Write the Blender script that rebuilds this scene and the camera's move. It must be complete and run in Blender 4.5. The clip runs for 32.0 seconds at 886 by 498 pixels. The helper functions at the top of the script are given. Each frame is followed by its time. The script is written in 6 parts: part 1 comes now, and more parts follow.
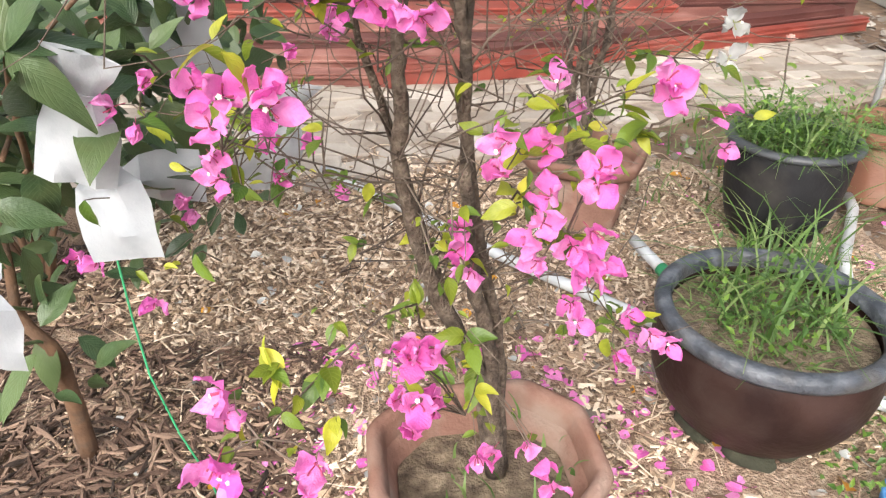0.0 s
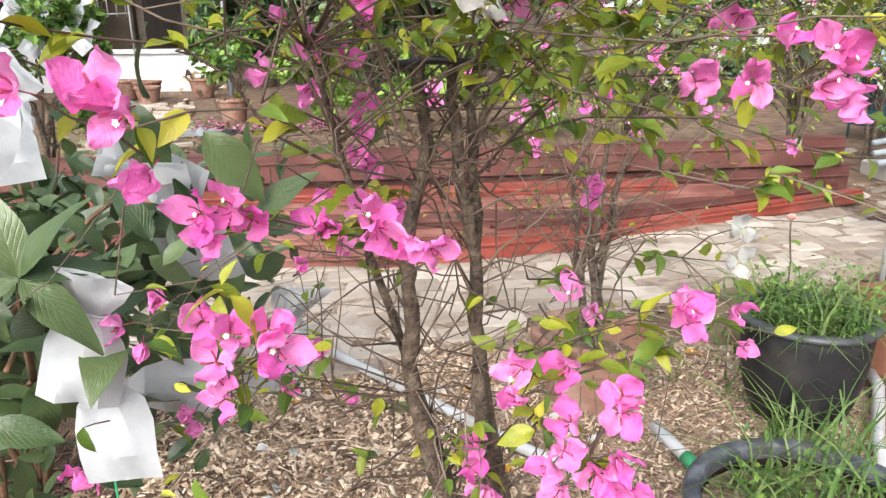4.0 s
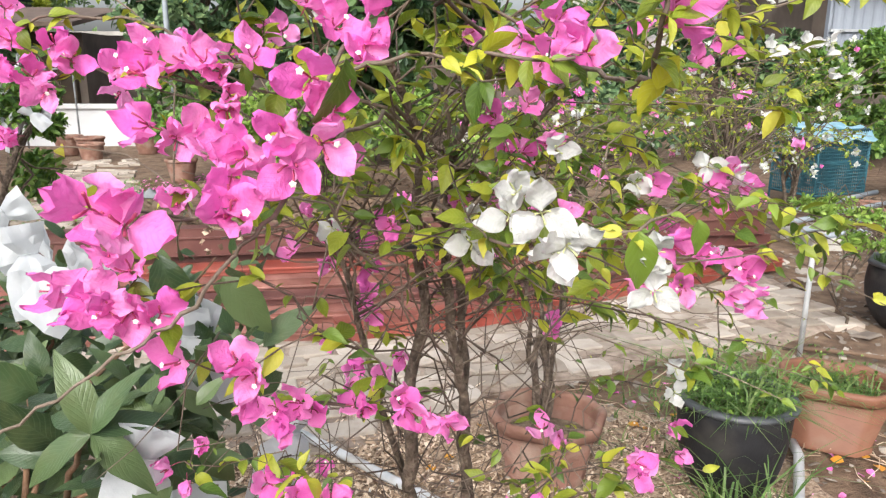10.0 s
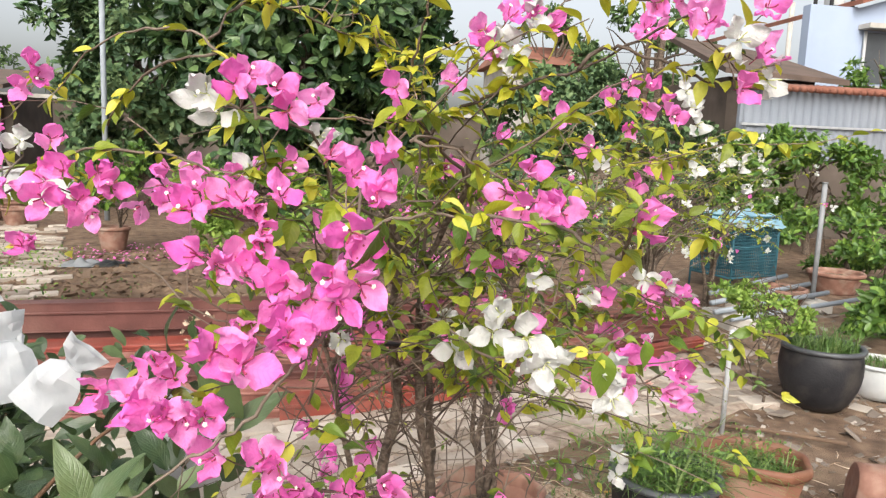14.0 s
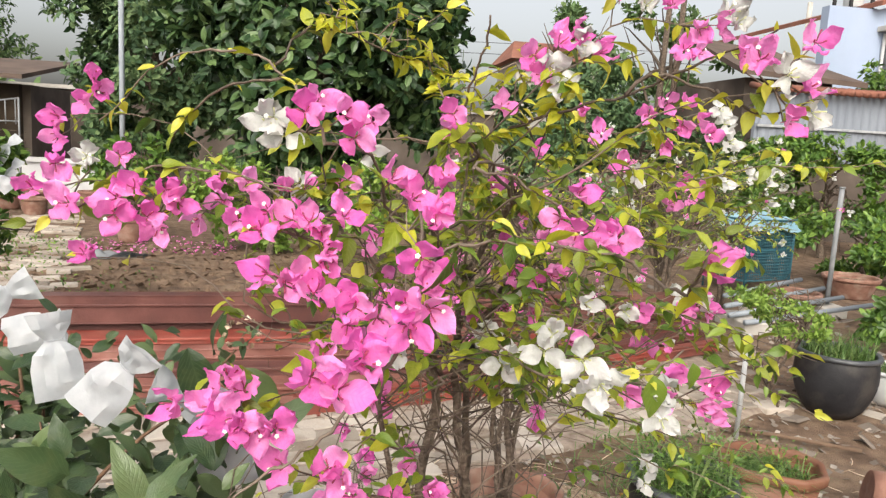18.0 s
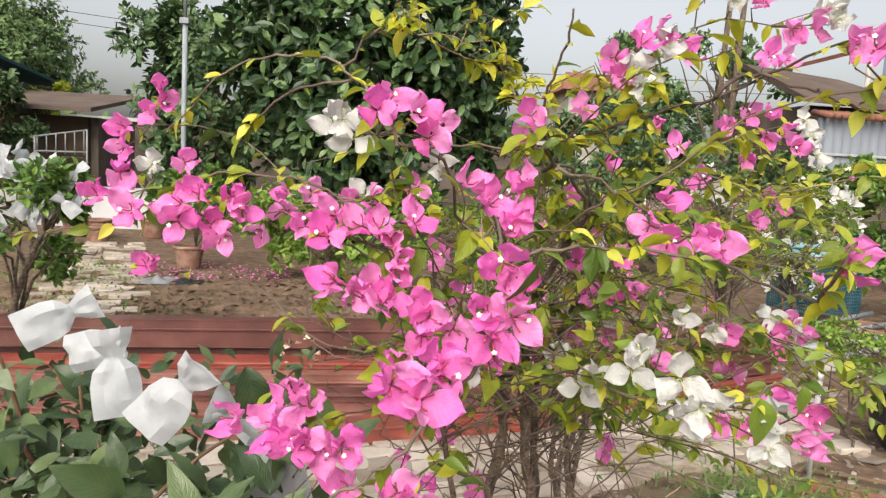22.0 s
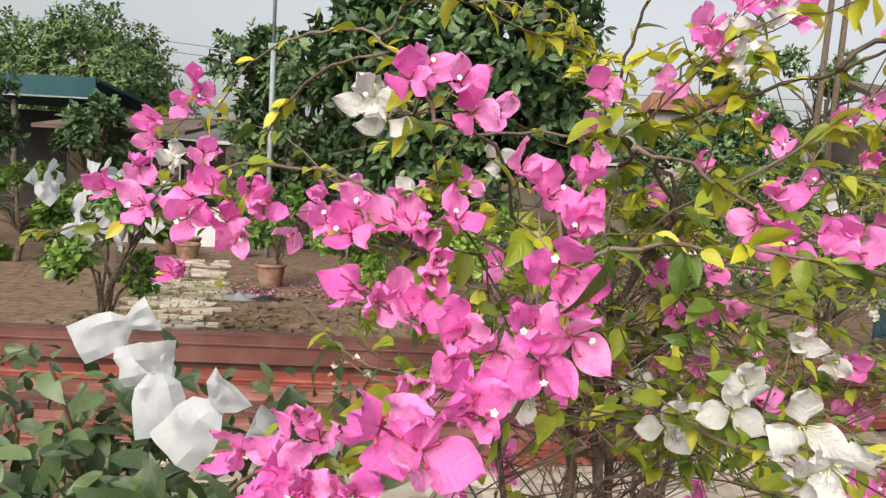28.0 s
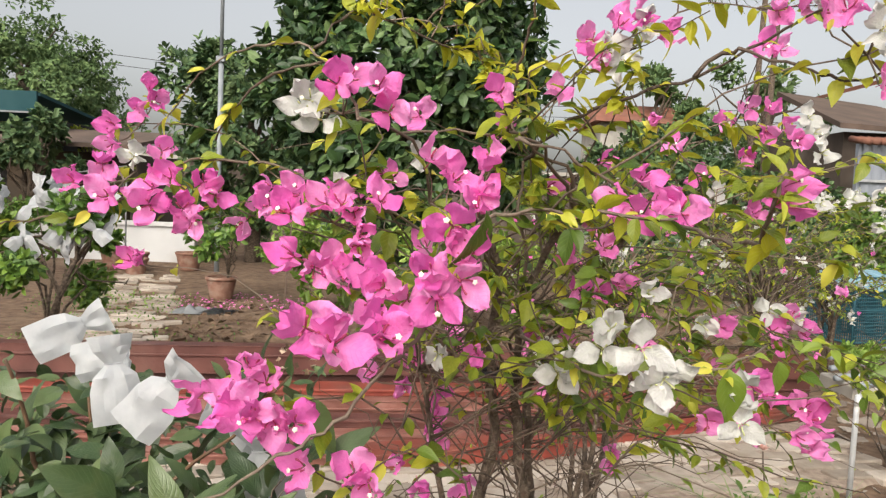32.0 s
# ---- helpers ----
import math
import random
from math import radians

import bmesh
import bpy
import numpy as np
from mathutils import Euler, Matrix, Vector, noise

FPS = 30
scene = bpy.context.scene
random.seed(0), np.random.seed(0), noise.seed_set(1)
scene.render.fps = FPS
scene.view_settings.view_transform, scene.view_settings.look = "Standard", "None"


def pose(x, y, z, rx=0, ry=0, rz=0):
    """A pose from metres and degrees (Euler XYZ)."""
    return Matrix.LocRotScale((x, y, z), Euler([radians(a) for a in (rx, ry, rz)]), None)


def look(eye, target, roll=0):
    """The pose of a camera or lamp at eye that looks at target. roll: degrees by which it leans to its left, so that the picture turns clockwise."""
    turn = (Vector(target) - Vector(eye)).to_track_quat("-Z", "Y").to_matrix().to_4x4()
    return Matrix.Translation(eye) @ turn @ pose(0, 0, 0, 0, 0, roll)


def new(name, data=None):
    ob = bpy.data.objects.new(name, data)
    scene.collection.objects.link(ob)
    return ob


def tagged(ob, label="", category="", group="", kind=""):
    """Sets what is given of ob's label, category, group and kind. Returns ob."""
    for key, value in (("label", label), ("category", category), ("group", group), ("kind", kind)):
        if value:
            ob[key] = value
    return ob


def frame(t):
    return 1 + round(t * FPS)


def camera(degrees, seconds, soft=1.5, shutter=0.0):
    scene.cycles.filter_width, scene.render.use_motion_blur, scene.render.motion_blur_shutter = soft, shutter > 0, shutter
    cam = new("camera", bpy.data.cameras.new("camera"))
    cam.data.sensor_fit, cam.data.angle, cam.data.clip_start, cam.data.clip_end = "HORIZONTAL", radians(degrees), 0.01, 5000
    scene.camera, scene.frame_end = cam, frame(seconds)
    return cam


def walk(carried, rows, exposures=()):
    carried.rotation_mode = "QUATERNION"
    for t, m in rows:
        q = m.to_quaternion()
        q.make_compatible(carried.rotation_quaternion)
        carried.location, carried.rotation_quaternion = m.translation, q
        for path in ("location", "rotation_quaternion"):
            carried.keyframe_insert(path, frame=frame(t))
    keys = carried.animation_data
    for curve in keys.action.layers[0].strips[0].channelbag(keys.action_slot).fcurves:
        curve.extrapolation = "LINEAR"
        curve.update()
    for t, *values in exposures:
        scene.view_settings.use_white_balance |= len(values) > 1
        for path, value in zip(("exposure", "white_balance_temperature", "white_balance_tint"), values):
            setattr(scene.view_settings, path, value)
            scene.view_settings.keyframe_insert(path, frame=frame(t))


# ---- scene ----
cam = camera(63.1, 32.0, soft=1.3)
PATH = [
    (0, (-0.01, -0.044, 1.034), (-0.013, 1.676, 0.014), 0.6),
    (0.5, (-0.012, -0.036, 1.033), (-0.027, 1.701, 0.04), 0.4),
    (1, (-0.013, -0.028, 1.031), (-0.034, 1.731, 0.08), -0.1),
    (1.5, (-0.013, -0.024, 1.034), (-0.045, 1.765, 0.141), -0.2),
    (2, (-0.015, -0.018, 1.035), (-0.065, 1.8, 0.202), -0.4),
    (2.5, (-0.017, -0.012, 1.038), (-0.071, 1.829, 0.259), -0.4),
    (3, (-0.015, -0.007, 1.047), (-0.05, 1.861, 0.333), -0.3),
    (3.5, (-0.013, -0.004, 1.059), (-0.045, 1.888, 0.411), -0.7),
    (4, (-0.012, -0.006, 1.072), (-0.044, 1.901, 0.471), -0.8),
    (4.5, (-0.017, -0.011, 1.089), (-0.051, 1.906, 0.519), -0.4),
    (6.5, (-0.026, -0.035, 1.178), (-0.044, 1.872, 0.574), 0.3),
    (7, (-0.028, -0.041, 1.19), (-0.044, 1.872, 0.608), -0.3),
    (7.5, (-0.03, -0.049, 1.198), (-0.045, 1.868, 0.627), 0.2),
    (8, (-0.036, -0.059, 1.21), (-0.055, 1.862, 0.652), 0.2),
    (8.5, (-0.044, -0.075, 1.224), (-0.057, 1.851, 0.684), -0.3),
    (9, (-0.052, -0.097, 1.235), (-0.029, 1.835, 0.719), -0.4),
    (9.5, (-0.066, -0.12, 1.245), (-0.004, 1.814, 0.741), -0.1),
    (10, (-0.08, -0.141, 1.254), (0.051, 1.796, 0.775), 0.2),
    (10.5, (-0.095, -0.16, 1.26), (0.074, 1.776, 0.79), 0.3),
    (11, (-0.108, -0.176, 1.266), (0.091, 1.762, 0.815), 0.7),
    (11.5, (-0.119, -0.196, 1.274), (0.11, 1.745, 0.848), 1.0),
    (12, (-0.128, -0.209, 1.282), (0.116, 1.734, 0.874), 1.2),
    (12.5, (-0.138, -0.213, 1.284), (0.13, 1.733, 0.905), 1.8),
    (13, (-0.148, -0.215, 1.296), (0.137, 1.732, 0.941), 2.2),
    (13.5, (-0.149, -0.23, 1.306), (0.154, 1.722, 0.989), 2.5),
    (14, (-0.15, -0.244, 1.319), (0.17, 1.71, 1.036), 2.3),
    (14.5, (-0.152, -0.254, 1.319), (0.171, 1.7, 1.042), 2.8),
    (16.5, (-0.189, -0.259, 1.334), (0.106, 1.704, 1.087), 3.1),
    (17, (-0.197, -0.264, 1.338), (0.079, 1.699, 1.074), 3.0),
    (17.5, (-0.195, -0.264, 1.344), (0.083, 1.696, 1.059), 3.3),
    (18, (-0.201, -0.264, 1.347), (0.093, 1.692, 1.049), 3.2),
    (18.5, (-0.198, -0.273, 1.35), (0.125, 1.68, 1.061), 3.1),
    (19, (-0.201, -0.287, 1.349), (0.122, 1.67, 1.091), 3.1),
    (19.5, (-0.207, -0.291, 1.348), (0.105, 1.672, 1.127), 3.4),
    (20, (-0.203, -0.281, 1.341), (0.071, 1.688, 1.123), 3.5),
    (20.5, (-0.205, -0.268, 1.336), (0.033, 1.704, 1.103), 3.8),
    (21, (-0.21, -0.256, 1.33), (-0.009, 1.72, 1.09), 4.1),
    (21.5, (-0.218, -0.238, 1.323), (-0.039, 1.74, 1.088), 3.5),
    (22, (-0.219, -0.217, 1.318), (-0.066, 1.765, 1.097), 3.1),
    (22.5, (-0.213, -0.192, 1.315), (-0.073, 1.791, 1.099), 2.7),
    (23, (-0.201, -0.163, 1.309), (-0.103, 1.823, 1.093), 2.0),
    (23.5, (-0.194, -0.141, 1.306), (-0.14, 1.845, 1.078), 2.2),
    (24, (-0.189, -0.123, 1.302), (-0.153, 1.863, 1.068), 2.5),
    (24.5, (-0.183, -0.106, 1.299), (-0.167, 1.88, 1.064), 2.6),
    (25, (-0.181, -0.086, 1.297), (-0.172, 1.902, 1.075), 2.6),
    (25.5, (-0.187, -0.066, 1.291), (-0.177, 1.924, 1.093), 3.4),
    (26, (-0.183, -0.055, 1.292), (-0.202, 1.937, 1.112), 3.7),
    (26.5, (-0.19, -0.059, 1.29), (-0.242, 1.934, 1.129), 3.4),
    (28.5, (-0.182, -0.112, 1.29), (-0.256, 1.879, 1.117), 3.2),
    (29, (-0.182, -0.132, 1.288), (-0.242, 1.859, 1.119), 3.0),
    (29.5, (-0.176, -0.153, 1.288), (-0.22, 1.838, 1.105), 2.3),
    (30, (-0.173, -0.174, 1.277), (-0.146, 1.815, 1.065), 1.0),
    (30.5, (-0.169, -0.183, 1.271), (-0.089, 1.806, 1.087), 1.1),
    (31, (-0.168, -0.186, 1.274), (-0.118, 1.809, 1.138), 1.7),
    (31.5, (-0.159, -0.203, 1.272), (-0.115, 1.793, 1.147), 2.4),
    (32, (-0.151, -0.211, 1.267), (-0.098, 1.784, 1.136), 2.5),
]
walk(cam, [(t, look(eye, target, roll)) for t, eye, target, roll in PATH], [(0, 0.67, 6450, 10), (4, 0.70, 6350, 10), (10, 0.52, 6350, 10), (14, 0.43, 6600, 10), (20, 0.29, 6800, 10), (28, 0.20, 6850, 10), (32, 0.15, 6900, 10)])

# ---- light: bright overcast sky, a broad weak sun high behind the camera ----
world = bpy.data.worlds.new("sky")
scene.world = world
world.use_nodes = True
wn, wl = world.node_tree.nodes, world.node_tree.links
sky = wn.new("ShaderNodeTexSky")
sky.sky_type, sky.sun_disc = "NISHITA", False
sky.sun_elevation, sky.sun_rotation = radians(40), radians(197)
sky.air_density, sky.dust_density, sky.ozone_density = 1.0, 6.0, 1.0
grey = wn.new("ShaderNodeHueSaturation")
grey.inputs["Saturation"].default_value, grey.inputs["Value"].default_value = 0.36, 1.30
wl.new(sky.outputs[0], grey.inputs["Color"])
wl.new(grey.outputs[0], wn["Background"].inputs["Color"])
wn["Background"].inputs["Strength"].default_value = 0.15
sun = new("sun", bpy.data.lights.new("sun", "SUN"))
sun.data.energy, sun.data.angle, sun.data.color = 1.45, radians(50), (1.0, 0.96, 0.87)
sun.matrix_world = look((-1.8, -5.8, 5.1), (0, 0, 0))

# ---- mesh and material tools ----
RNG = np.random.default_rng(7)


def rnd(a, b):
    return float(RNG.uniform(a, b))


class Build:
    """Collects vertices and faces with a material slot each, and makes one mesh of them."""

    def __init__(self):
        self.v, self.f, self.m, self.uv = [], [], [], {}

    def add(self, verts, faces, slot=0, uv=None):
        base = len(self.v)
        if uv is not None:
            self.uv.update({base + i: q for i, q in enumerate(uv)})
        self.v += [tuple(p) for p in verts]
        self.f += [tuple(base + i for i in face) for face in faces]
        self.m += [slot] * len(faces)
        return self

    def box(self, lo, hi, slot=0, m=None, bevel=0.0):
        x0, y0, z0 = lo
        x1, y1, z1 = hi
        if bevel:
            b = bevel
            v = []
            for z, i in ((z0, b), (z0 + b, 0), (z1 - b, 0), (z1, b)):
                v += [(x0 + i + b, y0 + i, z), (x1 - i - b, y0 + i, z), (x1 - i, y0 + i + b, z), (x1 - i, y1 - i - b, z),
                      (x1 - i - b, y1 - i, z), (x0 + i + b, y1 - i, z), (x0 + i, y1 - i - b, z), (x0 + i, y0 + i + b, z)]
            f = [tuple(range(7, -1, -1)), tuple(range(24, 32))]
            f += [(r * 8 + k, r * 8 + (k + 1) % 8, r * 8 + 8 + (k + 1) % 8, r * 8 + 8 + k) for r in range(3) for k in range(8)]
        else:
            v = [(x, y, z) for z in (z0, z1) for x, y in ((x0, y0), (x1, y0), (x1, y1), (x0, y1))]
            f = [(3, 2, 1, 0), (4, 5, 6, 7), (0, 1, 5, 4), (1, 2, 6, 5), (2, 3, 7, 6), (3, 0, 4, 7)]
        if m is not None:
            v = [m @ Vector(p) for p in v]
        return self.add(v, f, slot)

    def tube(self, points, radii, sides=6, slot=0, cap=True):
        pts = [Vector(p) for p in points]
        v, f = [], []
        side = None
        for i, p in enumerate(pts):
            d = (pts[min(i + 1, len(pts) - 1)] - pts[max(i - 1, 0)]).normalized()
            if side is None:
                side = d.orthogonal().normalized()
            side = (side - d * side.dot(d)).normalized()
            other = d.cross(side)
            r = radii[i] if hasattr(radii, "__len__") else radii
            for k in range(sides):
                a = 2 * math.pi * k / sides
                v.append(p + (side * math.cos(a) + other * math.sin(a)) * r)
        for i in range(len(pts) - 1):
            for k in range(sides):
                f.append((i * sides + k, i * sides + (k + 1) % sides, (i + 1) * sides + (k + 1) % sides, (i + 1) * sides + k))
        if cap:
            f.append(tuple(range(sides - 1, -1, -1)))
            f.append(tuple(range((len(pts) - 1) * sides, len(pts) * sides)))
        return self.add(v, f, slot)

    def lathe(self, profile, sides=40, slot=0, scale=(1, 1), wobble=0.0):
        n = len(profile)
        v = []
        for k in range(sides):
            a = 2 * math.pi * k / sides
            w = 1 + wobble * math.sin(3 * a + 1)
            v += [(r * w * math.cos(a) * scale[0], r * w * math.sin(a) * scale[1], z) for r, z in profile]
        f = [(k * n + i, ((k + 1) % sides) * n + i, ((k + 1) % sides) * n + i + 1, k * n + i + 1) for k in range(sides) for i in range(n - 1)]
        return self.add(v, f, slot)

    def mesh(self, name, mats, smooth=True):
        me = bpy.data.meshes.new(name)
        me.from_pydata([tuple(p) for p in self.v], [], self.f)
        for m in mats:
            me.materials.append(m)
        me.polygons.foreach_set("material_index", self.m)
        me.polygons.foreach_set("use_smooth", [smooth] * len(self.f))
        if self.uv:
            layer = me.uv_layers.new(name="UVMap")
            index = np.empty(len(me.loops), int)
            me.loops.foreach_get("vertex_index", index)
            table = np.zeros((len(self.v), 2))
            table[list(self.uv)] = list(self.uv.values())
            layer.data.foreach_set("uv", table[index].ravel())
        me.update()
        return me


def thing(name, label, category, group="", at=None, kind=""):
    ob = new(name)
    if at is not None:
        ob.matrix_basis = at
    return tagged(ob, label, category, group, kind)


def part(name, built, mats, parent, label="", smooth=True, at=None):
    """Links one mesh as a part under a thing or a part. built: a Build or a mesh."""
    mats = mats if isinstance(mats, (list, tuple)) else [mats]
    me = built.mesh(name, mats, smooth) if isinstance(built, Build) else built
    ob = new(name, me)
    ob.parent = parent
    if at is not None:
        ob.matrix_basis = at
    return tagged(ob, label)


def solid(name, built, mats, label, category, group="", kind="", smooth=True, at=None):
    mats = mats if isinstance(mats, (list, tuple)) else [mats]
    me = built.mesh(name, mats, smooth) if isinstance(built, Build) else built
    ob = new(name, me)
    if at is not None:
        ob.matrix_basis = at
    return tagged(ob, label, category, group, kind)


def scatter(template, frames, slots=None):
    """One Build out of many copies of a template (verts, faces) at 4x4 frames, in one go."""
    tv, tf = np.array(template[0], float), template[1]
    fr = np.array(frames, float)
    v = np.einsum("nij,kj->nki", fr[:, :3, :3], tv) + fr[:, None, :3, 3]
    out = Build()
    out.v = v.reshape(-1, 3).tolist()
    n = len(tv)
    for i in range(len(fr)):
        out.f += [tuple(i * n + k for k in face) for face in tf]
    if len(template) > 2:
        out.uv = {i * n + k: q for i in range(len(fr)) for k, q in enumerate(template[2])}
    out.m = [0] * len(out.f) if slots is None else np.repeat(slots, len(tf)).tolist()
    return out


def aim(pos, way, up=(0, 0, 1), size=1.0, spin=0.0):
    """A frame at pos whose y axis runs along way and whose z axis is near up."""
    y = Vector(way).normalized()
    z = Vector(up) - y * Vector(up).dot(y)
    if z.length < 1e-3:
        z = y.orthogonal()
    z.normalize()
    x = y.cross(z)
    m = Matrix(((x.x, y.x, z.x, 0), (x.y, y.y, z.y, 0), (x.z, y.z, z.z, 0), (0, 0, 0, 1)))
    return Matrix.Translation(pos) @ m @ Matrix.Rotation(spin, 4, "Y") @ Matrix.Scale(size, 4)


def randvec():
    v = Vector(RNG.normal(size=3))
    return v.normalized()


def material(name, colors, rough=0.7, scale=8.0, bump=0.15, bump_scale=60.0, metal=0.0, thin=0.0, by="noise", vary=0.0, spec=0.5,
             detail=6.0, bump_dist=0.01, coat=0.0, stain=None, veins=None):
    """A node material. colors: two or three base colours mixed by noise; vary: how far each piece's own number shifts the mix;
    thin: share of light that passes through, for leaves and cloth; stain: (colour, scale, amount) of a second, larger pattern."""
    mt = bpy.data.materials.new(name)
    mt.use_nodes = True
    nt, ln = mt.node_tree.nodes, mt.node_tree.links
    bsdf = nt["Principled BSDF"]
    co = nt.new("ShaderNodeTexCoord")
    geo = nt.new("ShaderNodeNewGeometry")
    info = nt.new("ShaderNodeObjectInfo")
    src = geo.outputs["Position"]
    no = nt.new("ShaderNodeTexNoise")
    no.inputs["Scale"].default_value, no.inputs["Detail"].default_value = scale, detail
    ln.new(src, no.inputs["Vector"])
    fac = no.outputs["Fac"]
    if by == "voronoi":
        vo = nt.new("ShaderNodeTexVoronoi")
        vo.inputs["Scale"].default_value = scale
        ln.new(src, vo.inputs["Vector"])
        fac = vo.outputs["Distance"]
    if vary:
        add = nt.new("ShaderNodeMath")
        add.operation = "ADD"
        ln.new(info.outputs["Random"], add.inputs[0])
        ln.new(geo.outputs["Random Per Island"], add.inputs[1])
        fr = nt.new("ShaderNodeMath")
        fr.operation = "FRACT"
        ln.new(add.outputs[0], fr.inputs[0])
        mx = nt.new("ShaderNodeMix")
        mx.inputs[0].default_value = vary
        ln.new(fac, mx.inputs[2])
        ln.new(fr.outputs[0], mx.inputs[3])
        fac = mx.outputs[0]
    ramp = nt.new("ShaderNodeValToRGB")
    el = ramp.color_ramp.elements
    lo, hi = (0.3, 0.7) if not vary else (0.5 - 0.2 - 0.25 * vary, 0.5 + 0.2 + 0.25 * vary)
    el[0].position, el[1].position = lo, hi
    el[0].color, el[1].color = (*colors[0], 1), (*colors[-1], 1)
    if len(colors) > 2:
        for k, c in enumerate(colors[1:-1]):
            e = el.new(lo + (hi - lo) * (k + 1) / (len(colors) - 1))
            e.color = (*c, 1)
    ln.new(fac, ramp.inputs[0])
    colour = ramp.outputs[0]
    if stain:
        n2 = nt.new("ShaderNodeTexNoise")
        n2.inputs["Scale"].default_value, n2.inputs["Detail"].default_value = stain[1], 5
        ln.new(src, n2.inputs["Vector"])
        r2 = nt.new("ShaderNodeValToRGB")
        r2.color_ramp.elements[0].position, r2.color_ramp.elements[1].position = 0.5, 0.68
        r2.color_ramp.elements[1].color = (stain[2],) * 3 + (1,)
        ln.new(n2.outputs["Fac"], r2.inputs[0])
        m2 = nt.new("ShaderNodeMix")
        m2.data_type = "RGBA"
        ln.new(r2.outputs[0], m2.inputs[0])
        ln.new(colour, m2.inputs[6])
        m2.inputs[7].default_value = (*stain[0], 1)
        colour = m2.outputs[2]
    vein = None
    if veins:
        # side veins run slantwise from a midrib; u: 0 at the midrib, 1 at the edge; v: along the leaf
        sep = nt.new("ShaderNodeSeparateXYZ")
        ln.new(co.outputs["UV"], sep.inputs[0])

        def calc(kind, a, c):
            node = nt.new("ShaderNodeMath")
            node.operation = kind
            for k, value in enumerate((a, c)):
                if isinstance(value, (int, float)):
                    node.inputs[k].default_value = value
                else:
                    ln.new(value, node.inputs[k])
            return node.outputs[0]

        slant = calc("SUBTRACT", sep.outputs[1], calc("MULTIPLY", sep.outputs[0], 0.34))
        wobble = calc("MULTIPLY", no.outputs["Fac"], 0.16)
        wave = calc("SINE", calc("MULTIPLY", calc("ADD", slant, wobble), veins[1]), 0)
        side = calc("POWER", calc("MULTIPLY", calc("ADD", wave, 1.0), 0.5), 7.0)
        rib = calc("POWER", calc("SUBTRACT", 1.0, sep.outputs[0]), 16.0)
        vein = calc("MAXIMUM", side, rib)
        m3 = nt.new("ShaderNodeMix")
        m3.data_type = "RGBA"
        ln.new(calc("MULTIPLY", vein, veins[2]), m3.inputs[0])
        ln.new(colour, m3.inputs[6])
        m3.inputs[7].default_value = (*veins[0], 1)
        colour = m3.outputs[2]
    ln.new(colour, bsdf.inputs["Base Color"])
    bsdf.inputs["Roughness"].default_value, bsdf.inputs["Metallic"].default_value = rough, metal
    bsdf.inputs["Specular IOR Level"].default_value = spec
    bsdf.inputs["Coat Weight"].default_value = coat
    if bump:
        nb = nt.new("ShaderNodeTexNoise")
        nb.inputs["Scale"].default_value, nb.inputs["Detail"].default_value = bump_scale, 4
        ln.new(src, nb.inputs["Vector"])
        bu = nt.new("ShaderNodeBump")
        bu.inputs["Strength"].default_value, bu.inputs["Distance"].default_value = bump, bump_dist
        height = nb.outputs["Fac"]
        if vein is not None:
            height = calc("SUBTRACT", height, calc("MULTIPLY", vein, 0.12))
        ln.new(height, bu.inputs["Height"])
        ln.new(bu.outputs[0], bsdf.inputs["Normal"])
    if thin:
        tr = nt.new("ShaderNodeBsdfTranslucent")
        ln.new(colour, tr.inputs["Color"])
        mix = nt.new("ShaderNodeMixShader")
        mix.inputs[0].default_value = thin
        ln.new(bsdf.outputs[0], mix.inputs[1])
        ln.new(tr.outputs[0], mix.inputs[2])
        ln.new(mix.outputs[0], nt["Material Output"].inputs["Surface"])
    return mt


# ---- materials ----
PINK = material("pink_bract", [(0.86, 0.155, 0.585), (0.95, 0.285, 0.685), (0.98, 0.45, 0.81)], 0.62, 60, 0.6, 230, thin=0.42, vary=0.5, spec=0.2, bump_dist=0.003, stain=((0.88, 0.17, 0.59), 130, 0.4), veins=((0.80, 0.11, 0.50), 52, 0.15))
WHITE = material("white_bract", [(0.57, 0.585, 0.565), (0.68, 0.69, 0.685), (0.72, 0.715, 0.715)], 0.6, 60, 0.6, 210, thin=0.34, vary=0.4, spec=0.2, bump_dist=0.003, stain=((0.58, 0.62, 0.53), 90, 0.3), veins=((0.55, 0.59, 0.46), 52, 0.18))
PALESTAMEN = material("pale_stamen", [(0.50, 0.55, 0.22), (0.65, 0.66, 0.35)], 0.6, 90, 0)
STAMEN = material("stamen", [(0.30, 0.03, 0.09), (0.50, 0.08, 0.17)], 0.6, 90, 0)
COROLLA = material("corolla", [(0.85, 0.84, 0.70), (0.9, 0.9, 0.85)], 0.5, 90, 0)
LIME = material("lime_leaf", [(0.11, 0.165, 0.016), (0.27, 0.34, 0.028), (0.56, 0.57, 0.06)], 0.36, 45, 0.45, 140, thin=0.42, vary=0.7, spec=0.5, bump_dist=0.003, veins=((0.46, 0.48, 0.12), 40, 0.20), stain=((0.16, 0.21, 0.02), 60, 0.5))
# Yellow young leaves, brightened further to paint in light from above.
YOUNGLIT = material("young_toplit_leaf", [(0.30, 0.34, 0.02), (0.52, 0.52, 0.035), (0.70, 0.66, 0.10)], 0.36, 45, 0.4, 140, thin=0.42, vary=0.7, spec=0.45, bump_dist=0.003, veins=((0.60, 0.60, 0.16), 40, 0.2))
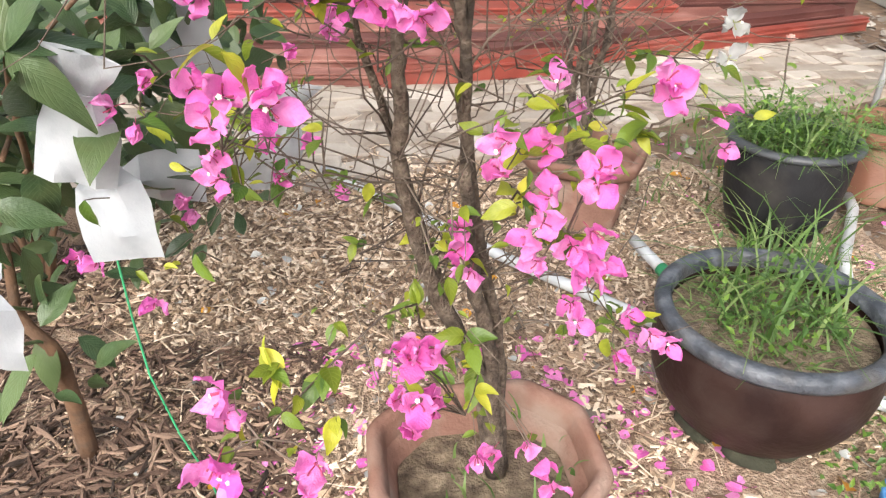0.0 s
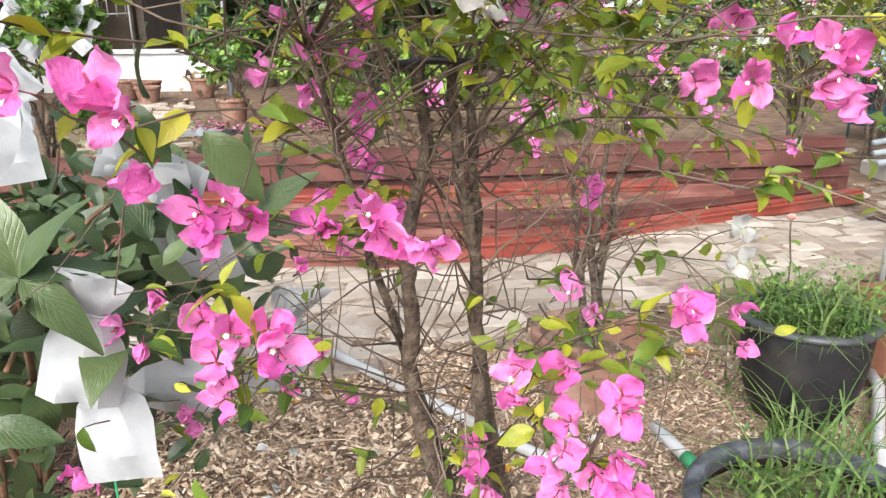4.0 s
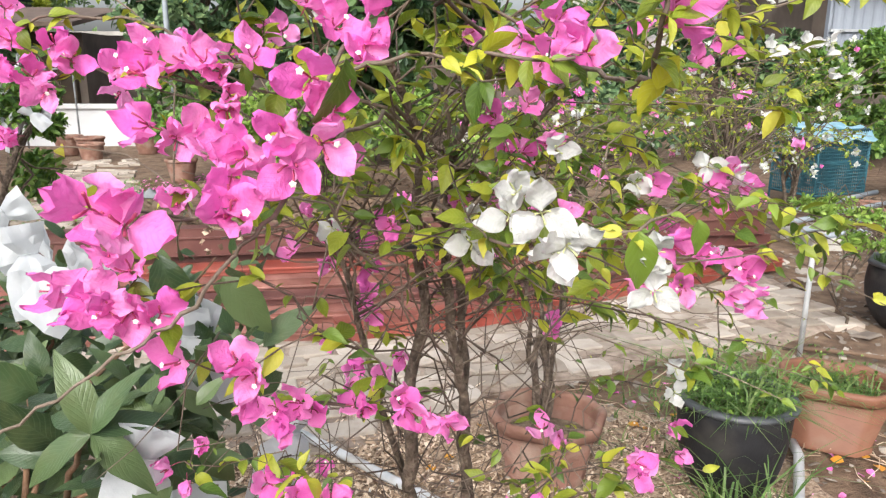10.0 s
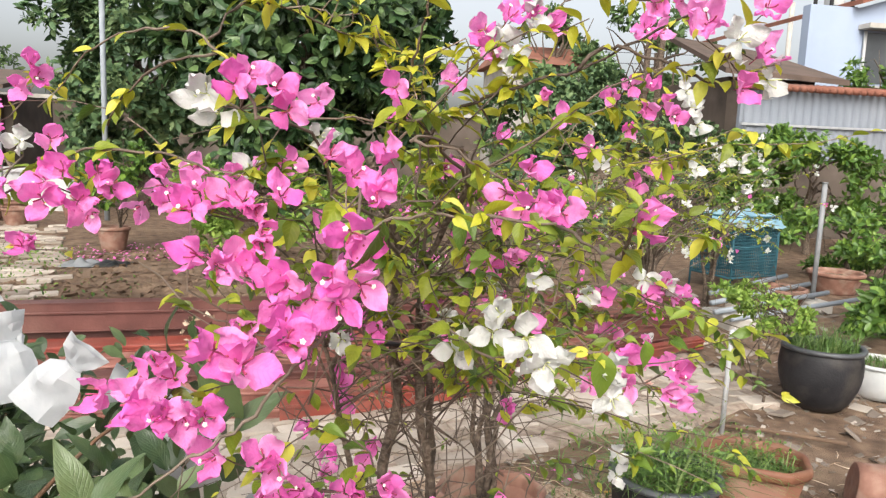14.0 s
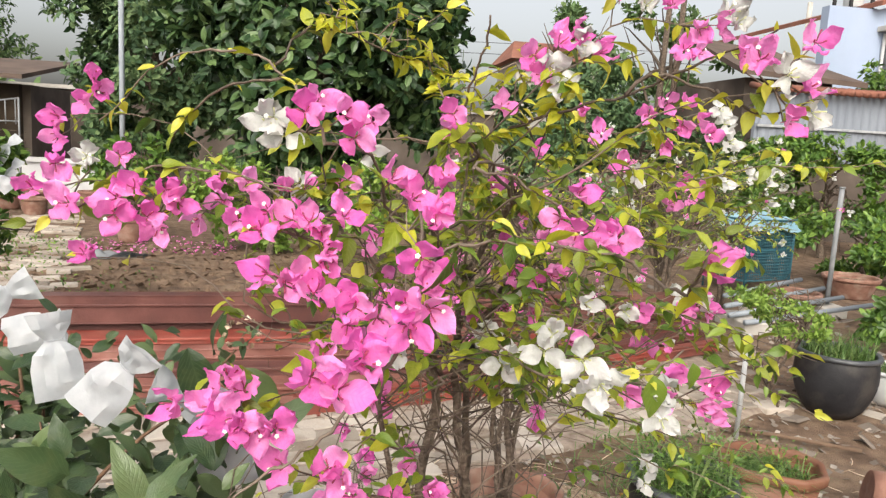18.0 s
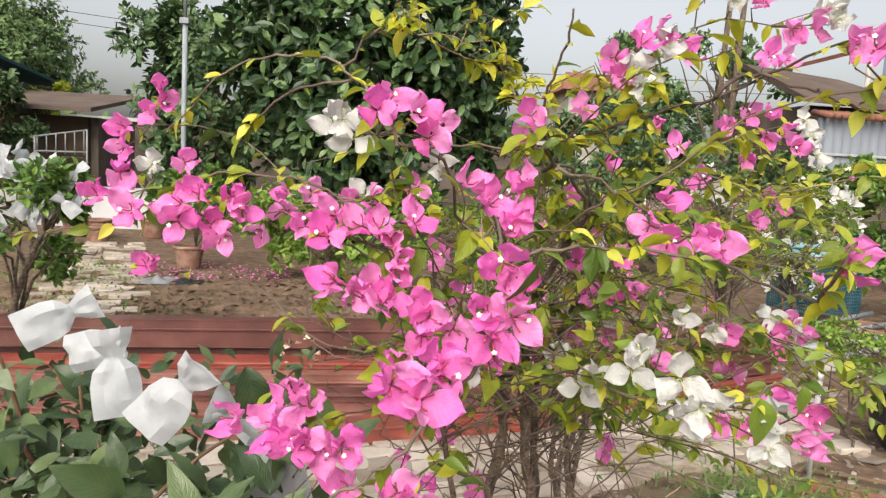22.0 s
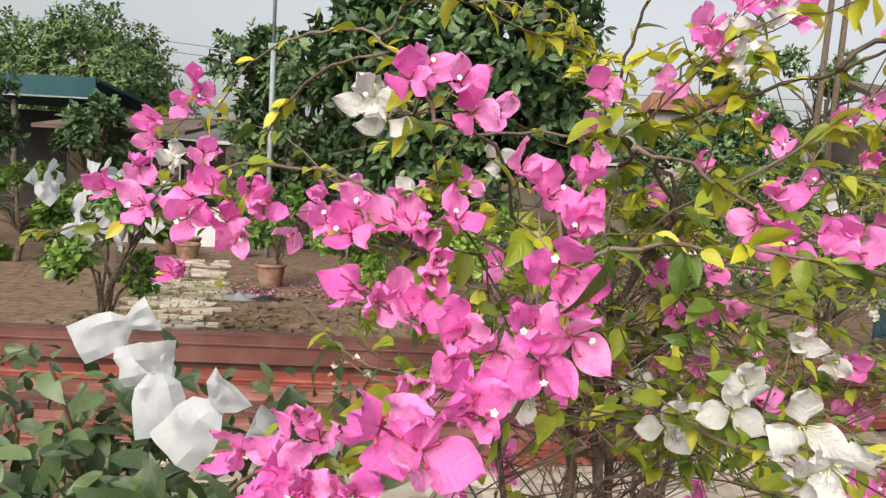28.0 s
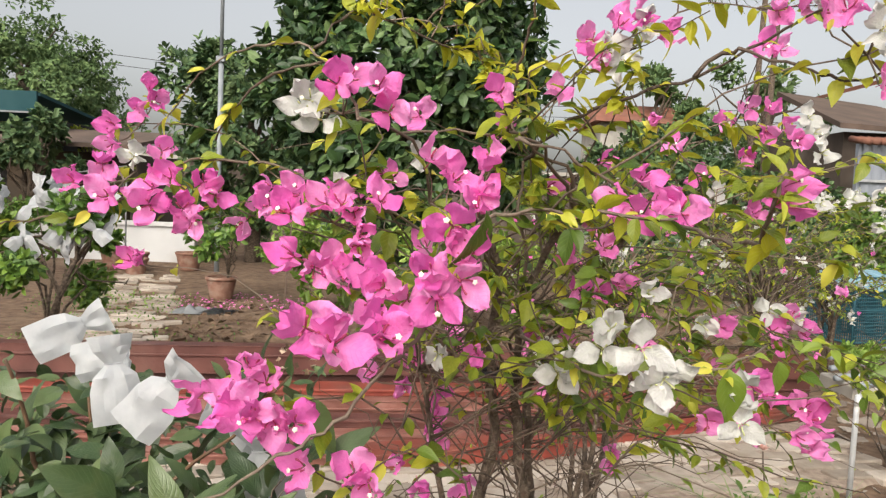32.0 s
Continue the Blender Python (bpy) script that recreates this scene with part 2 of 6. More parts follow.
LEAF = material("green_leaf", [(0.055, 0.11, 0.016), (0.125, 0.21, 0.026), (0.24, 0.33, 0.045)], 0.34, 45, 0.4, 140, thin=0.30, vary=0.75, spec=0.5, bump_dist=0.003, veins=((0.20, 0.30, 0.08), 40, 0.25))
GUAVA = material("guava_leaf", [(0.020, 0.044, 0.017), (0.048, 0.088, 0.033), (0.125, 0.18, 0.07)], 0.32, 25, 0.45, 90, thin=0.2, vary=0.8, spec=0.55, bump_dist=0.004, veins=((0.13, 0.18, 0.09), 66, 0.2), stain=((0.10, 0.12, 0.045), 30, 0.4))
DARKLEAF = material("tree_leaf", [(0.014, 0.036, 0.015), (0.042, 0.092, 0.032), (0.135, 0.215, 0.075)], 0.40, 3, 0, thin=0.12, vary=0.75, spec=0.4)
# Far foliage: the haze of distance is put into this paler leaf colour.
HAZELEAF = material("haze_tinted_leaf", [(0.075, 0.13, 0.06), (0.125, 0.20, 0.085), (0.19, 0.275, 0.11)], 0.8, 1, 0, thin=0.15, vary=0.7, spec=0.1)
SHRUB = material("shrub_leaf", [(0.04, 0.095, 0.016), (0.095, 0.19, 0.033), (0.20, 0.32, 0.05)], 0.45, 5, 0, thin=0.25, vary=0.75)
FRESH = material("fresh_leaf", [(0.09, 0.17, 0.025), (0.19, 0.31, 0.05), (0.34, 0.46, 0.10)], 0.5, 20, 0, thin=0.3, vary=0.7)
GRASS = material("grass_blade", [(0.05, 0.11, 0.02), (0.105, 0.195, 0.045), (0.22, 0.29, 0.10)], 0.5, 20, 0, thin=0.25, vary=0.7)
BARK = material("bark", [(0.055, 0.038, 0.028), (0.12, 0.088, 0.064), (0.21, 0.165, 0.125)], 0.88, 55, 0.9, 160, stain=((0.045, 0.033, 0.025), 24, 0.8))
TWIG = material("twig", [(0.055, 0.039, 0.030), (0.13, 0.096, 0.073), (0.25, 0.20, 0.155)], 0.8, 30, 0.4, 200, vary=0.5)
BROWNBARK = material("guava_bark", [(0.11, 0.058, 0.032), (0.19, 0.105, 0.058)], 0.75, 20, 0.4, 80, stain=((0.08, 0.06, 0.045), 30, 0.6))
SOIL = material("soil", [(0.075, 0.045, 0.027), (0.155, 0.097, 0.061), (0.245, 0.165, 0.108)], 0.95, 9, 0.8, 120, detail=12, bump_dist=0.02, stain=((0.24, 0.17, 0.115), 1.7, 0.6))
POTSOIL = material("pot_soil", [(0.07, 0.05, 0.035), (0.16, 0.12, 0.08), (0.28, 0.22, 0.15)], 0.95, 40, 0.8, 150, bump_dist=0.01)
CHIP = material("wood_chip", [(0.10, 0.060, 0.038), (0.41, 0.29, 0.195), (0.76, 0.63, 0.49)], 0.9, 25, 0.3, 150, vary=0.9)
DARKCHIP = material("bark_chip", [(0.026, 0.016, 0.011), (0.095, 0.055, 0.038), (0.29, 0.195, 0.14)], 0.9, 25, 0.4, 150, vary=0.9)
STONE = material("stone", [(0.12, 0.095, 0.077), (0.21, 0.175, 0.145), (0.38, 0.34, 0.295)], 0.9, 18, 0.5, 90, vary=0.7)
PAVER = material("paver", [(0.22, 0.185, 0.15), (0.36, 0.31, 0.26), (0.50, 0.445, 0.385)], 0.9, 12, 0.6, 70, vary=0.65, stain=((0.20, 0.15, 0.11), 5, 0.7))
MULCHBED = material("mulch_bed", [(0.20, 0.13, 0.09), (0.44, 0.315, 0.22), (0.64, 0.51, 0.39)], 0.95, 85, 1.0, 160, detail=12, bump_dist=0.018, stain=((0.26, 0.175, 0.125), 5, 0.6))
GREYPOST = material("grey_post", [(0.16, 0.17, 0.18), (0.24, 0.25, 0.26)], 0.6, 9, 0.05, 40)
MORTAR = material("joint_soil", [(0.17, 0.125, 0.095), (0.36, 0.29, 0.235)], 0.95, 18, 0.7, 100)
BROWNSTEEL = material("primed_steel", [(0.070, 0.024, 0.020), (0.10, 0.034, 0.028), (0.14, 0.054, 0.044)], 0.5, 5, 0.2, 60, stain=((0.20, 0.10, 0.078), 2.2, 0.5), coat=0.05)
REDSTEEL = material("red_primer_steel", [(0.17, 0.030, 0.020), (0.25, 0.050, 0.034), (0.32, 0.095, 0.068)], 0.42, 5, 0.1, 60, stain=((0.18, 0.07, 0.055), 3.1, 0.8), coat=0.08)
PINKSTEEL = material("faded_steel", [(0.165, 0.062, 0.048), (0.24, 0.097, 0.076), (0.34, 0.17, 0.14)], 0.46, 6, 0.2, 60, stain=((0.12, 0.04, 0.03), 2.7, 0.7))
TERRACOTTA = material("terracotta", [(0.165, 0.078, 0.055), (0.225, 0.115, 0.082), (0.29, 0.175, 0.135)], 0.8, 12, 0.3, 90, stain=((0.29, 0.22, 0.175), 9, 0.7))
ORANGEPOT = material("orange_plastic", [(0.145, 0.062, 0.038), (0.20, 0.088, 0.052)], 0.55, 10, 0.1, 90, stain=((0.21, 0.13, 0.085), 9, 0.6), spec=0.3)
BROWNPOT = material("brown_glaze", [(0.020, 0.010, 0.009), (0.034, 0.018, 0.015), (0.052, 0.030, 0.026)], 0.5, 8, 0.2, 70, stain=((0.055, 0.038, 0.032), 10, 0.5), spec=0.14)
BLACKPOT = material("black_plastic", [(0.012, 0.012, 0.014), (0.024, 0.024, 0.027)], 0.55, 12, 0.15, 90, stain=((0.075, 0.066, 0.058), 9, 0.5), spec=0.3)
RIMGREY = material("worn_rim", [(0.030, 0.034, 0.043), (0.066, 0.073, 0.087), (0.14, 0.15, 0.17)], 0.45, 30, 0.35, 120, spec=0.35, stain=((0.10, 0.09, 0.08), 14, 0.5))
WHITEPOT = material("white_plastic", [(0.42, 0.44, 0.45), (0.55, 0.56, 0.56)], 0.5, 8, 0.05, 60, stain=((0.30, 0.28, 0.25), 8, 0.5))
PVC = material("pvc", [(0.40, 0.42, 0.44), (0.53, 0.545, 0.56)], 0.4, 20, 0.05, 60, stain=((0.30, 0.26, 0.22), 14, 0.7))
GREENPVC = material("green_pvc", [(0.03, 0.28, 0.12), (0.06, 0.38, 0.17)], 0.45, 20, 0)
CLOTH = material("nonwoven_bag", [(0.60, 0.63, 0.66), (0.72, 0.74, 0.76)], 0.8, 25, 0.4, 400, thin=0.5, spec=0.1, bump_dist=0.002, stain=((0.46, 0.49, 0.52), 22, 0.5))
BLUEWALL = material("blue_wall", [(0.29, 0.36, 0.49), (0.35, 0.42, 0.55)], 0.85, 0.7, 0.1, 20, stain=((0.27, 0.32, 0.41), 0.5, 0.5))
GREYSHEET = material("grey_sheet", [(0.17, 0.195, 0.235), (0.23, 0.255, 0.295)], 0.6, 0.8, 0.05, 20, stain=((0.15, 0.15, 0.15), 0.6, 0.5))
ROOFTILE = material("roof_tile", [(0.19, 0.07, 0.045), (0.28, 0.115, 0.075)], 0.85, 2, 0.2, 20, stain=((0.14, 0.09, 0.07), 1.5, 0.5))
OLDWALL = material("old_wall", [(0.05, 0.037, 0.03), (0.09, 0.07, 0.056), (0.14, 0.115, 0.095)], 0.9, 1.6, 0.3, 12)
GLASSDARK = material("window_glass", [(0.05, 0.055, 0.06), (0.09, 0.10, 0.11)], 0.12, 1, 0)
GALV = material("galvanised_steel", [(0.38, 0.40, 0.42), (0.50, 0.52, 0.54)], 0.45, 9, 0.05, 40, metal=0.5)
POLEGREY = material("weathered_pole", [(0.19, 0.22, 0.25), (0.27, 0.30, 0.33)], 0.6, 3, 0.05, 40)
BLUENET = material("blue_mesh", [(0.015, 0.075, 0.10), (0.025, 0.115, 0.15)], 0.7, 9, 0)
PALEBLUE = material("pale_blue_cloth", [(0.16, 0.33, 0.42), (0.30, 0.46, 0.54)], 0.8, 9, 0.3, 40, thin=0.2)
BLACKSHEET = material("black_sheet", [(0.015, 0.015, 0.017), (0.03, 0.03, 0.033)], 0.3, 6, 0.2, 30)
CONCRETE = material("concrete", [(0.34, 0.32, 0.29), (0.48, 0.46, 0.42)], 0.9, 3, 0.3, 40)
WHITEWALL = material("white_wall", [(0.48, 0.49, 0.50), (0.57, 0.58, 0.59)], 0.85, 1.5, 0.1, 20, stain=((0.36, 0.34, 0.31), 1.2, 0.6))
OLDTILE = material("old_tile", [(0.07, 0.05, 0.04), (0.13, 0.09, 0.07)], 0.9, 2, 0.2, 20)
MOSS = material("mossy_stone", [(0.018, 0.02, 0.012), (0.04, 0.04, 0.024), (0.085, 0.078, 0.06)], 0.95, 12, 0.5, 60)
DULLRIM = material("dull_black_rim", [(0.04, 0.043, 0.048), (0.08, 0.085, 0.095)], 0.42, 14, 0.1, 90)
TEAL = material("teal_sheet", [(0.02, 0.06, 0.07), (0.035, 0.085, 0.095)], 0.9, 1, 0, spec=0.1)
# Near black: for painted-in shade, and for black metal and cable.
SHADEBLACK = material("shade_black", [(0.02, 0.02, 0.022), (0.035, 0.035, 0.035)], 0.9, 1, 0)
ORANGEDOT = material("orange_leaf", [(0.55, 0.22, 0.02), (0.65, 0.35, 0.04)], 0.5, 20, 0, thin=0.2)
ROSE = material("rose_petal", [(0.72, 0.42, 0.36), (0.85, 0.62, 0.56)], 0.6, 60, 0.2, 200, thin=0.3)
BLUEPLASTIC = material("blue_plastic", [(0.05, 0.16, 0.35), (0.08, 0.22, 0.45)], 0.5, 9, 0)
# Ochre darkened to near black: the shade below the hut roof is painted in.
SHADEDOCHRE = material("shaded_ochre_wall", [(0.035, 0.026, 0.018), (0.075, 0.05, 0.028)], 0.9, 2, 0.2, 20, stain=((0.03, 0.024, 0.02), 1.5, 0.6))
MIDLEAF = material("mid_leaf", [(0.035, 0.075, 0.035), (0.08, 0.145, 0.062), (0.165, 0.235, 0.10)], 0.55, 3, 0, thin=0.12, vary=0.75, spec=0.25)


# ---- ground ----
def hills(x, y):
    """Height of the ground: small bumps near by, a low bed of soil behind the beams."""
    n = noise.noise((x * 2.1, y * 2.1, 0.3)) * 0.012 + noise.noise((x * 9, y * 9, 1.7)) * 0.008
    bed = 0.09 * math.exp(-(((x + 1.7) / 1.5) ** 2) - (((y - 6.5) / 1.2) ** 2))
    near = max(0.0, 1 - max(0.0, math.hypot(x, y - 2) - 7) / 6)
    flat = 0.15 if 2.45 < y < 4.6 and -3 < x < 3.2 else 1.0
    return (n * flat + bed) * near - 0.012


def ground_sheet():
    xs = np.concatenate([np.linspace(-900, -40, 8), np.linspace(-36, -4, 24), np.arange(-3.8, 4.6, 0.06), np.linspace(5, 36, 24), np.linspace(40, 900, 8)])
    ys = np.concatenate([np.linspace(-900, -30, 8), np.linspace(-25, -0.5, 14), np.arange(-0.2, 8.0, 0.06), np.linspace(8.5, 40, 30), np.linspace(45, 1500, 9)])
    b = Build()
    b.v = [(x, y, hills(x, y)) for y in ys for x in xs]
    w = len(xs)
    b.f = [(j * w + i, j * w + i + 1, (j + 1) * w + i + 1, (j + 1) * w + i) for j in range(len(ys) - 1) for i in range(w - 1)]
    b.m = [0] * len(b.f)
    return b


solid("ground", ground_sheet(), SOIL, "bare brown garden soil with mulch and scattered stones", "ground", kind="structure")


# ---- the stack of long steel beams ----
def beam(label, left, right, z, deep, high, mat, lip=0.012, tilt=0.0):
    """A long folded-steel box lying from left to right: web, two flanges with lips, and an open dark end."""
    a, c = Vector((*left, z)), Vector((*right, z))
    length = (c - a).length
    m = Matrix.Translation(a) @ Matrix.Rotation(math.atan2(c.y - a.y, c.x - a.x), 4, "Z") @ Matrix.Rotation(radians(tilt), 4, "X")
    ob = thing("steel_beam", label, "beam", "stacked steel beams", m)
    t = 0.006
    part("front_web", Build().box((0, 0, t), (length, t, high - t), bevel=0.0015), mat, ob, smooth=False)
    part("top_flange", Build().box((0, -lip * 0.4, high - t), (length, deep, high), bevel=0.0015), mat, ob, smooth=False)
    part("bottom_flange", Build().box((0, -lip * 0.4, 0), (length, deep, t), bevel=0.0015), mat, ob, smooth=False)
    part("back_web", Build().box((0, deep - t, t), (length, deep, high - t), bevel=0.0015), mat, ob, smooth=False)
    part("lip", Build().box((0, -lip, high * 0.62), (length, -0.001, high * 0.62 + lip), bevel=0.002), mat, ob, smooth=False)
    return ob


beam("dark red-brown primed steel box beam on top of the stack", (-4.2, 3.62), (2.35, 4.36), 0.215, 0.10, 0.165, BROWNSTEEL)
beam("bright red-primed steel beam inside the stack", (-4.2, 3.46), (1.25, 4.0), 0.150, 0.17, 0.036, REDSTEEL)
beam("wide dull brown steel beam with a flat face", (-4.0, 3.36), (1.55, 3.95), 0.006, 0.22, 0.140, PINKSTEEL)
beam("dark red-brown steel beam behind the stack", (-3.8, 3.72), (2.42, 4.40), 0.010, 0.14, 0.195, BROWNSTEEL)
beam("faded pinkish steel channel lying low in front", (-3.9, 3.10), (0.42, 3.34), 0.010, 0.16, 0.085, PINKSTEEL)
beam("brown steel channel on the low front beams", (-3.4, 3.20), (0.75, 3.50), 0.097, 0.11, 0.045, BROWNSTEEL)
beam("red-primed steel beam resting on the paving", (-0.35, 3.05), (0.66, 3.34), 0.010, 0.12, 0.105, REDSTEEL, tilt=-4)
beam("brown primed steel beam reaching out over the paving", (0.2, 3.33), (2.30, 4.28), 0.010, 0.10, 0.115, BROWNSTEEL)
beam("red-primed end of a steel beam", (0.62, 3.42), (2.42, 4.22), 0.012, 0.06, 0.075, REDSTEEL)
beam("thin faded steel channel low in front of the stack", (-3.6, 2.98), (-0.25, 3.10), 0.010, 0.09, 0.060, PINKSTEEL)


# ---- paving of pale worn blocks ----
def paving_edge(x):
    """The near edge of the block paving."""
    return 2.05 + 0.62 * min(max(x + 0.35, 0.0), 0.95) + max(0.0, x - 0.6) * 0.3 + 0.05 * math.sin(x * 7)


def paver_mesh(k):
    b = Build()
    w, d, h = rnd(0.085, 0.12), rnd(0.05, 0.07), 0.03
    pts = []
    for sx, sy in ((-1, -1), (0, -1.06), (1, -1), (1.04, 0), (1, 1), (0, 1.05), (-1, 1), (-1.05, 0)):
        pts.append((sx * w * rnd(0.86, 1.0), sy * d * rnd(0.86, 1.0)))
    n = len(pts)
    v = [(x, y, -h) for x, y in pts] + [(x, y, -0.004) for x, y in pts] + [(x * 0.93, y * 0.9, rnd(-0.001, 0.003)) for x, y in pts]
    f = [(r * n + i, r * n + (i + 1) % n, r * n + n + (i + 1) % n, r * n + n + i) for r in range(2) for i in range(n)]
    f.append(tuple(range(2 * n, 3 * n)))
    return b.add(v, f).mesh("paver", [PAVER], False)


PAVERS = [paver_mesh(k) for k in range(10)]


def paving(name, label, x0, x1, y0, y1, keep, edge):
    ob = thing(name, label, "paving", kind="structure")
    n, row, y = 0, 0, y0
    while y < y1:
        x = x0 + (0.1 if row % 2 else 0)
        while x < x1:
            if edge(x, y) and rnd(0, 1) < keep and n < 300:
                o = new("paver", PAVERS[int(rnd(0, 9.99))])
                o.parent = ob
                o.matrix_basis = pose(x + rnd(-0.012, 0.012), y + rnd(-0.01, 0.01), hills(x, y) + 0.026 + rnd(-0.004, 0.005), rnd(-3, 3), rnd(-3, 3), 14 + rnd(-7, 7) + (180 if rnd(0, 1) < 0.5 else 0))
                n += 1
            x += 0.205
        y += 0.122
        row += 1


paving("pavement", "worn pale block paving with soil in its joints", -1.5, 2.2, 2.0, 3.9, 0.95,
       lambda x, y: y > paving_edge(x) + 0.06 and y < 3.1 + max(0.0, x + 0.2) * 0.52)
paving("path", "pale block path leading away past the soil bed", -5.4, -2.3, 5.2, 10.5, 0.6, lambda x, y: -3.1 - (y - 5.63) * 0.325 < x < -2.20 - (y - 5.7) * 0.325)


# bed of fine wood mulch between the pots
b = Build()
cols, rows = 90, 90
for j in range(rows + 1):
    for i in range(cols + 1):
        u, w = i / cols * 2 - 1, j / rows * 2 - 1
        k = 1 + 0.10 * noise.noise((u * 3, w * 3, 8.0))
        x, y = 0.15 + u * 1.12 * k * math.sqrt(1 - w * w / 2.4), 1.50 + w * 1.02 * k * math.sqrt(1 - u * u / 2.4)
        edge = max(abs(u), abs(w))
        b.v.append((x, y, hills(x, y) + 0.007 + 0.010 * noise.noise((x * 17, y * 17, 2.0)) - (0.03 if edge > 0.985 else 0)))
b.f = [(j * (cols + 1) + i, j * (cols + 1) + i + 1, (j + 1) * (cols + 1) + i + 1, (j + 1) * (cols + 1) + i) for j in range(rows) for i in range(cols)]
b.m = [0] * len(b.f)
solid("mulch_bed", b, MULCHBED, "bed of fine tan wood mulch between the pots", "mulch", kind="structure")

# sandy bed under the blocks
b = Build()
cols, rows = 74, 30
for j in range(rows + 1):
    for i in range(cols + 1):
        x = -1.6 + 3.9 * i / cols
        y0 = paving_edge(x) + 0.05 * noise.noise((x * 6, 2.0, 0))
        y1 = max(y0 + 0.05, 3.12 + max(0.0, x + 0.2) * 0.52)
        y = y0 + (y1 - y0) * j / rows
        b.v.append((x, y, hills(x, y) + 0.017 + 0.005 * noise.noise((x * 14, y * 14, 4.0)) - (0.02 if j == 0 or i in (0, cols) else 0)))
b.f = [(j * (cols + 1) + i, j * (cols + 1) + i + 1, (j + 1) * (cols + 1) + i + 1, (j + 1) * (cols + 1) + i) for j in range(rows) for i in range(cols)]
b.m = [0] * len(b.f)
solid("paving_bed", b, MORTAR, "sandy soil filling the joints of the paving", "sand", kind="structure")


# ---- pots ----
def filled(ob, r, z, label="", sx=1.0, sy=1.0):
    b = Build()
    v, f = [(0, 0, z + 0.01)], []
    rings, sides = 5, 28
    for i in range(1, rings + 1):
        for k in range(sides):
            a = 2 * math.pi * k / sides
            q = r * i / rings
            v.append((q * math.cos(a) * sx, q * math.sin(a) * sy, z + 0.012 * noise.noise((q * 30, a * 3, 0.5))))
    f += [(0, 1 + k, 1 + (k + 1) % sides) for k in range(sides)]
    for i in range(rings - 1):
        for k in range(sides):
            p, q = 1 + i * sides + k, 1 + i * sides + (k + 1) % sides
            f.append((p, p + sides, q + sides, q))
    part("soil", b.add(v, f), POTSOIL, ob, label)


def round_pot(name, label, at, r_top, r_base, h, rim, mat, rimmat, category="pot", belly=0.0, group=""):
    ob = thing(name, label, category, group, at)
    wall = 0.012
    side = []
    for i in range(9):
        q = i / 8
        side.append((r_base + (r_top - r_base) * (q ** (0.6 if belly else 1.0)) + belly * math.sin(math.pi * q) * 0.3, q * (h - rim)))
    prof = [(0.0, 0.004), (r_base * 0.9, 0.0)] + side
    inner = [(r - wall, z + 0.012) for r, z in reversed(side)]
    part("body", Build().lathe(prof + inner + [(0, 0.03)], 44), mat, ob)
    z0, z1 = h - rim, h
    lip = [(r_top - wall, z0 + 0.001), (r_top + 0.010, z0 + 0.001), (r_top + 0.015, z0 + rim * 0.3), (r_top + 0.015, z1 - 0.007), (r_top + 0.009, z1),
           (r_top - 0.010, z1), (r_top - 0.016, z1 - 0.008), (r_top - wall - 0.004, z0 + 0.001)]
    part("rim", Build().lathe(lip, 44), rimmat, ob)
    filled(ob, r_top - wall - 0.001, h - rim - 0.018)
    return ob


def planter(name, label, at, sx, sy, h, mat, group=""):
    """A tapered planter with cut corners, a thick folded rim and a low foot."""
    ob = thing(name, label, "planter", group, at)

    def ring(q, z, grow=0.0):
        x, y = sx * q / 2 + grow, sy * q / 2 + grow
        c = min(x, y) * 0.52
        eight = [Vector(p) for p in ((-x + c, -y, z), (x - c, -y, z), (x, -y + c, z), (x, y - c, z), (x - c, y, z), (-x + c, y, z), (-x, y - c, z), (-x, -y + c, z))]
        out = []
        for k in range(8):
            p, a, d = eight[k], eight[k - 1], eight[(k + 1) % 8]
            u, w = p + (a - p).normalized() * 0.016, p + (d - p).normalized() * 0.016
            out += [u, (u + w) * 0.25 + p * 0.5, w]
        return [tuple(p) for p in out]

    def skin(rings):
        v = [p for r in rings for p in r]
        f = [(r * 24 + k, r * 24 + (k + 1) % 24, r * 24 + 24 + (k + 1) % 24, r * 24 + 24 + k) for r in range(len(rings) - 1) for k in range(24)]
        return v, f

    body = [ring(0.74, 0), ring(0.74, 0.018), ring(0.72, 0.02), ring(0.93, h - 0.045), ring(0.93, h - 0.045, -0.012), ring(0.72, 0.03, -0.012)]
    b = Build().add(*skin(body))
    b.add(ring(0.72, 0.03, -0.012), [tuple(range(24))])
    part("body", b, mat, ob)
    rim = [ring(0.93, h - 0.044, -0.012), ring(0.95, h - 0.044, 0.006), ring(0.97, h - 0.034, 0.010), ring(0.98, h - 0.012, 0.011), ring(0.98, h - 0.004, 0.008), ring(0.97, h, 0.003), ring(0.975, h, -0.004), ring(0.965, h - 0.004, -0.009), ring(0.955, h - 0.012, -0.011), ring(0.93, h - 0.044, -0.012)]
    part("rim", Build().add(*skin(rim)), mat, ob)
    top = ring(0.84, h - 0.085, -0.012)
    b = Build()
    n = 24
    mid = [(x * 0.5, y * 0.5, z + rnd(0, 0.012)) for x, y, z in top]
    b.add(top + mid + [(0, 0, top[0][2] + 0.014)], [(k, (k + 1) % n, n + (k + 1) % n, n + k) for k in range(n)] + [(n + k, n + (k + 1) % n, 2 * n) for k in range(n)])
    part("soil", b, POTSOIL, ob)
    return ob


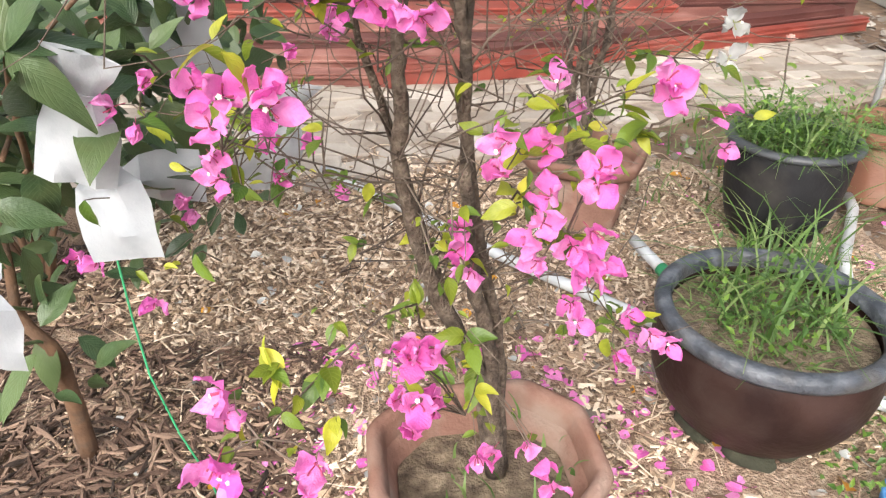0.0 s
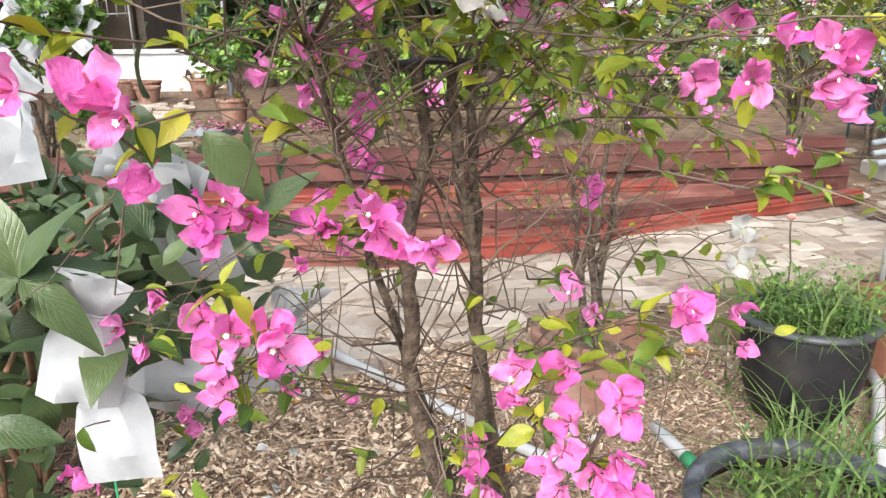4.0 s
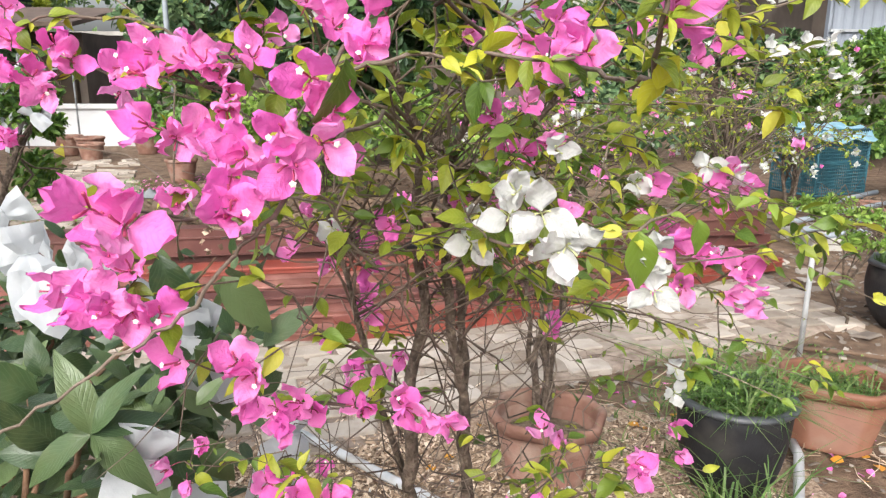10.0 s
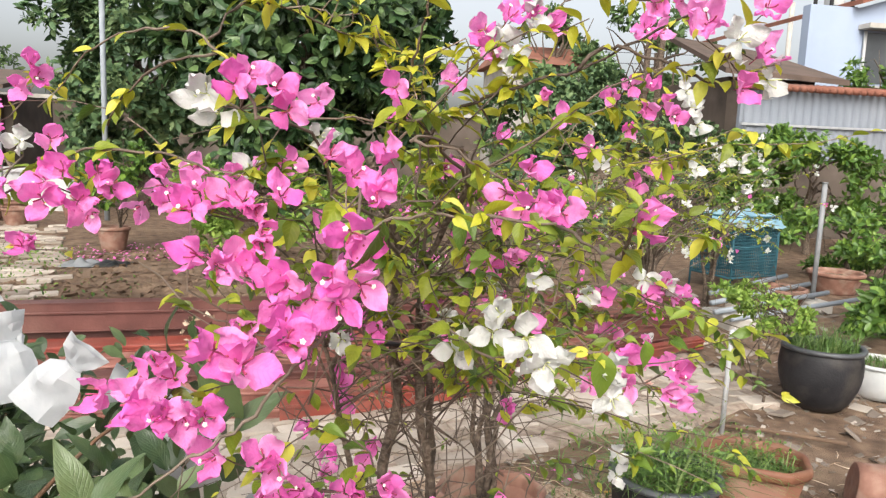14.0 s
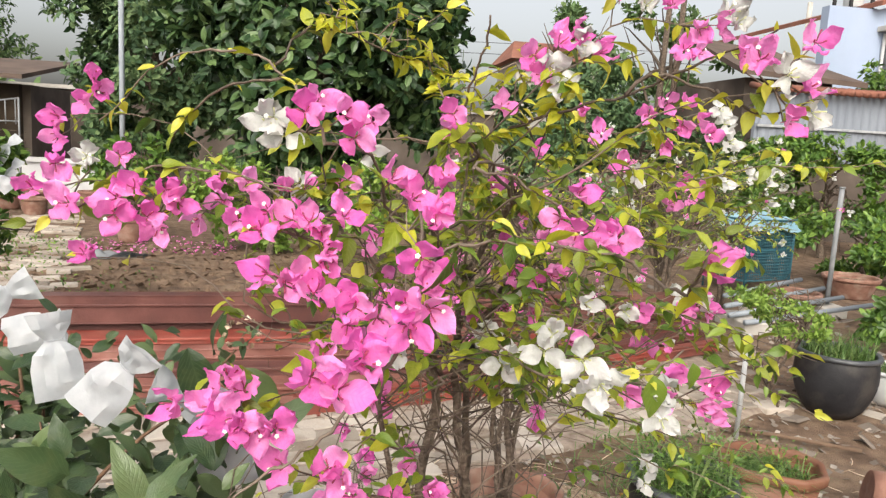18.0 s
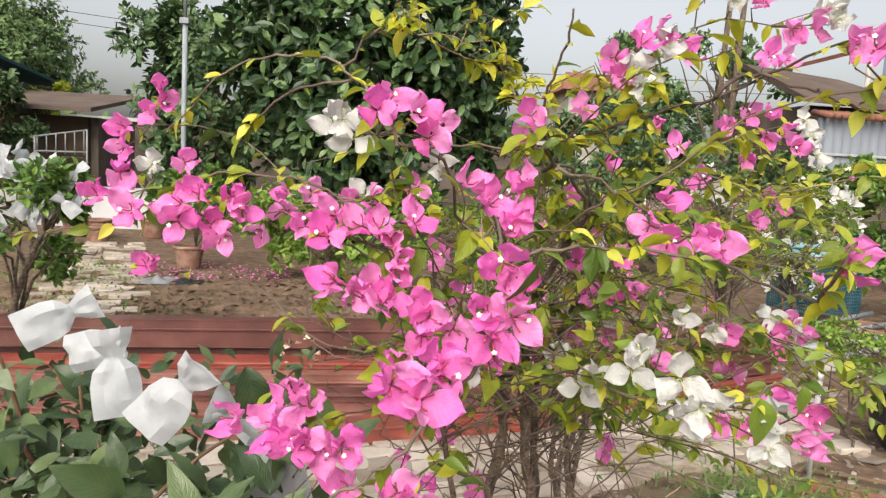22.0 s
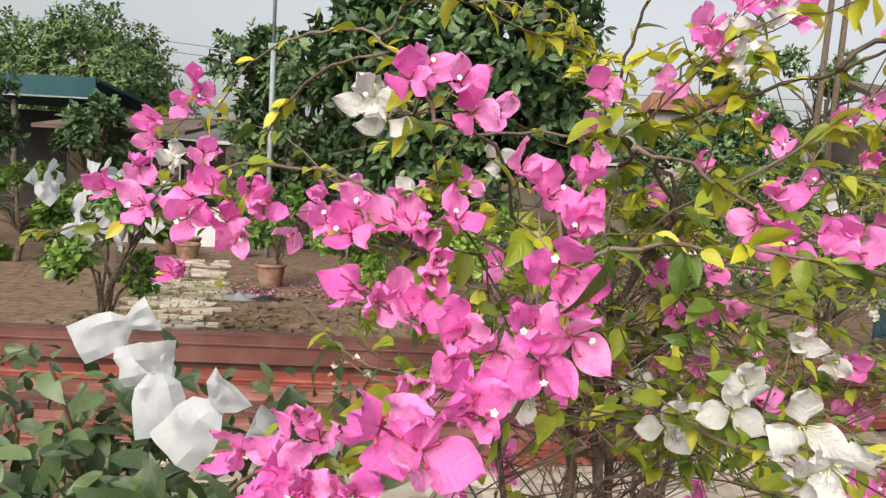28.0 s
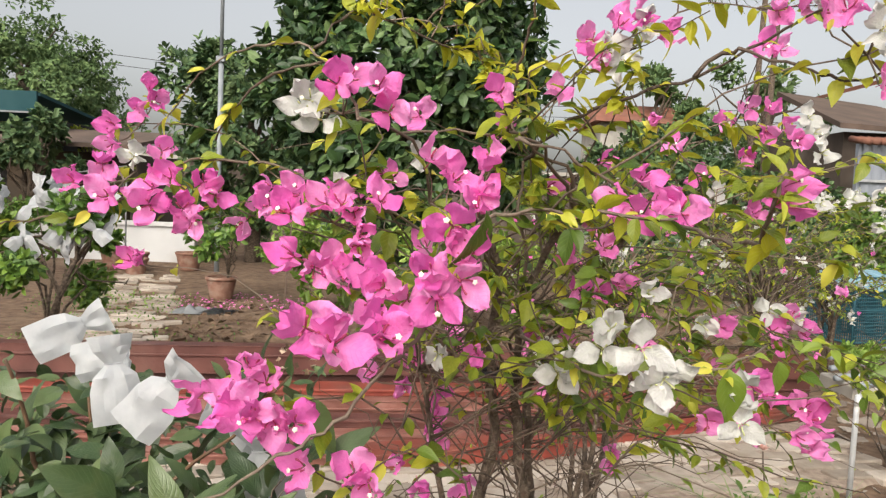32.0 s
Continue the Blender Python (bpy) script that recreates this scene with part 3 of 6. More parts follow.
planter("terracotta_planter", "faded terracotta planter with cut corners holding the bougainvillea", pose(0.06, 0.775, 0.0, 0, 0, 8), 0.36, 0.31, 0.185, TERRACOTTA)
planter("terracotta_planter", "terracotta planter holding the thin bush by the paving", pose(0.395, 1.93, 0.0, 0, 0, -25), 0.34, 0.30, 0.215, TERRACOTTA)
planter("orange_planter", "orange-brown plastic planter full of grass", pose(1.43, 2.07, 0.0, 0, 0, -28), 0.36, 0.29, 0.24, ORANGEPOT)
round_pot("bonsai_bowl", "brown glazed bowl with a worn grey rim, overgrown with weeds", pose(0.60, 1.045, 0.012), 0.200, 0.115, 0.265, 0.032, BROWNPOT, RIMGREY, "bowl", 0.10)
round_pot("black_pot", "black plastic pot with a dull grey rim and grass", pose(0.955, 1.835, 0.0), 0.168, 0.115, 0.30, 0.02, BLACKPOT, DULLRIM, belly=0.03)
round_pot("black_pot", "large dark grey pot with a rounded belly and grass", pose(2.50, 3.16, 0.0), 0.20, 0.12, 0.345, 0.025, BLACKPOT, DULLRIM, belly=0.10)
round_pot("white_pot", "low white plastic pot with green weeds", pose(2.99, 3.30, 0.0), 0.17, 0.13, 0.20, 0.02, WHITEPOT, WHITEPOT, belly=0.04)
fallen = round_pot("terracotta_pot", "empty terracotta pot lying on its side", pose(1.80, 2.02, 0.125, 98, 0, 62), 0.125, 0.09, 0.24, 0.045, TERRACOTTA, TERRACOTTA)
b = Build()
for k, (x, y, s) in enumerate(((0.58, 0.975, 0.07), (0.68, 1.0, 0.06), (0.52, 1.03, 0.06), (0.63, 0.965, 0.05))):
    m = pose(x, y, 0.005, rnd(0, 20), rnd(0, 20), rnd(0, 180))
    b.box((-s, -s * 0.7, -0.02), (s, s * 0.7, 0.022), m=m, bevel=0.012)
solid("stones", b, MOSS, "mossy flat stones under the glazed bowl", "stone", kind="stuff")
for x, y, r, h, lab in ((-2.53, 8.35, 0.17, 0.28, "red clay pot with a young tree on the soil bed"), (-2.34, 4.28, 0.15, 0.26, "brown clay pot under the tree with wrapped fruit"),
                        (-4.6, 11.0, 0.2, 0.3, "small clay pot beside the path"), (-4.35, 10.4, 0.17, 0.26, "small clay pot beside the path"), (-5.0, 11.2, 0.2, 0.3, "small clay pot beside the path"),
                        (-3.9, 11.4, 0.2, 0.3, "small clay pot beside the path"), (5.0, 6.3, 0.26, 0.22, "wide clay bowl on the ground"), (3.9, 5.6, 0.22, 0.2, "brown clay bowl under the cage")):
    round_pot("clay_pot", lab, pose(x, y, hills(x, y)), r, r * 0.72, h, 0.04, TERRACOTTA, TERRACOTTA, group="clay pots in the garden")

# ---- pipes ----
b = Build().tube([(-0.42, 2.18, 0.025), (-0.3, 2.06, 0.025), (0.16, 1.612, 0.024), (0.5, 1.32, 0.024), (0.89, 1.06, 0.024), (1.5, 0.66, 0.024)], 0.0155, 12)
solid("water_pipe", b, PVC, "grey-white plastic water pipe lying across the soil", "pipe")
stub = thing("pipe_stub", "short white pipe end with a green sleeve", "pipe")
part("pipe", Build().tube([(0.505, 1.66, 0.06), (0.553, 1.53, 0.045)], 0.0155, 12), PVC, stub)
part("sleeve", Build().tube([(0.550, 1.537, 0.046), (0.575, 1.47, 0.04)], 0.018, 12), GREENPVC, stub, "green sleeve")
b = Build().tube([(1.27, 2.02, 0.02), (1.24, 1.926, 0.025), (1.068, 1.62, 0.025), (1.0, 1.45, 0.025)], 0.0165, 12)
solid("white_pipe", b, PVC, "white plastic pipe lying beside the pots", "pipe")
tap = thing("standpipe", "upright white plastic water pipe", "pipe")
part("riser", Build().tube([(1.765, 2.845, -0.02), (1.767, 2.845, 0.42), (1.768, 2.845, 0.47)], 0.012, 12), PVC, tap)
part("elbow", Build().tube([(1.768, 2.845, 0.455), (1.768, 2.845, 0.48), (1.78, 2.86, 0.49), (1.80, 2.88, 0.49)], 0.0135, 12), PVC, tap)
b = Build().tube([(1.76, 2.88, 0.012), (1.95, 2.80, 0.02), (2.25, 2.60, 0.025)], 0.011, 6)
solid("dry_stick", b, CHIP, "pale dry stick lying on the soil", "stick")
post = thing("fence_post", "galvanised steel post standing in the garden", "post")
part("pole", Build().tube([(4.19, 5.535, -0.05), (4.19, 5.535, 1.12)], 0.022, 10), GREYPOST, post)
part("cap", Build().tube([(4.19, 5.535, 1.12), (4.19, 5.535, 1.135)], 0.026, 10), GREYPOST, post)
rail = thing("metal_frame", "grey metal tubes lying on low blocks", "frame")
for k, (x0, y0, x1, y1, z) in enumerate(((2.9, 5.0, 4.3, 5.75, 0.16), (2.85, 4.85, 4.35, 5.55, 0.12), (2.9, 4.7, 4.5, 5.35, 0.10), (3.0, 5.2, 4.2, 5.95, 0.2))):
    part("tube", Build().tube([(x0, y0, z), (x1, y1, z + 0.02)], 0.022, 8), POLEGREY, rail)
for x, y in ((3.05, 4.95), (4.15, 5.55)):
    part("block", Build().box((x - 0.12, y - 0.2, -0.02), (x + 0.12, y + 0.25, 0.085), bevel=0.01), CONCRETE, rail, smooth=False)

blue = Build()
blue.lathe([(0.0, 0.004), (0.05, 0.0), (0.062, 0.05), (0.058, 0.052), (0.047, 0.008), (0, 0.008)], 24)
solid("blue_dish", blue, BLUEPLASTIC, "small blue plastic dish half buried in the soil", "dish", at=pose(0.80, 0.80, -0.005, 8, 4, 0))
for x, y, s in ((0.46, 1.18, 0.05), (0.42, 1.42, 0.035), (-0.26, 1.02, 0.03), (-0.18, 1.25, 0.03), (0.98, 0.98, 0.055), (0.30, 1.06, 0.025)):
    v = [Vector((math.cos(a) * s * rnd(0.7, 1.1), math.sin(a) * s * rnd(0.6, 1.0), 0)) for a in [2 * math.pi * k / 9 for k in range(9)]]
    top = [p * 0.82 + Vector((0, 0, s * rnd(0.22, 0.32))) for p in v]
    b = Build().add(v + top, [(k, (k + 1) % 9, 9 + (k + 1) % 9, 9 + k) for k in range(9)] + [tuple(range(9, 18))])
    solid("stone", b, STONE, "pale flat stone lying on the mulch", "stone", "loose stones", at=pose(x, y, hills(x, y) + 0.004, rnd(-6, 6), rnd(-6, 6), rnd(0, 180)), smooth=False)

# ---- far things: pole, houses, walls, shed ----
pole = thing("lamp_pole", "tall galvanised pole beyond the garden", "pole")
part("lower_pole", Build().tube([(-3.46, 11.4, -0.1), (-3.46, 11.4, 3.37)], 0.040, 10), POLEGREY, pole)
part("upper_pole", Build().tube([(-3.46, 11.4, 3.37), (-3.46, 11.4, 6.5)], 0.029, 10), POLEGREY, pole)
part("bracket", Build().box((-3.53, 11.33, 3.30), (-3.39, 11.47, 3.39), bevel=0.008), POLEGREY, pole, smooth=False)


def wall_box(parent, name, lo, hi, mat, label=""):
    return part(name, Build().box(lo, hi), mat, parent, label, smooth=False)


house = thing("blue_house", "light blue rendered house with a dark window", "house")
wall_box(house, "wall", (9.75, 14.0, -0.1), (16.5, 14.25, 4.55), BLUEWALL)
part("side_wall", Build().add([(9.80, 14.25, -0.1), (10.05, 14.25, -0.1), (15.2, 20.5, -0.1), (14.9, 20.5, -0.1), (9.80, 14.25, 4.55), (10.05, 14.25, 4.55), (15.2, 20.5, 4.55), (14.9, 20.5, 4.55)],
     [(3, 2, 1, 0), (4, 5, 6, 7), (0, 1, 5, 4), (1, 2, 6, 5), (2, 3, 7, 6), (3, 0, 4, 7)]), BLUEWALL, house, smooth=False)
part("gable", Build().add([(10.9, 14.002, 4.55), (16.5, 14.002, 4.55), (16.5, 14.002, 6.3), (10.9, 14.24, 4.55), (16.5, 14.24, 4.55), (16.5, 14.24, 6.3)],
     [(0, 1, 2), (5, 4, 3), (0, 2, 5, 3), (1, 4, 5, 2), (0, 3, 4, 1)]), BLUEWALL, house, smooth=False)
part("roof", Build().add([(10.7, 13.7, 4.57), (16.7, 13.7, 6.44), (16.7, 21, 6.44), (10.7, 21, 4.57), (10.7, 13.7, 4.67), (16.7, 13.7, 6.54), (16.7, 21, 6.54), (10.7, 21, 4.67)],
     [(3, 2, 1, 0), (4, 5, 6, 7), (0, 1, 5, 4), (1, 2, 6, 5), (2, 3, 7, 6), (3, 0, 4, 7)]), ROOFTILE, house, "red tiled roof", smooth=False)
win = part("window", Build().box((11.05, 13.97, 3.0), (12.4, 13.999, 4.05)), GLASSDARK, house, "dark window pane", smooth=False)
for x in (11.02, 11.7, 12.37):
    wall_box(win, "frame", (x, 13.93, 2.98), (x + 0.06, 13.965, 4.07), WHITEWALL)
wall_box(win, "hood", (10.9, 13.65, 4.1), (12.5, 13.998, 4.2), CONCRETE)
wall_box(win, "sill", (10.95, 13.85, 2.86), (12.5, 13.998, 2.94), CONCRETE)
tank = thing("roof_tower", "dark water tank frame with a white drum on the house roof", "water tank")
for x in (10.5, 11.0):
    for y in (14.4, 14.95):
        part("leg", Build().box((x, y, 4.55), (x + 0.06, y + 0.06, 5.25)), SHADEBLACK, tank, smooth=False)
part("drum", Build().lathe([(0, 0), (0.19, 0), (0.2, 0.05), (0.2, 0.4), (0.14, 0.47), (0, 0.48)], 20), WHITEPOT, tank, at=pose(10.78, 14.7, 4.66))
part("deck", Build().box((10.45, 14.35, 4.552), (11.1, 15.05, 4.64)), SHADEBLACK, tank, smooth=False)

fence = thing("sheet_fence", "grey corrugated sheet fence with a red tiled cap", "fence")
for k in range(18):
    x = 6.65 + k * 0.46
    b = Build()
    ribs = [(x + i * 0.46 / 12, 11.0 + (0.014 if i % 4 in (1, 2) else 0.0), z) for z in (1.33, 2.47) for i in range(13)]
    b.add(ribs, [(i, i + 1, 14 + i, 13 + i) for i in range(12)])
    part("sheet", b, GREYSHEET, fence, smooth=False)
wall_box(fence, "rail", (6.6, 10.95, 1.86), (15, 10.985, 1.90), GALV)
wall_box(fence, "backing", (6.6, 11.03, -0.05), (15, 11.12, 2.46), GREYSHEET)
wall_box(fence, "foot_wall", (6.6, 10.94, -0.1), (15, 11.02, 1.32), OLDWALL)
cap = Build()
for k in range(62):
    x = 6.55 + k * 0.138
    cap.tube([(x + 0.07, 10.80, 2.47), (x + 0.07, 11.30, 2.56)], 0.052, 7)
part("tile_cap", cap, ROOFTILE, fence, "red-brown tile cap")
old = thing("old_outhouse", "low old outhouse with stained brown walls and a tiled roof", "house")
wall_box(old, "wall", (6.9, 12.0, -0.1), (8.6, 12.2, 2.75), OLDWALL)
wall_box(old, "side_wall", (6.9, 12.2, -0.1), (7.1, 15, 2.75), OLDWALL)
part("roof", Build().add([(6.6, 11.6, 2.76), (9.0, 11.6, 2.66), (9.0, 14.5, 3.5), (6.9, 14.5, 3.7), (6.6, 11.6, 2.85), (9.0, 11.6, 2.75), (9.0, 14.5, 3.6), (6.9, 14.5, 3.8)],
     [(3, 2, 1, 0), (4, 5, 6, 7), (0, 1, 5, 4), (1, 2, 6, 5), (2, 3, 7, 6), (3, 0, 4, 7)]), OLDTILE, old, "weathered tile roof", smooth=False)
far = thing("red_roof_house", "pale far house with a red tiled roof", "house")
wall_box(far, "wall", (5.6, 24, -0.1), (8.6, 27, 4.15), CONCRETE)
part("roof", Build().add([(5.3, 23.6, 4.15), (8.9, 23.6, 4.15), (8.4, 25.5, 4.95), (5.8, 25.5, 4.95), (5.3, 27.4, 4.15), (8.9, 27.4, 4.15)],
     [(0, 1, 2, 3), (1, 5, 2), (5, 4, 3, 2), (4, 0, 3), (0, 4, 5, 1)]), ROOFTILE, far, smooth=False)
shed = thing("teal_shed", "open shed with walls coloured as dark shade, a teal sheet front and roof", "shed")
# Walls near black: the shade inside the open shed is in their colour.
wall_box(shed, "back_wall", (-13.5, 18.6, -0.1), (-8.7, 18.7, 2.7), SHADEBLACK)
wall_box(shed, "side_wall", (-8.72, 15.7, -0.1), (-8.62, 18.6, 2.74), SHADEBLACK)
wall_box(shed, "fascia", (-13.5, 15.58, 2.80), (-8.55, 15.63, 3.24), TEAL)
wall_box(shed, "eave", (-13.5, 15.50, 2.765), (-8.55, 15.578, 2.80), GREYPOST)
part("roof", Build().add([(-13.5, 15.64, 3.15), (-8.5, 15.64, 3.15), (-8.5, 18.9, 2.85), (-13.5, 18.9, 2.85), (-13.5, 15.64, 3.22), (-8.5, 15.64, 3.22), (-8.5, 18.9, 2.92), (-13.5, 18.9, 2.92)],
     [(3, 2, 1, 0), (4, 5, 6, 7), (0, 1, 5, 4), (1, 2, 6, 5), (2, 3, 7, 6), (3, 0, 4, 7)]), TEAL, shed, smooth=False)
for x in (-12.4, -10.5, -8.7):
    part("post", Build().tube([(x, 15.8, -0.1), (x, 15.8, 2.75)], 0.07, 8), OLDWALL, shed)
hut = thing("old_hut", "low old hut with a brown sheet roof and an ochre wall coloured as in shade", "shed")
wall_box(hut, "wall", (-8.6, 14.6, -0.1), (-6.2, 14.75, 1.95), SHADEDOCHRE)
wall_box(hut, "side_wall", (-6.2, 14.75, -0.1), (-6.05, 16.8, 1.95), OLDWALL)
part("roof", Build().add([(-9.0, 14.0, 2.02), (-5.9, 14.0, 2.02), (-5.9, 17.0, 2.5), (-9.0, 17.0, 2.5), (-9.0, 14.0, 2.10), (-5.9, 14.0, 2.10), (-5.9, 17.0, 2.58), (-9.0, 17.0, 2.58)],
     [(3, 2, 1, 0), (4, 5, 6, 7), (0, 1, 5, 4), (1, 2, 6, 5), (2, 3, 7, 6), (3, 0, 4, 7)]), OLDTILE, hut, smooth=False)
for z0, z1 in ((6.55, 6.15), (6.15, 5.7)):
    solid("power_cable", Build().tube([(-24, 30, z0 + 1.0), (-10.5, 30, z0 - 0.1), (-3, 30, z1 - 0.9), (20, 30, z1 - 0.4)], 0.012, 5), SHADEBLACK, "thin black power cable in the sky beyond the garden", "cable", "power cables")
for x in (-24, 20):
    solid("cable_pole", Build().tube([(x, 30.05, -0.3), (x, 30.05, 8.2)], 0.11, 8), CONCRETE, "far concrete pole that carries the power cables", "pole", "cable poles")
bwall = thing("garden_wall", "long dark weathered garden wall", "wall", kind="structure")
wall_box(bwall, "wall", (-30, 19.5, -0.2), (4.0, 19.8, 2.1), OLDWALL)
wall_box(bwall, "coping", (-30, 19.42, 2.102), (4.0, 19.88, 2.2), CONCRETE)
low = thing("white_low_wall", "white painted low wall at the end of the path", "wall")
wall_box(low, "wall", (-7.4, 12.6, -0.1), (-4.2, 12.8, 0.62), WHITEWALL)
wall_box(low, "coping", (-7.45, 12.55, 0.622), (-4.15, 12.85, 0.69), WHITEWALL)
gate = thing("white_gate", "white metal rail gate leaning by the wall", "gate")
for k in range(6):
    part("bar", Build().tube([(-6.08 + k * 0.15, 12.3, 1.22), (-6.08 + k * 0.15, 12.3, 1.50 + k * 0.028)], 0.011, 6), GREYPOST, gate)
for z, up in ((1.25, 0.02), (1.49, 0.145)):
    part("rail", Build().tube([(-6.12, 12.3, z), (-5.28, 12.3, z + up)], 0.014, 6), GREYPOST, gate)
for s in (0, 1):
    part("leg", Build().tube([(-6.12 + s * 0.84, 12.3, -0.05), (-6.12 + s * 0.84, 12.3, 1.5 + s * 0.145)], 0.016, 6), GREYPOST, gate)

# crumpled sheets on the soil bed, one grey and one black
for name, x0, mat, lab in (("plastic_sheet", -2.62, GREYPOST, "crumpled grey plastic sheet on the soil bed"), ("plastic_sheet", -2.34, BLACKSHEET, "crumpled black plastic sheet on the soil bed")):
    b = Build()
    n = 11
    v = [(x0 + i * 0.032 + 0.03 * noise.noise((j * 0.5, x0, i * 0.2)), 6.85 + j * 0.035, hills(-2.4, 6.9) + 0.012 + 0.16 * max(0, noise.noise((i * 0.40 + x0 * 7, j * 0.45, 3.1)) + 0.12) * math.sin(math.pi * j / 10) * math.sin(math.pi * (i + 0.5) / 11)) for j in range(n) for i in range(n)]
    b.add(v, [(j * n + i, j * n + i + 1, (j + 1) * n + i + 1, (j + 1) * n + i) for j in range(n - 1) for i in range(n - 1)])
    solid(name, b, mat, lab, "sheet")

# bird cage wrapped in blue net
cage = thing("wire_cage", "wire cage wrapped in blue mesh standing on the ground", "cage", at=pose(4.0, 6.55, 0.14, 0, 0, 18))
for z in (0.0, 0.3, 0.6):
    part("hoop", Build().tube([(-0.32, -0.26, z), (0.32, -0.26, z), (0.32, 0.26, z), (-0.32, 0.26, z), (-0.32, -0.26, z)], 0.012, 6), BLUENET, cage)
for sx in (-0.32, 0.32):
    for sy in (-0.26, 0.26):
        part("corner", Build().tube([(sx, sy, -0.16), (sx, sy, 0.62)], 0.012, 6), BLUENET, cage)
b = Build()
for k in range(26):
    x = -0.32 + 0.64 * k / 25
    for y in (-0.262, 0.262):
        b.tube([(x, y, 0), (x, y, 0.6)], 0.0055, 4, cap=False)
    b.tube([(x, -0.26, 0.603), (x, 0.26, 0.603)], 0.0055, 4, cap=False)
for k in range(22):
    y = -0.26 + 0.52 * k / 21
    for x in (-0.322, 0.322):
        b.tube([(x, y, 0), (x, y, 0.6)], 0.0055, 4, cap=False)
for k in range(20):
    z = 0.6 * k / 19
    b.tube([(-0.32, -0.263, z), (0.32, -0.263, z)], 0.0055, 4, cap=False)
    b.tube([(-0.323, -0.26, z), (-0.323, 0.26, z)], 0.0055, 4, cap=False)
    b.tube([(0.323, -0.26, z), (0.323, 0.26, z)], 0.0055, 4, cap=False)
part("mesh", b, BLUENET, cage, "fine blue mesh")
b = Build()
n = 15
v = []
for j in range(n):
    for i in range(n):
        x, y = -0.36 + 0.72 * i / (n - 1), -0.31 + 0.62 * j / (n - 1)
        over = max(0.0, abs(x) - 0.30, abs(y) - 0.24)
        v.append((x, y, 0.625 + 0.045 * noise.noise((x * 6, y * 6, 2.2)) + 0.02 * noise.noise((x * 17, y * 17, 4.2)) - 1.9 * over))
b.add(v, [(j * n + i, j * n + i + 1, (j + 1) * n + i + 1, (j + 1) * n + i) for j in range(n - 1) for i in range(n - 1)])
part("cover", b, PALEBLUE, cage, "crumpled pale blue cloth on top")


# ---- leaves and flowers ----
def leaf_shape(long, wide, fold=0.25, curl=0.25, n=7, twist=0.0, point=0.5):
    """A leaf along +y that starts at the origin: folded along its midrib, bent down and drawn out to a tip."""
    v, f, uv = [], [], []
    for i in range(n + 1):
        q = i / n
        w = wide / 2 * max(0.02, math.sin(math.pi * q ** 0.85)) ** 0.75 * (1 - point * max(0, q - 0.55))
        y, z = long * q, -curl * long * q * q
        t = twist * q
        for s in (-1, -0.5, 0, 0.5, 1):
            x = s * w
            h = abs(s) * w * fold - (s * s) * w * 0.12 + 0.05 * wide * math.sin(q * 9 + s) * abs(s)
            v.append((x * math.cos(t) - h * math.sin(t), y, z + x * math.sin(t) + h * math.cos(t)))
            uv.append((abs(s), q))
    for i in range(n):
        for k in range(4):
            a = i * 5 + k
            f.append((a, a + 1, a + 6, a + 5))
    return v, f, uv


def cheap_leaf(long, wide, fold=0.2, curl=0.2):
    v = [(0, 0, 0), (-wide / 2, long * 0.42, fold * wide / 2 - curl * long * 0.15), (0, long * 0.45, -curl * long * 0.2), (wide / 2, long * 0.42, fold * wide / 2 - curl * long * 0.15), (0, long, -curl * long)]
    return v, [(0, 2, 1), (0, 3, 2), (1, 2, 4), (2, 3, 4)]


def bract(b, m, long, wide, slot):
    """One papery bract: broad and rounded with a short point, creased along its middle, rippled and wavy at the edge."""
    n, w = 8, 8
    ph, amp = rnd(0, 6.3), rnd(0.08, 0.17) * long
    v = []
    cup, fold, side = rnd(0.05, 0.35), rnd(0.05, 0.30), rnd(-0.12, 0.12)
    for i in range(n + 1):
        q = i / n
        half = wide / 2 * max(0.02, math.sin(math.pi * q ** 0.84)) ** 0.66 * (1.0 - 0.10 * q)
        for k in range(w + 1):
            s = k / w * 2 - 1
            x = s * half + side * long * q * q
            z = -cup * long * (q - 0.3) ** 2 * 1.7 + abs(s) * half * fold
            z += amp * math.sin(ph + q * 6 + s * 3.2) * (abs(s) ** 1.5) + amp * 0.55 * math.sin(q * 13 + ph * 2 + s * 2) * s * s + amp * 0.35 * math.sin(q * 17 + s * 8 + ph) + 0.008 * long * math.sin(abs(s) * 14 + q * 9 + ph)
            v.append(m @ Vector((x, long * (0.02 + 0.98 * q - 0.06 * abs(s) * q), z)))
    f = [(i * (w + 1) + k, i * (w + 1) + k + 1, (i + 1) * (w + 1) + k + 1, (i + 1) * (w + 1) + k) for i in range(n) for k in range(w)]
    b.add(v, f, slot, [(abs(k / w * 2 - 1), i / n) for i in range(n + 1) for k in range(w + 1)])


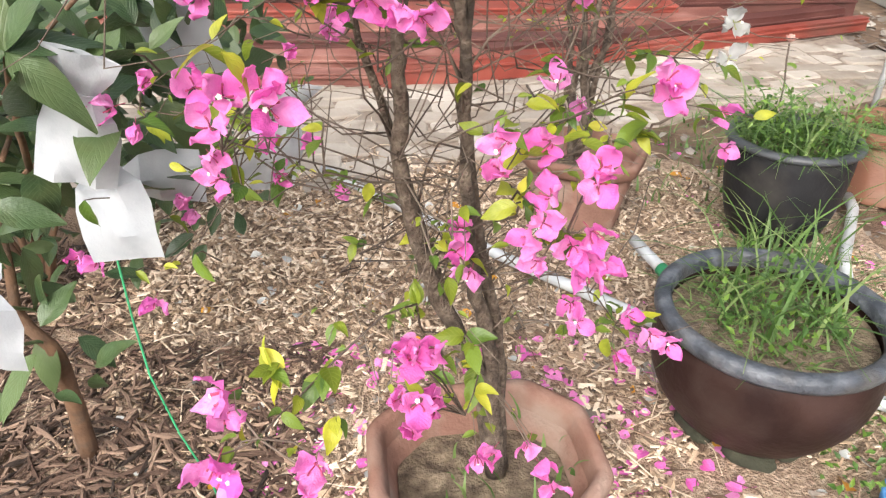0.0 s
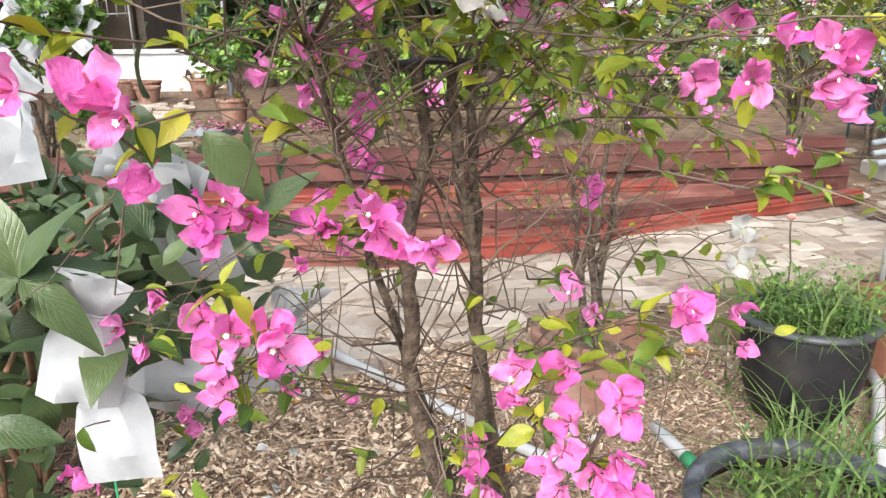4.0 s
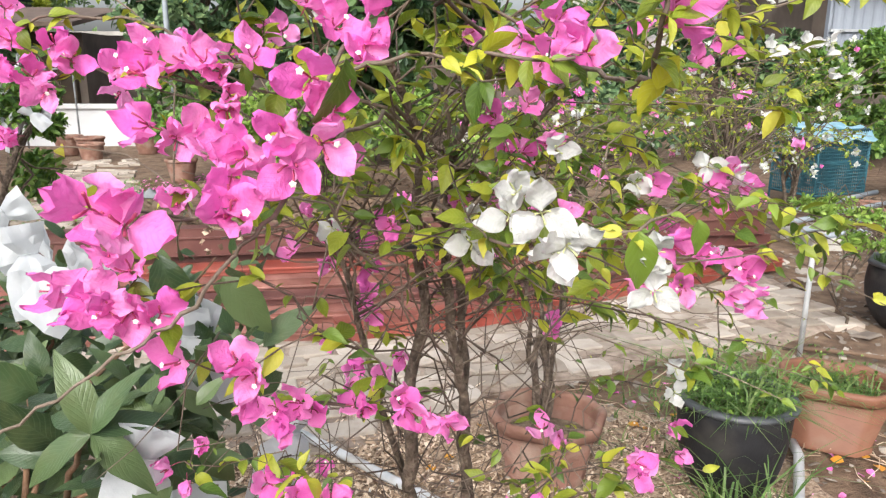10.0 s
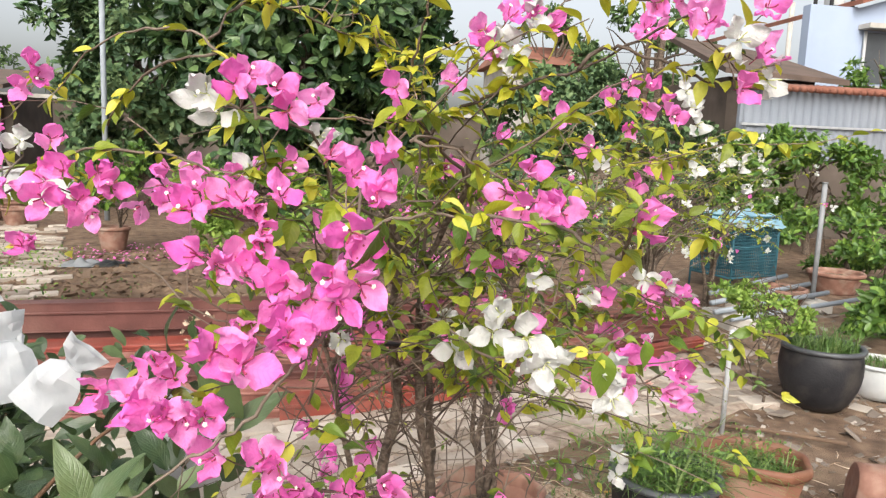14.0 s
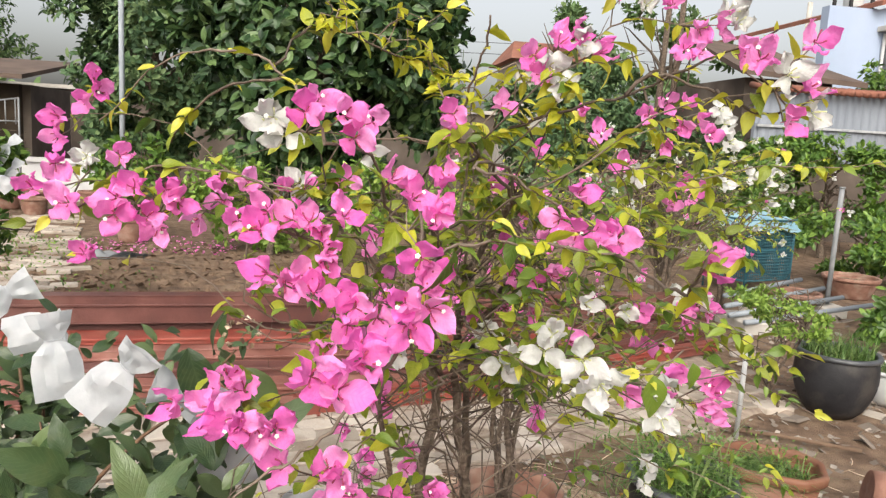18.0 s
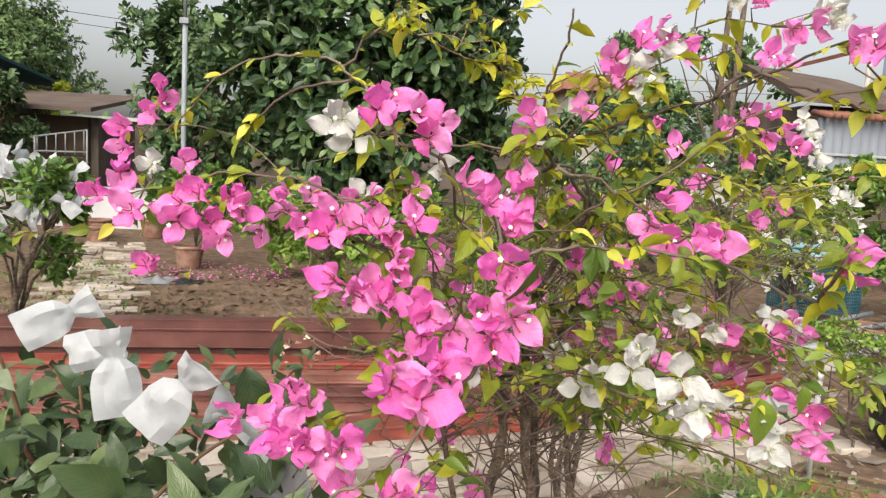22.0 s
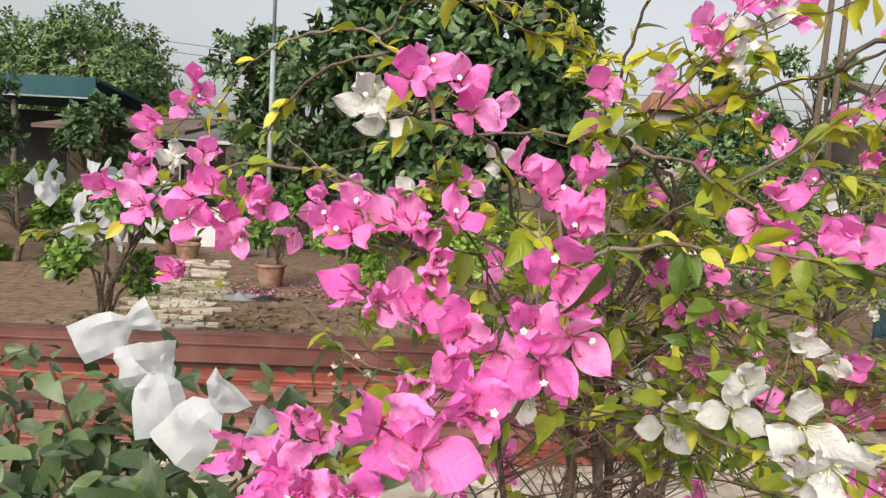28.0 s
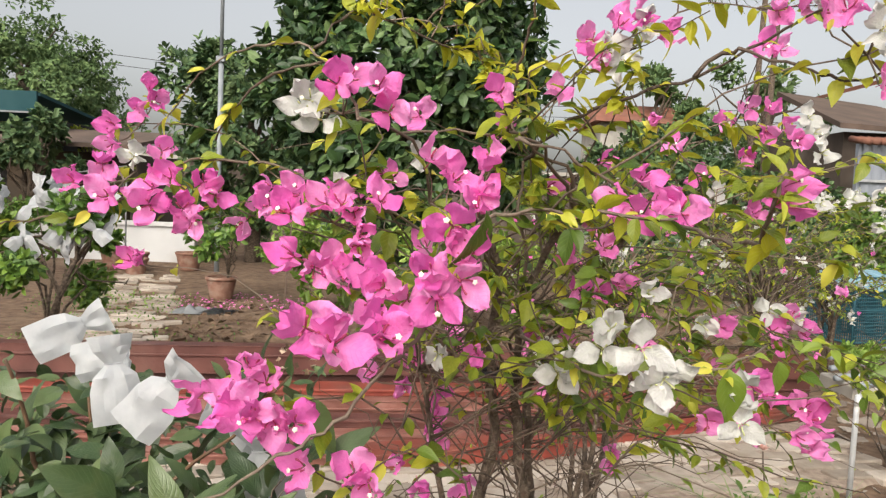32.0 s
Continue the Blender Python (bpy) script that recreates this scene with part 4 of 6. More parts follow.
def flower_mesh(name, mat, size, opening, blooms=1):
    """Three bracts round three slender tubes, the stalk along -y, the open side along +y."""
    b = Build()
    for k in range(3):
        turn = Matrix.Rotation(2 * math.pi * k / 3 + rnd(-0.2, 0.2), 4, "Y")
        bract(b, turn @ Matrix.Translation((0, 0, 0.002)) @ Matrix.Rotation(radians(opening + rnd(-16, 16)), 4, "X"), size * rnd(1.0, 1.18), size * rnd(0.76, 0.96), 0)
    for k in range(3):
        a = 2 * math.pi * k / 3 + 0.5
        e = Vector((math.cos(a) * 0.007, size * rnd(0.34, 0.56), math.sin(a) * 0.007))
        b.tube([(0, 0, 0), e * 0.5 + Vector((math.cos(a), 0, math.sin(a))) * 0.0015, e], [0.0006, 0.0008, 0.0011], 5, 1)
        if k < blooms:
            pts, c = [], e
            for j in range(10):
                r = 0.0029 if j % 2 == 0 else 0.0020
                t = 2 * math.pi * j / 10
                pts.append(c + Vector((math.cos(t) * r, 0.0008, math.sin(t) * r)))
            b.add(pts + [c + Vector((0, 0.0022, 0))], [(j, (j + 1) % 10, 10) for j in range(10)], 2)
    b.tube([(0, -0.014, 0), (0, 0.001, 0)], 0.0006, 4, 1)
    return b.mesh(name, [mat, STAMEN if mat is PINK else PALESTAMEN, COROLLA])


PINKS = [flower_mesh("flower", PINK, s, o, bl) for s, o, bl in ((0.030, 40, 1), (0.031, 48, 0), (0.028, 28, 0), (0.031, 50, 1), (0.030, 34, 0), (0.027, 20, 0), (0.030, 42, 0), (0.031, 56, 1))]
WHITES = [flower_mesh("flower", WHITE, s, o, bl) for s, o, bl in ((0.031, 50, 1), (0.032, 62, 1), (0.030, 44, 0), (0.032, 68, 0))]
LIMES = [leaf_shape(l, w, f, c, twist=t) for l, w, f, c, t in ((0.045, 0.025, 0.45, 0.35, 0.3), (0.040, 0.020, 0.45, 0.5, -0.5), (0.035, 0.017, 0.65, 0.2, 0.0), (0.048, 0.027, 0.40, 0.4, 0.5), (0.024, 0.010, 0.8, 0.15, 0.1))]
LIME_ME = [Build().add(s[0], s[1], 0, s[2]).mesh("leaf", [LIME]) for s in LIMES]
YOUNGLIT_ME = [Build().add(s[0], s[1], 0, s[2]).mesh("leaf", [YOUNGLIT]) for s in LIMES]
GREEN_ME = [Build().add(s[0], s[1], 0, s[2]).mesh("leaf", [LEAF]) for s in LIMES]


def bend(a, c, lift, n=8, wander=0.02):
    """Points of a twig from a to c that arches by lift and wanders a little."""
    a, c = Vector(a), Vector(c)
    k1, k2 = rnd(0, 9), rnd(0, 9)
    out = []
    for i in range(n + 1):
        q = i / n
        p = a.lerp(c, q) + Vector((0, 0, lift * 4 * q * (1 - q)))
        s = math.sin(math.pi * q) * wander
        out.append(p + Vector((noise.noise((q * 3, k1, 0)), noise.noise((q * 3, k2, 5)), noise.noise((q * 3, k1, k2)))) * s)
    return out


class Bush:
    """A bougainvillea: stems and branches are parts, and so are its flowers and its nearest leaves; the rest of the leaves are one mesh."""

    def __init__(self, name, label, most=300):
        self.ob = thing(name, label, "shrub")
        self.leaves, self.rest, self.most, self.green, self.young = 0, [], most, [], []

    def stem(self, points, r0, r1, name="stem", mat=None, sides=8):
        n = len(points)
        radii = [(r0 + (r1 - r0) * i / (n - 1)) * (1 + 0.30 * noise.noise((i * 1.7, r0 * 900, 2))) for i in range(n)]
        return part(name, Build().tube(points, radii, sides), mat or TWIG, self.ob)

    def leaf(self, pos, way, size, green=0.25, up=None):
        m = aim(pos, way, up or (Vector((0, -0.25, 1)) + randvec() * 0.5), size, rnd(-0.5, 0.5))
        g = rnd(0, 1) < green
        m = m @ Matrix.Scale(0.78 if pos[1] < 0.42 and size < 0.9 else 1.0, 4)
        # The brighter leaf colour is commoner higher up, imitating light from above.
        toplit = rnd(0, 1) < (0.75 if pos[2] > 1.36 else 0.18 if pos[2] > 1.2 else 0.10)
        if self.leaves < self.most:
            o = new("leaf", (GREEN_ME if g else YOUNGLIT_ME if toplit else LIME_ME)[int(rnd(0, 4.99))])
            o.parent, o.matrix_basis = self.ob, m
            self.leaves += 1
        else:
            (self.green if g else self.young if toplit else self.rest).append((int(rnd(0, 4.99)), m))

    def foliage(self, points, count, size=1.0, green=0.25, start=0.35):
        for _ in range(count):
            q = start + (1 - start) * rnd(0, 1) ** 0.8
            i = min(len(points) - 2, int(q * (len(points) - 1)))
            p = points[i].lerp(points[i + 1], rnd(0, 1))
            d = (points[i + 1] - points[i]).normalized()
            side = randvec()
            side.z *= 0.45
            way = (d * 0.45 + side * 0.8 + Vector((0, -0.05, -0.08))).normalized()
            # Fewer green leaves high up, part of the painted top light.
            self.leaf(p, way, size * rnd(0.5, 1.05), green * (0.4 if p.z > 1.3 else 1.0))

    def flower(self, pos, way, pink=True, size=1.0):
        o = new("flower", (PINKS if pink else WHITES)[int(rnd(0, 7.99 if pink else 3.99))])
        o.parent, o.matrix_basis = self.ob, aim(pos, way, randvec(), size * rnd(0.80, 1.0), rnd(0, 6.28))

    def cluster(self, c, n, r, white=0.0, face=(-0.1, -0.75, 0.35), size=1.0):
        """n flowers round c within r, looking outwards and mostly to the open side."""
        c = Vector(c)
        n = n if n < 3 or white > 0.5 else round(n * 1.5)
        for k in range(n):
            off = randvec() * r * rnd(0.35, 1.0)
            if n == 1:
                off *= 0
            off.z *= 1.15
            way = (off.normalized() * 0.7 + Vector(face) + randvec() * 0.5).normalized()
            p = c + off
            self.flower(p, way, rnd(0, 1) >= white, size)
            if n > 1 and k % 2 == 0:
                part("twig", Build().tube([c - Vector(face) * 0.012, c + off * 0.4, p - way * 0.012], [0.0012, 0.001, 0.0007], 4, cap=False), TWIG, self.ob)

    def finish(self):
        for items, mat in ((self.rest, LIME), (self.green, LEAF), (self.young, YOUNGLIT)):
            allb = Build()
            for k, t in enumerate(LIMES):
                fr = [m for j, m in items if j == k]
                if fr:
                    s = scatter(t, fr)
                    base = len(allb.v)
                    allb.uv.update({base + i: q for i, q in s.uv.items()})
                    allb.v += s.v
                    allb.f += [tuple(base + i for i in face) for face in s.f]
                    allb.m += s.m
            if allb.f:
                tagged(part("leaves", allb, mat, self.ob), kind="stuff")


# ---- the bougainvillea in front ----
bush = Bush("bougainvillea", "bougainvillea bush with pink and white bracts on thorny brown stems")
V = Vector
STEMS = [
    [V((0.075, 0.785, 0.12)), V((0.058, 0.772, 0.30)), V((0.026, 0.762, 0.385)), V((-0.020, 0.757, 0.485)), V((-0.043, 0.757, 0.57)), V((-0.066, 0.757, 0.67)), V((-0.060, 0.757, 0.76)), V((-0.066, 0.75, 0.82)), V((-0.042, 0.78, 0.95)), V((-0.054, 0.79, 1.06)), V((-0.05, 0.74, 1.18)), V((-0.10, 0.66, 1.30))],
    [V((0.082, 0.78, 0.12)), V((0.064, 0.77, 0.29)), V((0.056, 0.765, 0.38)), V((0.034, 0.765, 0.484)), V((0.020, 0.765, 0.595)), V((0.014, 0.77, 0.71)), V((0.010, 0.77, 0.82)), V((-0.006, 0.78, 0.91)), V((-0.014, 0.80, 1.02)), V((-0.01, 0.77, 1.15)), V((0.04, 0.70, 1.28))],
    [V((0.09, 0.795, 0.12)), V((0.078, 0.79, 0.30)), V((0.060, 0.785, 0.45)), V((0.030, 0.785, 0.60)), V((0.012, 0.785, 0.74)), V((0.012, 0.79, 0.90)), V((0.005, 0.82, 1.0)), V((0.06, 0.82, 1.12)), V((0.14, 0.80, 1.24))],
    [V((0.066, 0.80, 0.12)), V((0.04, 0.79, 0.33)), V((-0.01, 0.785, 0.47)), V((-0.05, 0.78, 0.62)), V((-0.09, 0.77, 0.76)), V((-0.12, 0.74, 0.90)), V((-0.15, 0.70, 1.05))],
]
for pts, r0, r1 in zip(STEMS, (0.0145, 0.0125, 0.0105, 0.008), (0.0045, 0.004, 0.0035, 0.003)):
    fine = []
    for i in range(len(pts) - 1):
        fine += [pts[i].lerp(pts[i + 1], q) + randvec() * 0.003 for q in (0, 0.25, 0.5, 0.75)]
    bush.stem(fine + [pts[-1]], r0, r1, mat=BARK, sides=10)
band = Build().tube([V((-0.07, 0.775, 1.03)), V((-0.03, 0.765, 1.035)), V((0.02, 0.78, 1.03)), V((0.02, 0.815, 1.03)), V((-0.05, 0.82, 1.03)), V((-0.07, 0.775, 1.03))], 0.004, 5)
part("tie", band, BLACKSHEET, bush.ob, "black wire tie")


def joint(z):
    """A place on one of the stems at about this height."""
    pts = STEMS[int(rnd(0, 3.99))]
    z = min(max(z, 0.3), pts[-1].z)
    for i in range(len(pts) - 1):
        if pts[i].z <= z <= pts[i + 1].z:
            return pts[i].lerp(pts[i + 1], (z - pts[i].z) / max(1e-4, pts[i + 1].z - pts[i].z))
    return pts[-1]


def spray(pink, white=(), leaves=10):
    """One flowering side branch: it leaves a stem, arches out to the middle of its flowers, and each flower hangs on a short twig of its own."""
    places = [V(p) for p in pink] + [V(p) for p in white]
    c = sum(places, V((0, 0, 0))) / len(places)
    far_out = math.hypot(c.x, c.y - 0.78)
    back = c + V((0, 0.025, -0.012))
    twig = bend(joint(c.z - 0.10 - 0.45 * far_out + (0.1 if c.z < 0.7 else 0)), back, 0.03 + 0.10 * far_out, 10, 0.08)
    bush.stem(twig, 0.0016, 0.0008, "branch", sides=6)
    bush.foliage(twig, round(leaves * 1.25), 0.78, 0.25 if c.z > 1 else 0.45)
    for k, p in enumerate(places):
        out = (p - c) * (1.0 / max((p - c).length, 0.02))
        free = 1.0 if k < len(pink) else 0.5
        way = (out * 0.45 * free + V((rnd(-0.55, 0.55) * free, -0.85, rnd(-0.25, 0.6) * free))).normalized()
        start = min(twig[5:], key=lambda q: (q - p).length)
        mid = start.lerp(p, 0.55) + randvec() * 0.006 + V((0, 0.012, 0))
        part("twig", Build().tube([start, mid, p - way * 0.013], [0.0011, 0.0009, 0.0006], 4, cap=False), TWIG, bush.ob)
        bush.flower(p - way * 0.006, way, k < len(pink), 0.96 if k < len(pink) else 0.92 if p.z > 1.33 else 0.78 if p.y < 0.45 else 0.86)
        if k % 3 != 1:
            for _ in range(2):
                bush.leaf(mid.lerp(p, rnd(0, 0.6)) + randvec() * 0.006 + V((0, 0.012, 0)), (randvec() + out * 0.6 + V((0, -0.1, 0))).normalized(), rnd(0.35, 0.8), 0.12 if p.z > 1 else 0.4)


# tip of the long shoot
spray([(-0.532, 0.79, 1.406), (-0.539, 0.775, 1.373), (-0.527, 0.8, 1.388), (-0.569, 0.76, 1.349), (-0.566, 0.75, 1.324)], leaves=7)
# under the long shoot
spray([(-0.532, 0.65, 1.293), (-0.53, 0.57, 1.272), (-0.494, 0.57, 1.257), (-0.444, 0.6, 1.311)], [(-0.501, 0.66, 1.305)], leaves=8)
# open end of the shoot
spray([(-0.416, 0.54, 1.281), (-0.435, 0.54, 1.269), (-0.433, 0.53, 1.25), (-0.403, 0.545, 1.249), (-0.391, 0.54, 1.236), (-0.386, 0.56, 1.278), (-0.373, 0.56, 1.264), (-0.377, 0.687, 1.228)], leaves=10)
# drooping tip
spray([(-0.529, 0.72, 1.176), (-0.521, 0.73, 1.179)], leaves=7)
# top pair
spray([(-0.234, 0.43, 1.366), (-0.222, 0.45, 1.376), (-0.195, 0.43, 1.366), (-0.186, 0.43, 1.343)], [(-0.276, 0.51, 1.354), (-0.259, 0.51, 1.345), (-0.269, 0.505, 1.362)], leaves=7)
# back row
spray([(-0.354, 0.72, 1.277), (-0.319, 0.72, 1.279), (-0.344, 0.66, 1.256), (-0.27, 0.74, 1.274), (-0.239, 0.72, 1.277), (-0.206, 0.6, 1.296), (-0.19, 0.62, 1.292)], [(-0.253, 0.74, 1.279), (-0.157, 0.7, 1.325)], leaves=11)
# heart, upper
spray([(-0.271, 0.46, 1.269), (-0.298, 0.47, 1.258), (-0.276, 0.45, 1.252), (-0.245, 0.46, 1.264), (-0.228, 0.45, 1.263), (-0.216, 0.45, 1.254), (-0.192, 0.47, 1.267), (-0.207, 0.445, 1.235), (-0.21, 0.44, 1.222)], leaves=11)
# heart, lower
spray([(-0.268, 0.42, 1.215), (-0.247, 0.43, 1.202), (-0.226, 0.44, 1.21), (-0.221, 0.43, 1.196), (-0.193, 0.37, 1.205), (-0.182, 0.36, 1.197), (-0.189, 0.34, 1.184), (-0.162, 0.36, 1.187)], leaves=9)
# heart, near
spray([(-0.208, 0.29, 1.182), (-0.179, 0.29, 1.181), (-0.175, 0.28, 1.173), (-0.212, 0.175, 1.196), (-0.196, 0.17, 1.19)], leaves=4)
# crown, front
spray([(-0.145, 0.46, 1.308), (-0.123, 0.455, 1.289), (-0.091, 0.48, 1.308), (-0.096, 0.46, 1.28), (-0.102, 0.45, 1.265), (-0.131, 0.315, 1.249), (-0.121, 0.32, 1.232), (-0.146, 0.29, 1.218), (-0.141, 0.29, 1.198), (-0.122, 0.3, 1.21)], leaves=14)
# crown, single ones
spray([(-0.084, 0.49, 1.374), (-0.164, 0.62, 1.364), (-0.055, 0.7, 1.362), (-0.013, 0.57, 1.389), (0.128, 0.93, 1.341), (0.069, 0.8, 1.255), (0.005, 0.7, 1.291)], leaves=11)
# crown, back
spray([(0.041, 0.75, 1.199), (0.058, 0.75, 1.159), (0.07, 0.68, 1.165), (0.094, 0.68, 1.174), (0.067, 0.65, 1.221), (-0.15, 0.7, 1.209), (-0.131, 0.75, 1.146), (0.006, 0.78, 1.093), (0.057, 0.8, 1.095), (0.091, 0.75, 1.102), (-0.086, 0.62, 1.092)], [(0.074, 0.72, 1.133), (0.016, 0.72, 1.081)], leaves=16)
# top of the right shoot
spray([(0.024, 0.59, 1.452), (0.055, 0.59, 1.471), (0.08, 0.6, 1.481), (0.031, 0.58, 1.429), (0.107, 0.6, 1.464)], [(0.042, 0.58, 1.438), (0.053, 0.57, 1.422), (0.082, 0.59, 1.472)], leaves=11)
# far right shoot
spray([(0.133, 0.62, 1.538), (0.202, 0.62, 1.531), (0.271, 0.62, 1.51), (0.248, 0.63, 1.503)], [(0.17, 0.62, 1.528), (0.294, 0.62, 1.516), (0.282, 0.62, 1.529)], leaves=11)
# outermost shoot
spray([(0.185, 0.38, 1.44), (0.192, 0.42, 1.449), (0.268, 0.42, 1.466), (0.28, 0.44, 1.425), (0.237, 0.4, 1.385)], [(0.231, 0.4, 1.429), (0.291, 0.44, 1.396)], leaves=11)
# right back spray
spray([(0.326, 0.87, 1.427), (0.298, 0.88, 1.408), (0.356, 0.87, 1.391), (0.384, 0.86, 1.399), (0.4, 0.86, 1.379), (0.332, 0.88, 1.358), (0.364, 0.88, 1.428), (0.313, 0.8, 1.504), (0.336, 0.8, 1.501), (0.202, 0.92, 1.411), (0.235, 0.92, 1.374)], [(0.463, 0.95, 1.429), (0.49, 0.95, 1.373), (0.475, 0.95, 1.404)], leaves=11)
# right low back
spray([(0.315, 0.8, 1.269), (0.407, 0.9, 1.287), (0.406, 0.95, 1.301), (0.291, 0.95, 1.323)], [(0.318, 0.95, 1.302), (0.695, 1.2, 1.308), (0.736, 1.2, 1.305), (0.742, 1.2, 1.251), (0.576, 1.1, 1.293)], leaves=11)
# near side shoot
spray([(0.064, 0.5, 1.298), (0.015, 0.42, 1.277), (0.031, 0.41, 1.264), (0.029, 0.34, 1.275), (0.049, 0.35, 1.268)], leaves=10)
# white spray
spray([(0.148, 0.42, 1.117), (0.086, 0.55, 1.116)], [(0.042, 0.39, 1.199), (0.012, 0.4, 1.166), (0.008, 0.41, 1.145), (-0.009, 0.505, 1.099), (0.005, 0.51, 1.109), (0.017, 0.32, 1.162), (0.035, 0.32, 1.139), (0.03, 0.33, 1.131), (0.1, 0.335, 1.132), (0.101, 0.33, 1.103), (-0.134, 0.464, 1.122)], leaves=22)
# right spray
spray([(0.256, 0.6, 1.057), (0.294, 0.59, 1.049), (0.303, 0.59, 1.038), (0.287, 0.59, 1.018), (0.314, 0.6, 1), (0.238, 0.61, 1.018), (0.194, 0.62, 1.021)], leaves=11)
# right back pair
spray([(0.297, 0.69, 1.123), (0.322, 0.7, 1.141), (0.337, 0.69, 1.121), (0.31, 0.7, 1.105), (0.208, 0.64, 1.132), (0.253, 0.7, 1.073)], [(0.292, 0.688, 1.146), (0.329, 0.69, 1.133), (0.185, 0.63, 1.134)], leaves=11)
# low left, front
spray([(-0.354, 0.43, 1.082), (-0.312, 0.41, 1.1), (-0.294, 0.4, 1.122), (-0.283, 0.4, 1.108), (-0.293, 0.37, 1.093), (-0.31, 0.38, 1.093), (-0.266, 0.35, 1.088), (-0.247, 0.36, 1.085), (-0.277, 0.34, 1.095), (-0.287, 0.36, 1.091), (-0.268, 0.36, 1.087)], leaves=11)
# low left, under
spray([(-0.246, 0.377, 1.042), (-0.201, 0.376, 1.041), (-0.19, 0.377, 1.029), (-0.2, 0.42, 0.985)], leaves=11)
# low middle
spray([(-0.19, 0.49, 0.926), (-0.176, 0.5, 0.945), (-0.163, 0.51, 0.932), (-0.196, 0.49, 0.944), (-0.098, 0.64, 0.91), (-0.113, 0.543, 0.917), (-0.127, 0.55, 0.919), (-0.078, 0.55, 0.925), (-0.07, 0.543, 0.913), (-0.046, 0.541, 0.904), (-0.027, 0.541, 0.899)], leaves=11)
# low pale ones
spray([(-0.072, 0.8, 0.865), (-0.175, 0.9, 0.858), (-0.143, 0.85, 0.839), (-0.121, 0.85, 0.946), (-0.118, 0.88, 0.905), (-0.13, 0.86, 0.92)], leaves=11)
# pale ones above
spray([(-0.192, 0.78, 1.076), (-0.158, 0.78, 1.048), (-0.097, 0.77, 1.069), (-0.126, 0.79, 1.037), (-0.22, 0.8, 1.021), (-0.172, 0.82, 1), (-0.119, 0.85, 0.984)], leaves=11)
# left hanging spray
spray([(-0.331, 0.7, 0.793), (-0.373, 0.7, 0.765), (-0.349, 0.7, 0.74)], leaves=11)
# branch spray
spray([(-0.142, 0.455, 0.87), (-0.136, 0.455, 0.854), (-0.177, 0.48, 0.856), (-0.213, 0.52, 0.849), (-0.2, 0.5, 0.823), (-0.242, 0.62, 0.743), (-0.252, 0.65, 0.706), (-0.352, 0.8, 0.603), (-0.352, 0.82, 0.572)], leaves=11)
# branch spray, pale
spray([(-0.245, 0.85, 0.666), (-0.198, 0.9, 0.644), (-0.236, 0.85, 0.618), (-0.196, 0.8, 0.801), (-0.145, 0.8, 0.825), (-0.161, 0.9, 0.574), (-0.492, 0.8, 0.505), (-0.516, 0.81, 0.506), (-0.425, 0.8, 0.438)], leaves=11)
# low spray over the mulch
spray([(-0.2, 0.42, 0.611), (-0.2, 0.42, 0.587), (-0.191, 0.36, 0.588), (-0.188, 0.365, 0.573), (-0.11, 0.36, 0.591), (-0.119, 0.365, 0.571)], leaves=16)
# spray over the planter
spray([(-0.04, 0.41, 0.668), (-0.032, 0.41, 0.662), (-0.018, 0.42, 0.663), (-0.047, 0.43, 0.6), (-0.03, 0.42, 0.603), (-0.038, 0.43, 0.567), (-0.015, 0.44, 0.594), (-0.021, 0.44, 0.577), (0.034, 0.58, 0.366), (0.051, 0.59, 0.37), (0.113, 0.58, 0.357), (0.095, 0.59, 0.38), (0.127, 0.58, 0.318)], leaves=12)
# stem spray
spray([(0.008, 0.7, 0.623), (0.006, 0.7, 0.589), (0.023, 0.7, 0.557)], leaves=11)
# bowl side spray
spray([(0.081, 0.53, 0.75), (0.079, 0.52, 0.727), (0.067, 0.53, 0.704), (0.108, 0.53, 0.696), (0.127, 0.53, 0.711), (0.076, 0.54, 0.674), (0.119, 0.53, 0.684), (0.141, 0.54, 0.668), (0.125, 0.53, 0.667), (0.117, 0.49, 0.797), (0.116, 0.49, 0.779)], leaves=11)
# bowl side shoot
spray([(0.04, 0.53, 0.799), (0.036, 0.52, 0.776), (0.081, 0.55, 0.79), (0.11, 0.72, 0.794), (0.151, 0.8, 0.74), (0.17, 0.52, 0.859), (0.173, 0.52, 0.845)], leaves=11)
# bowl side, low
spray([(0.151, 0.71, 0.506), (0.164, 0.71, 0.478), (0.223, 0.69, 0.505), (0.252, 0.68, 0.481), (0.276, 0.68, 0.467), (0.221, 0.7, 0.43)], leaves=11)
# paving side
spray([(0.185, 1, 0.828), (0.19, 1, 0.851), (0.369, 0.9, 0.695), (0.384, 0.9, 0.641)], [(0.321, 0.8, 0.838), (0.331, 0.82, 0.791)], leaves=11)


def shoot(pts, leaves, thick=0.0016):
    """A long bare-wooded shoot along these points, with leaves spread over it."""
    fine = []
    for i in range(len(pts) - 1):
        fine += [pts[i].lerp(pts[i + 1], q) + randvec() * 0.0025 for q in (0, 0.34, 0.67)]
    fine.append(pts[-1])
    bush.stem(fine, thick, 0.0010, "branch", sides=6)
    bush.foliage(fine, round(leaves * 1.4), 0.64, 0.15, 0.15)


# long arching shoot
shoot([V((-0.213, 0.44, 1.338)), V((-0.233, 0.47, 1.377)), V((-0.258, 0.52, 1.404)), V((-0.289, 0.56, 1.426)), V((-0.337, 0.62, 1.435)), V((-0.394, 0.68, 1.436)), V((-0.444, 0.72, 1.413)), V((-0.489, 0.76, 1.369)), V((-0.522, 0.78, 1.348))], 14)
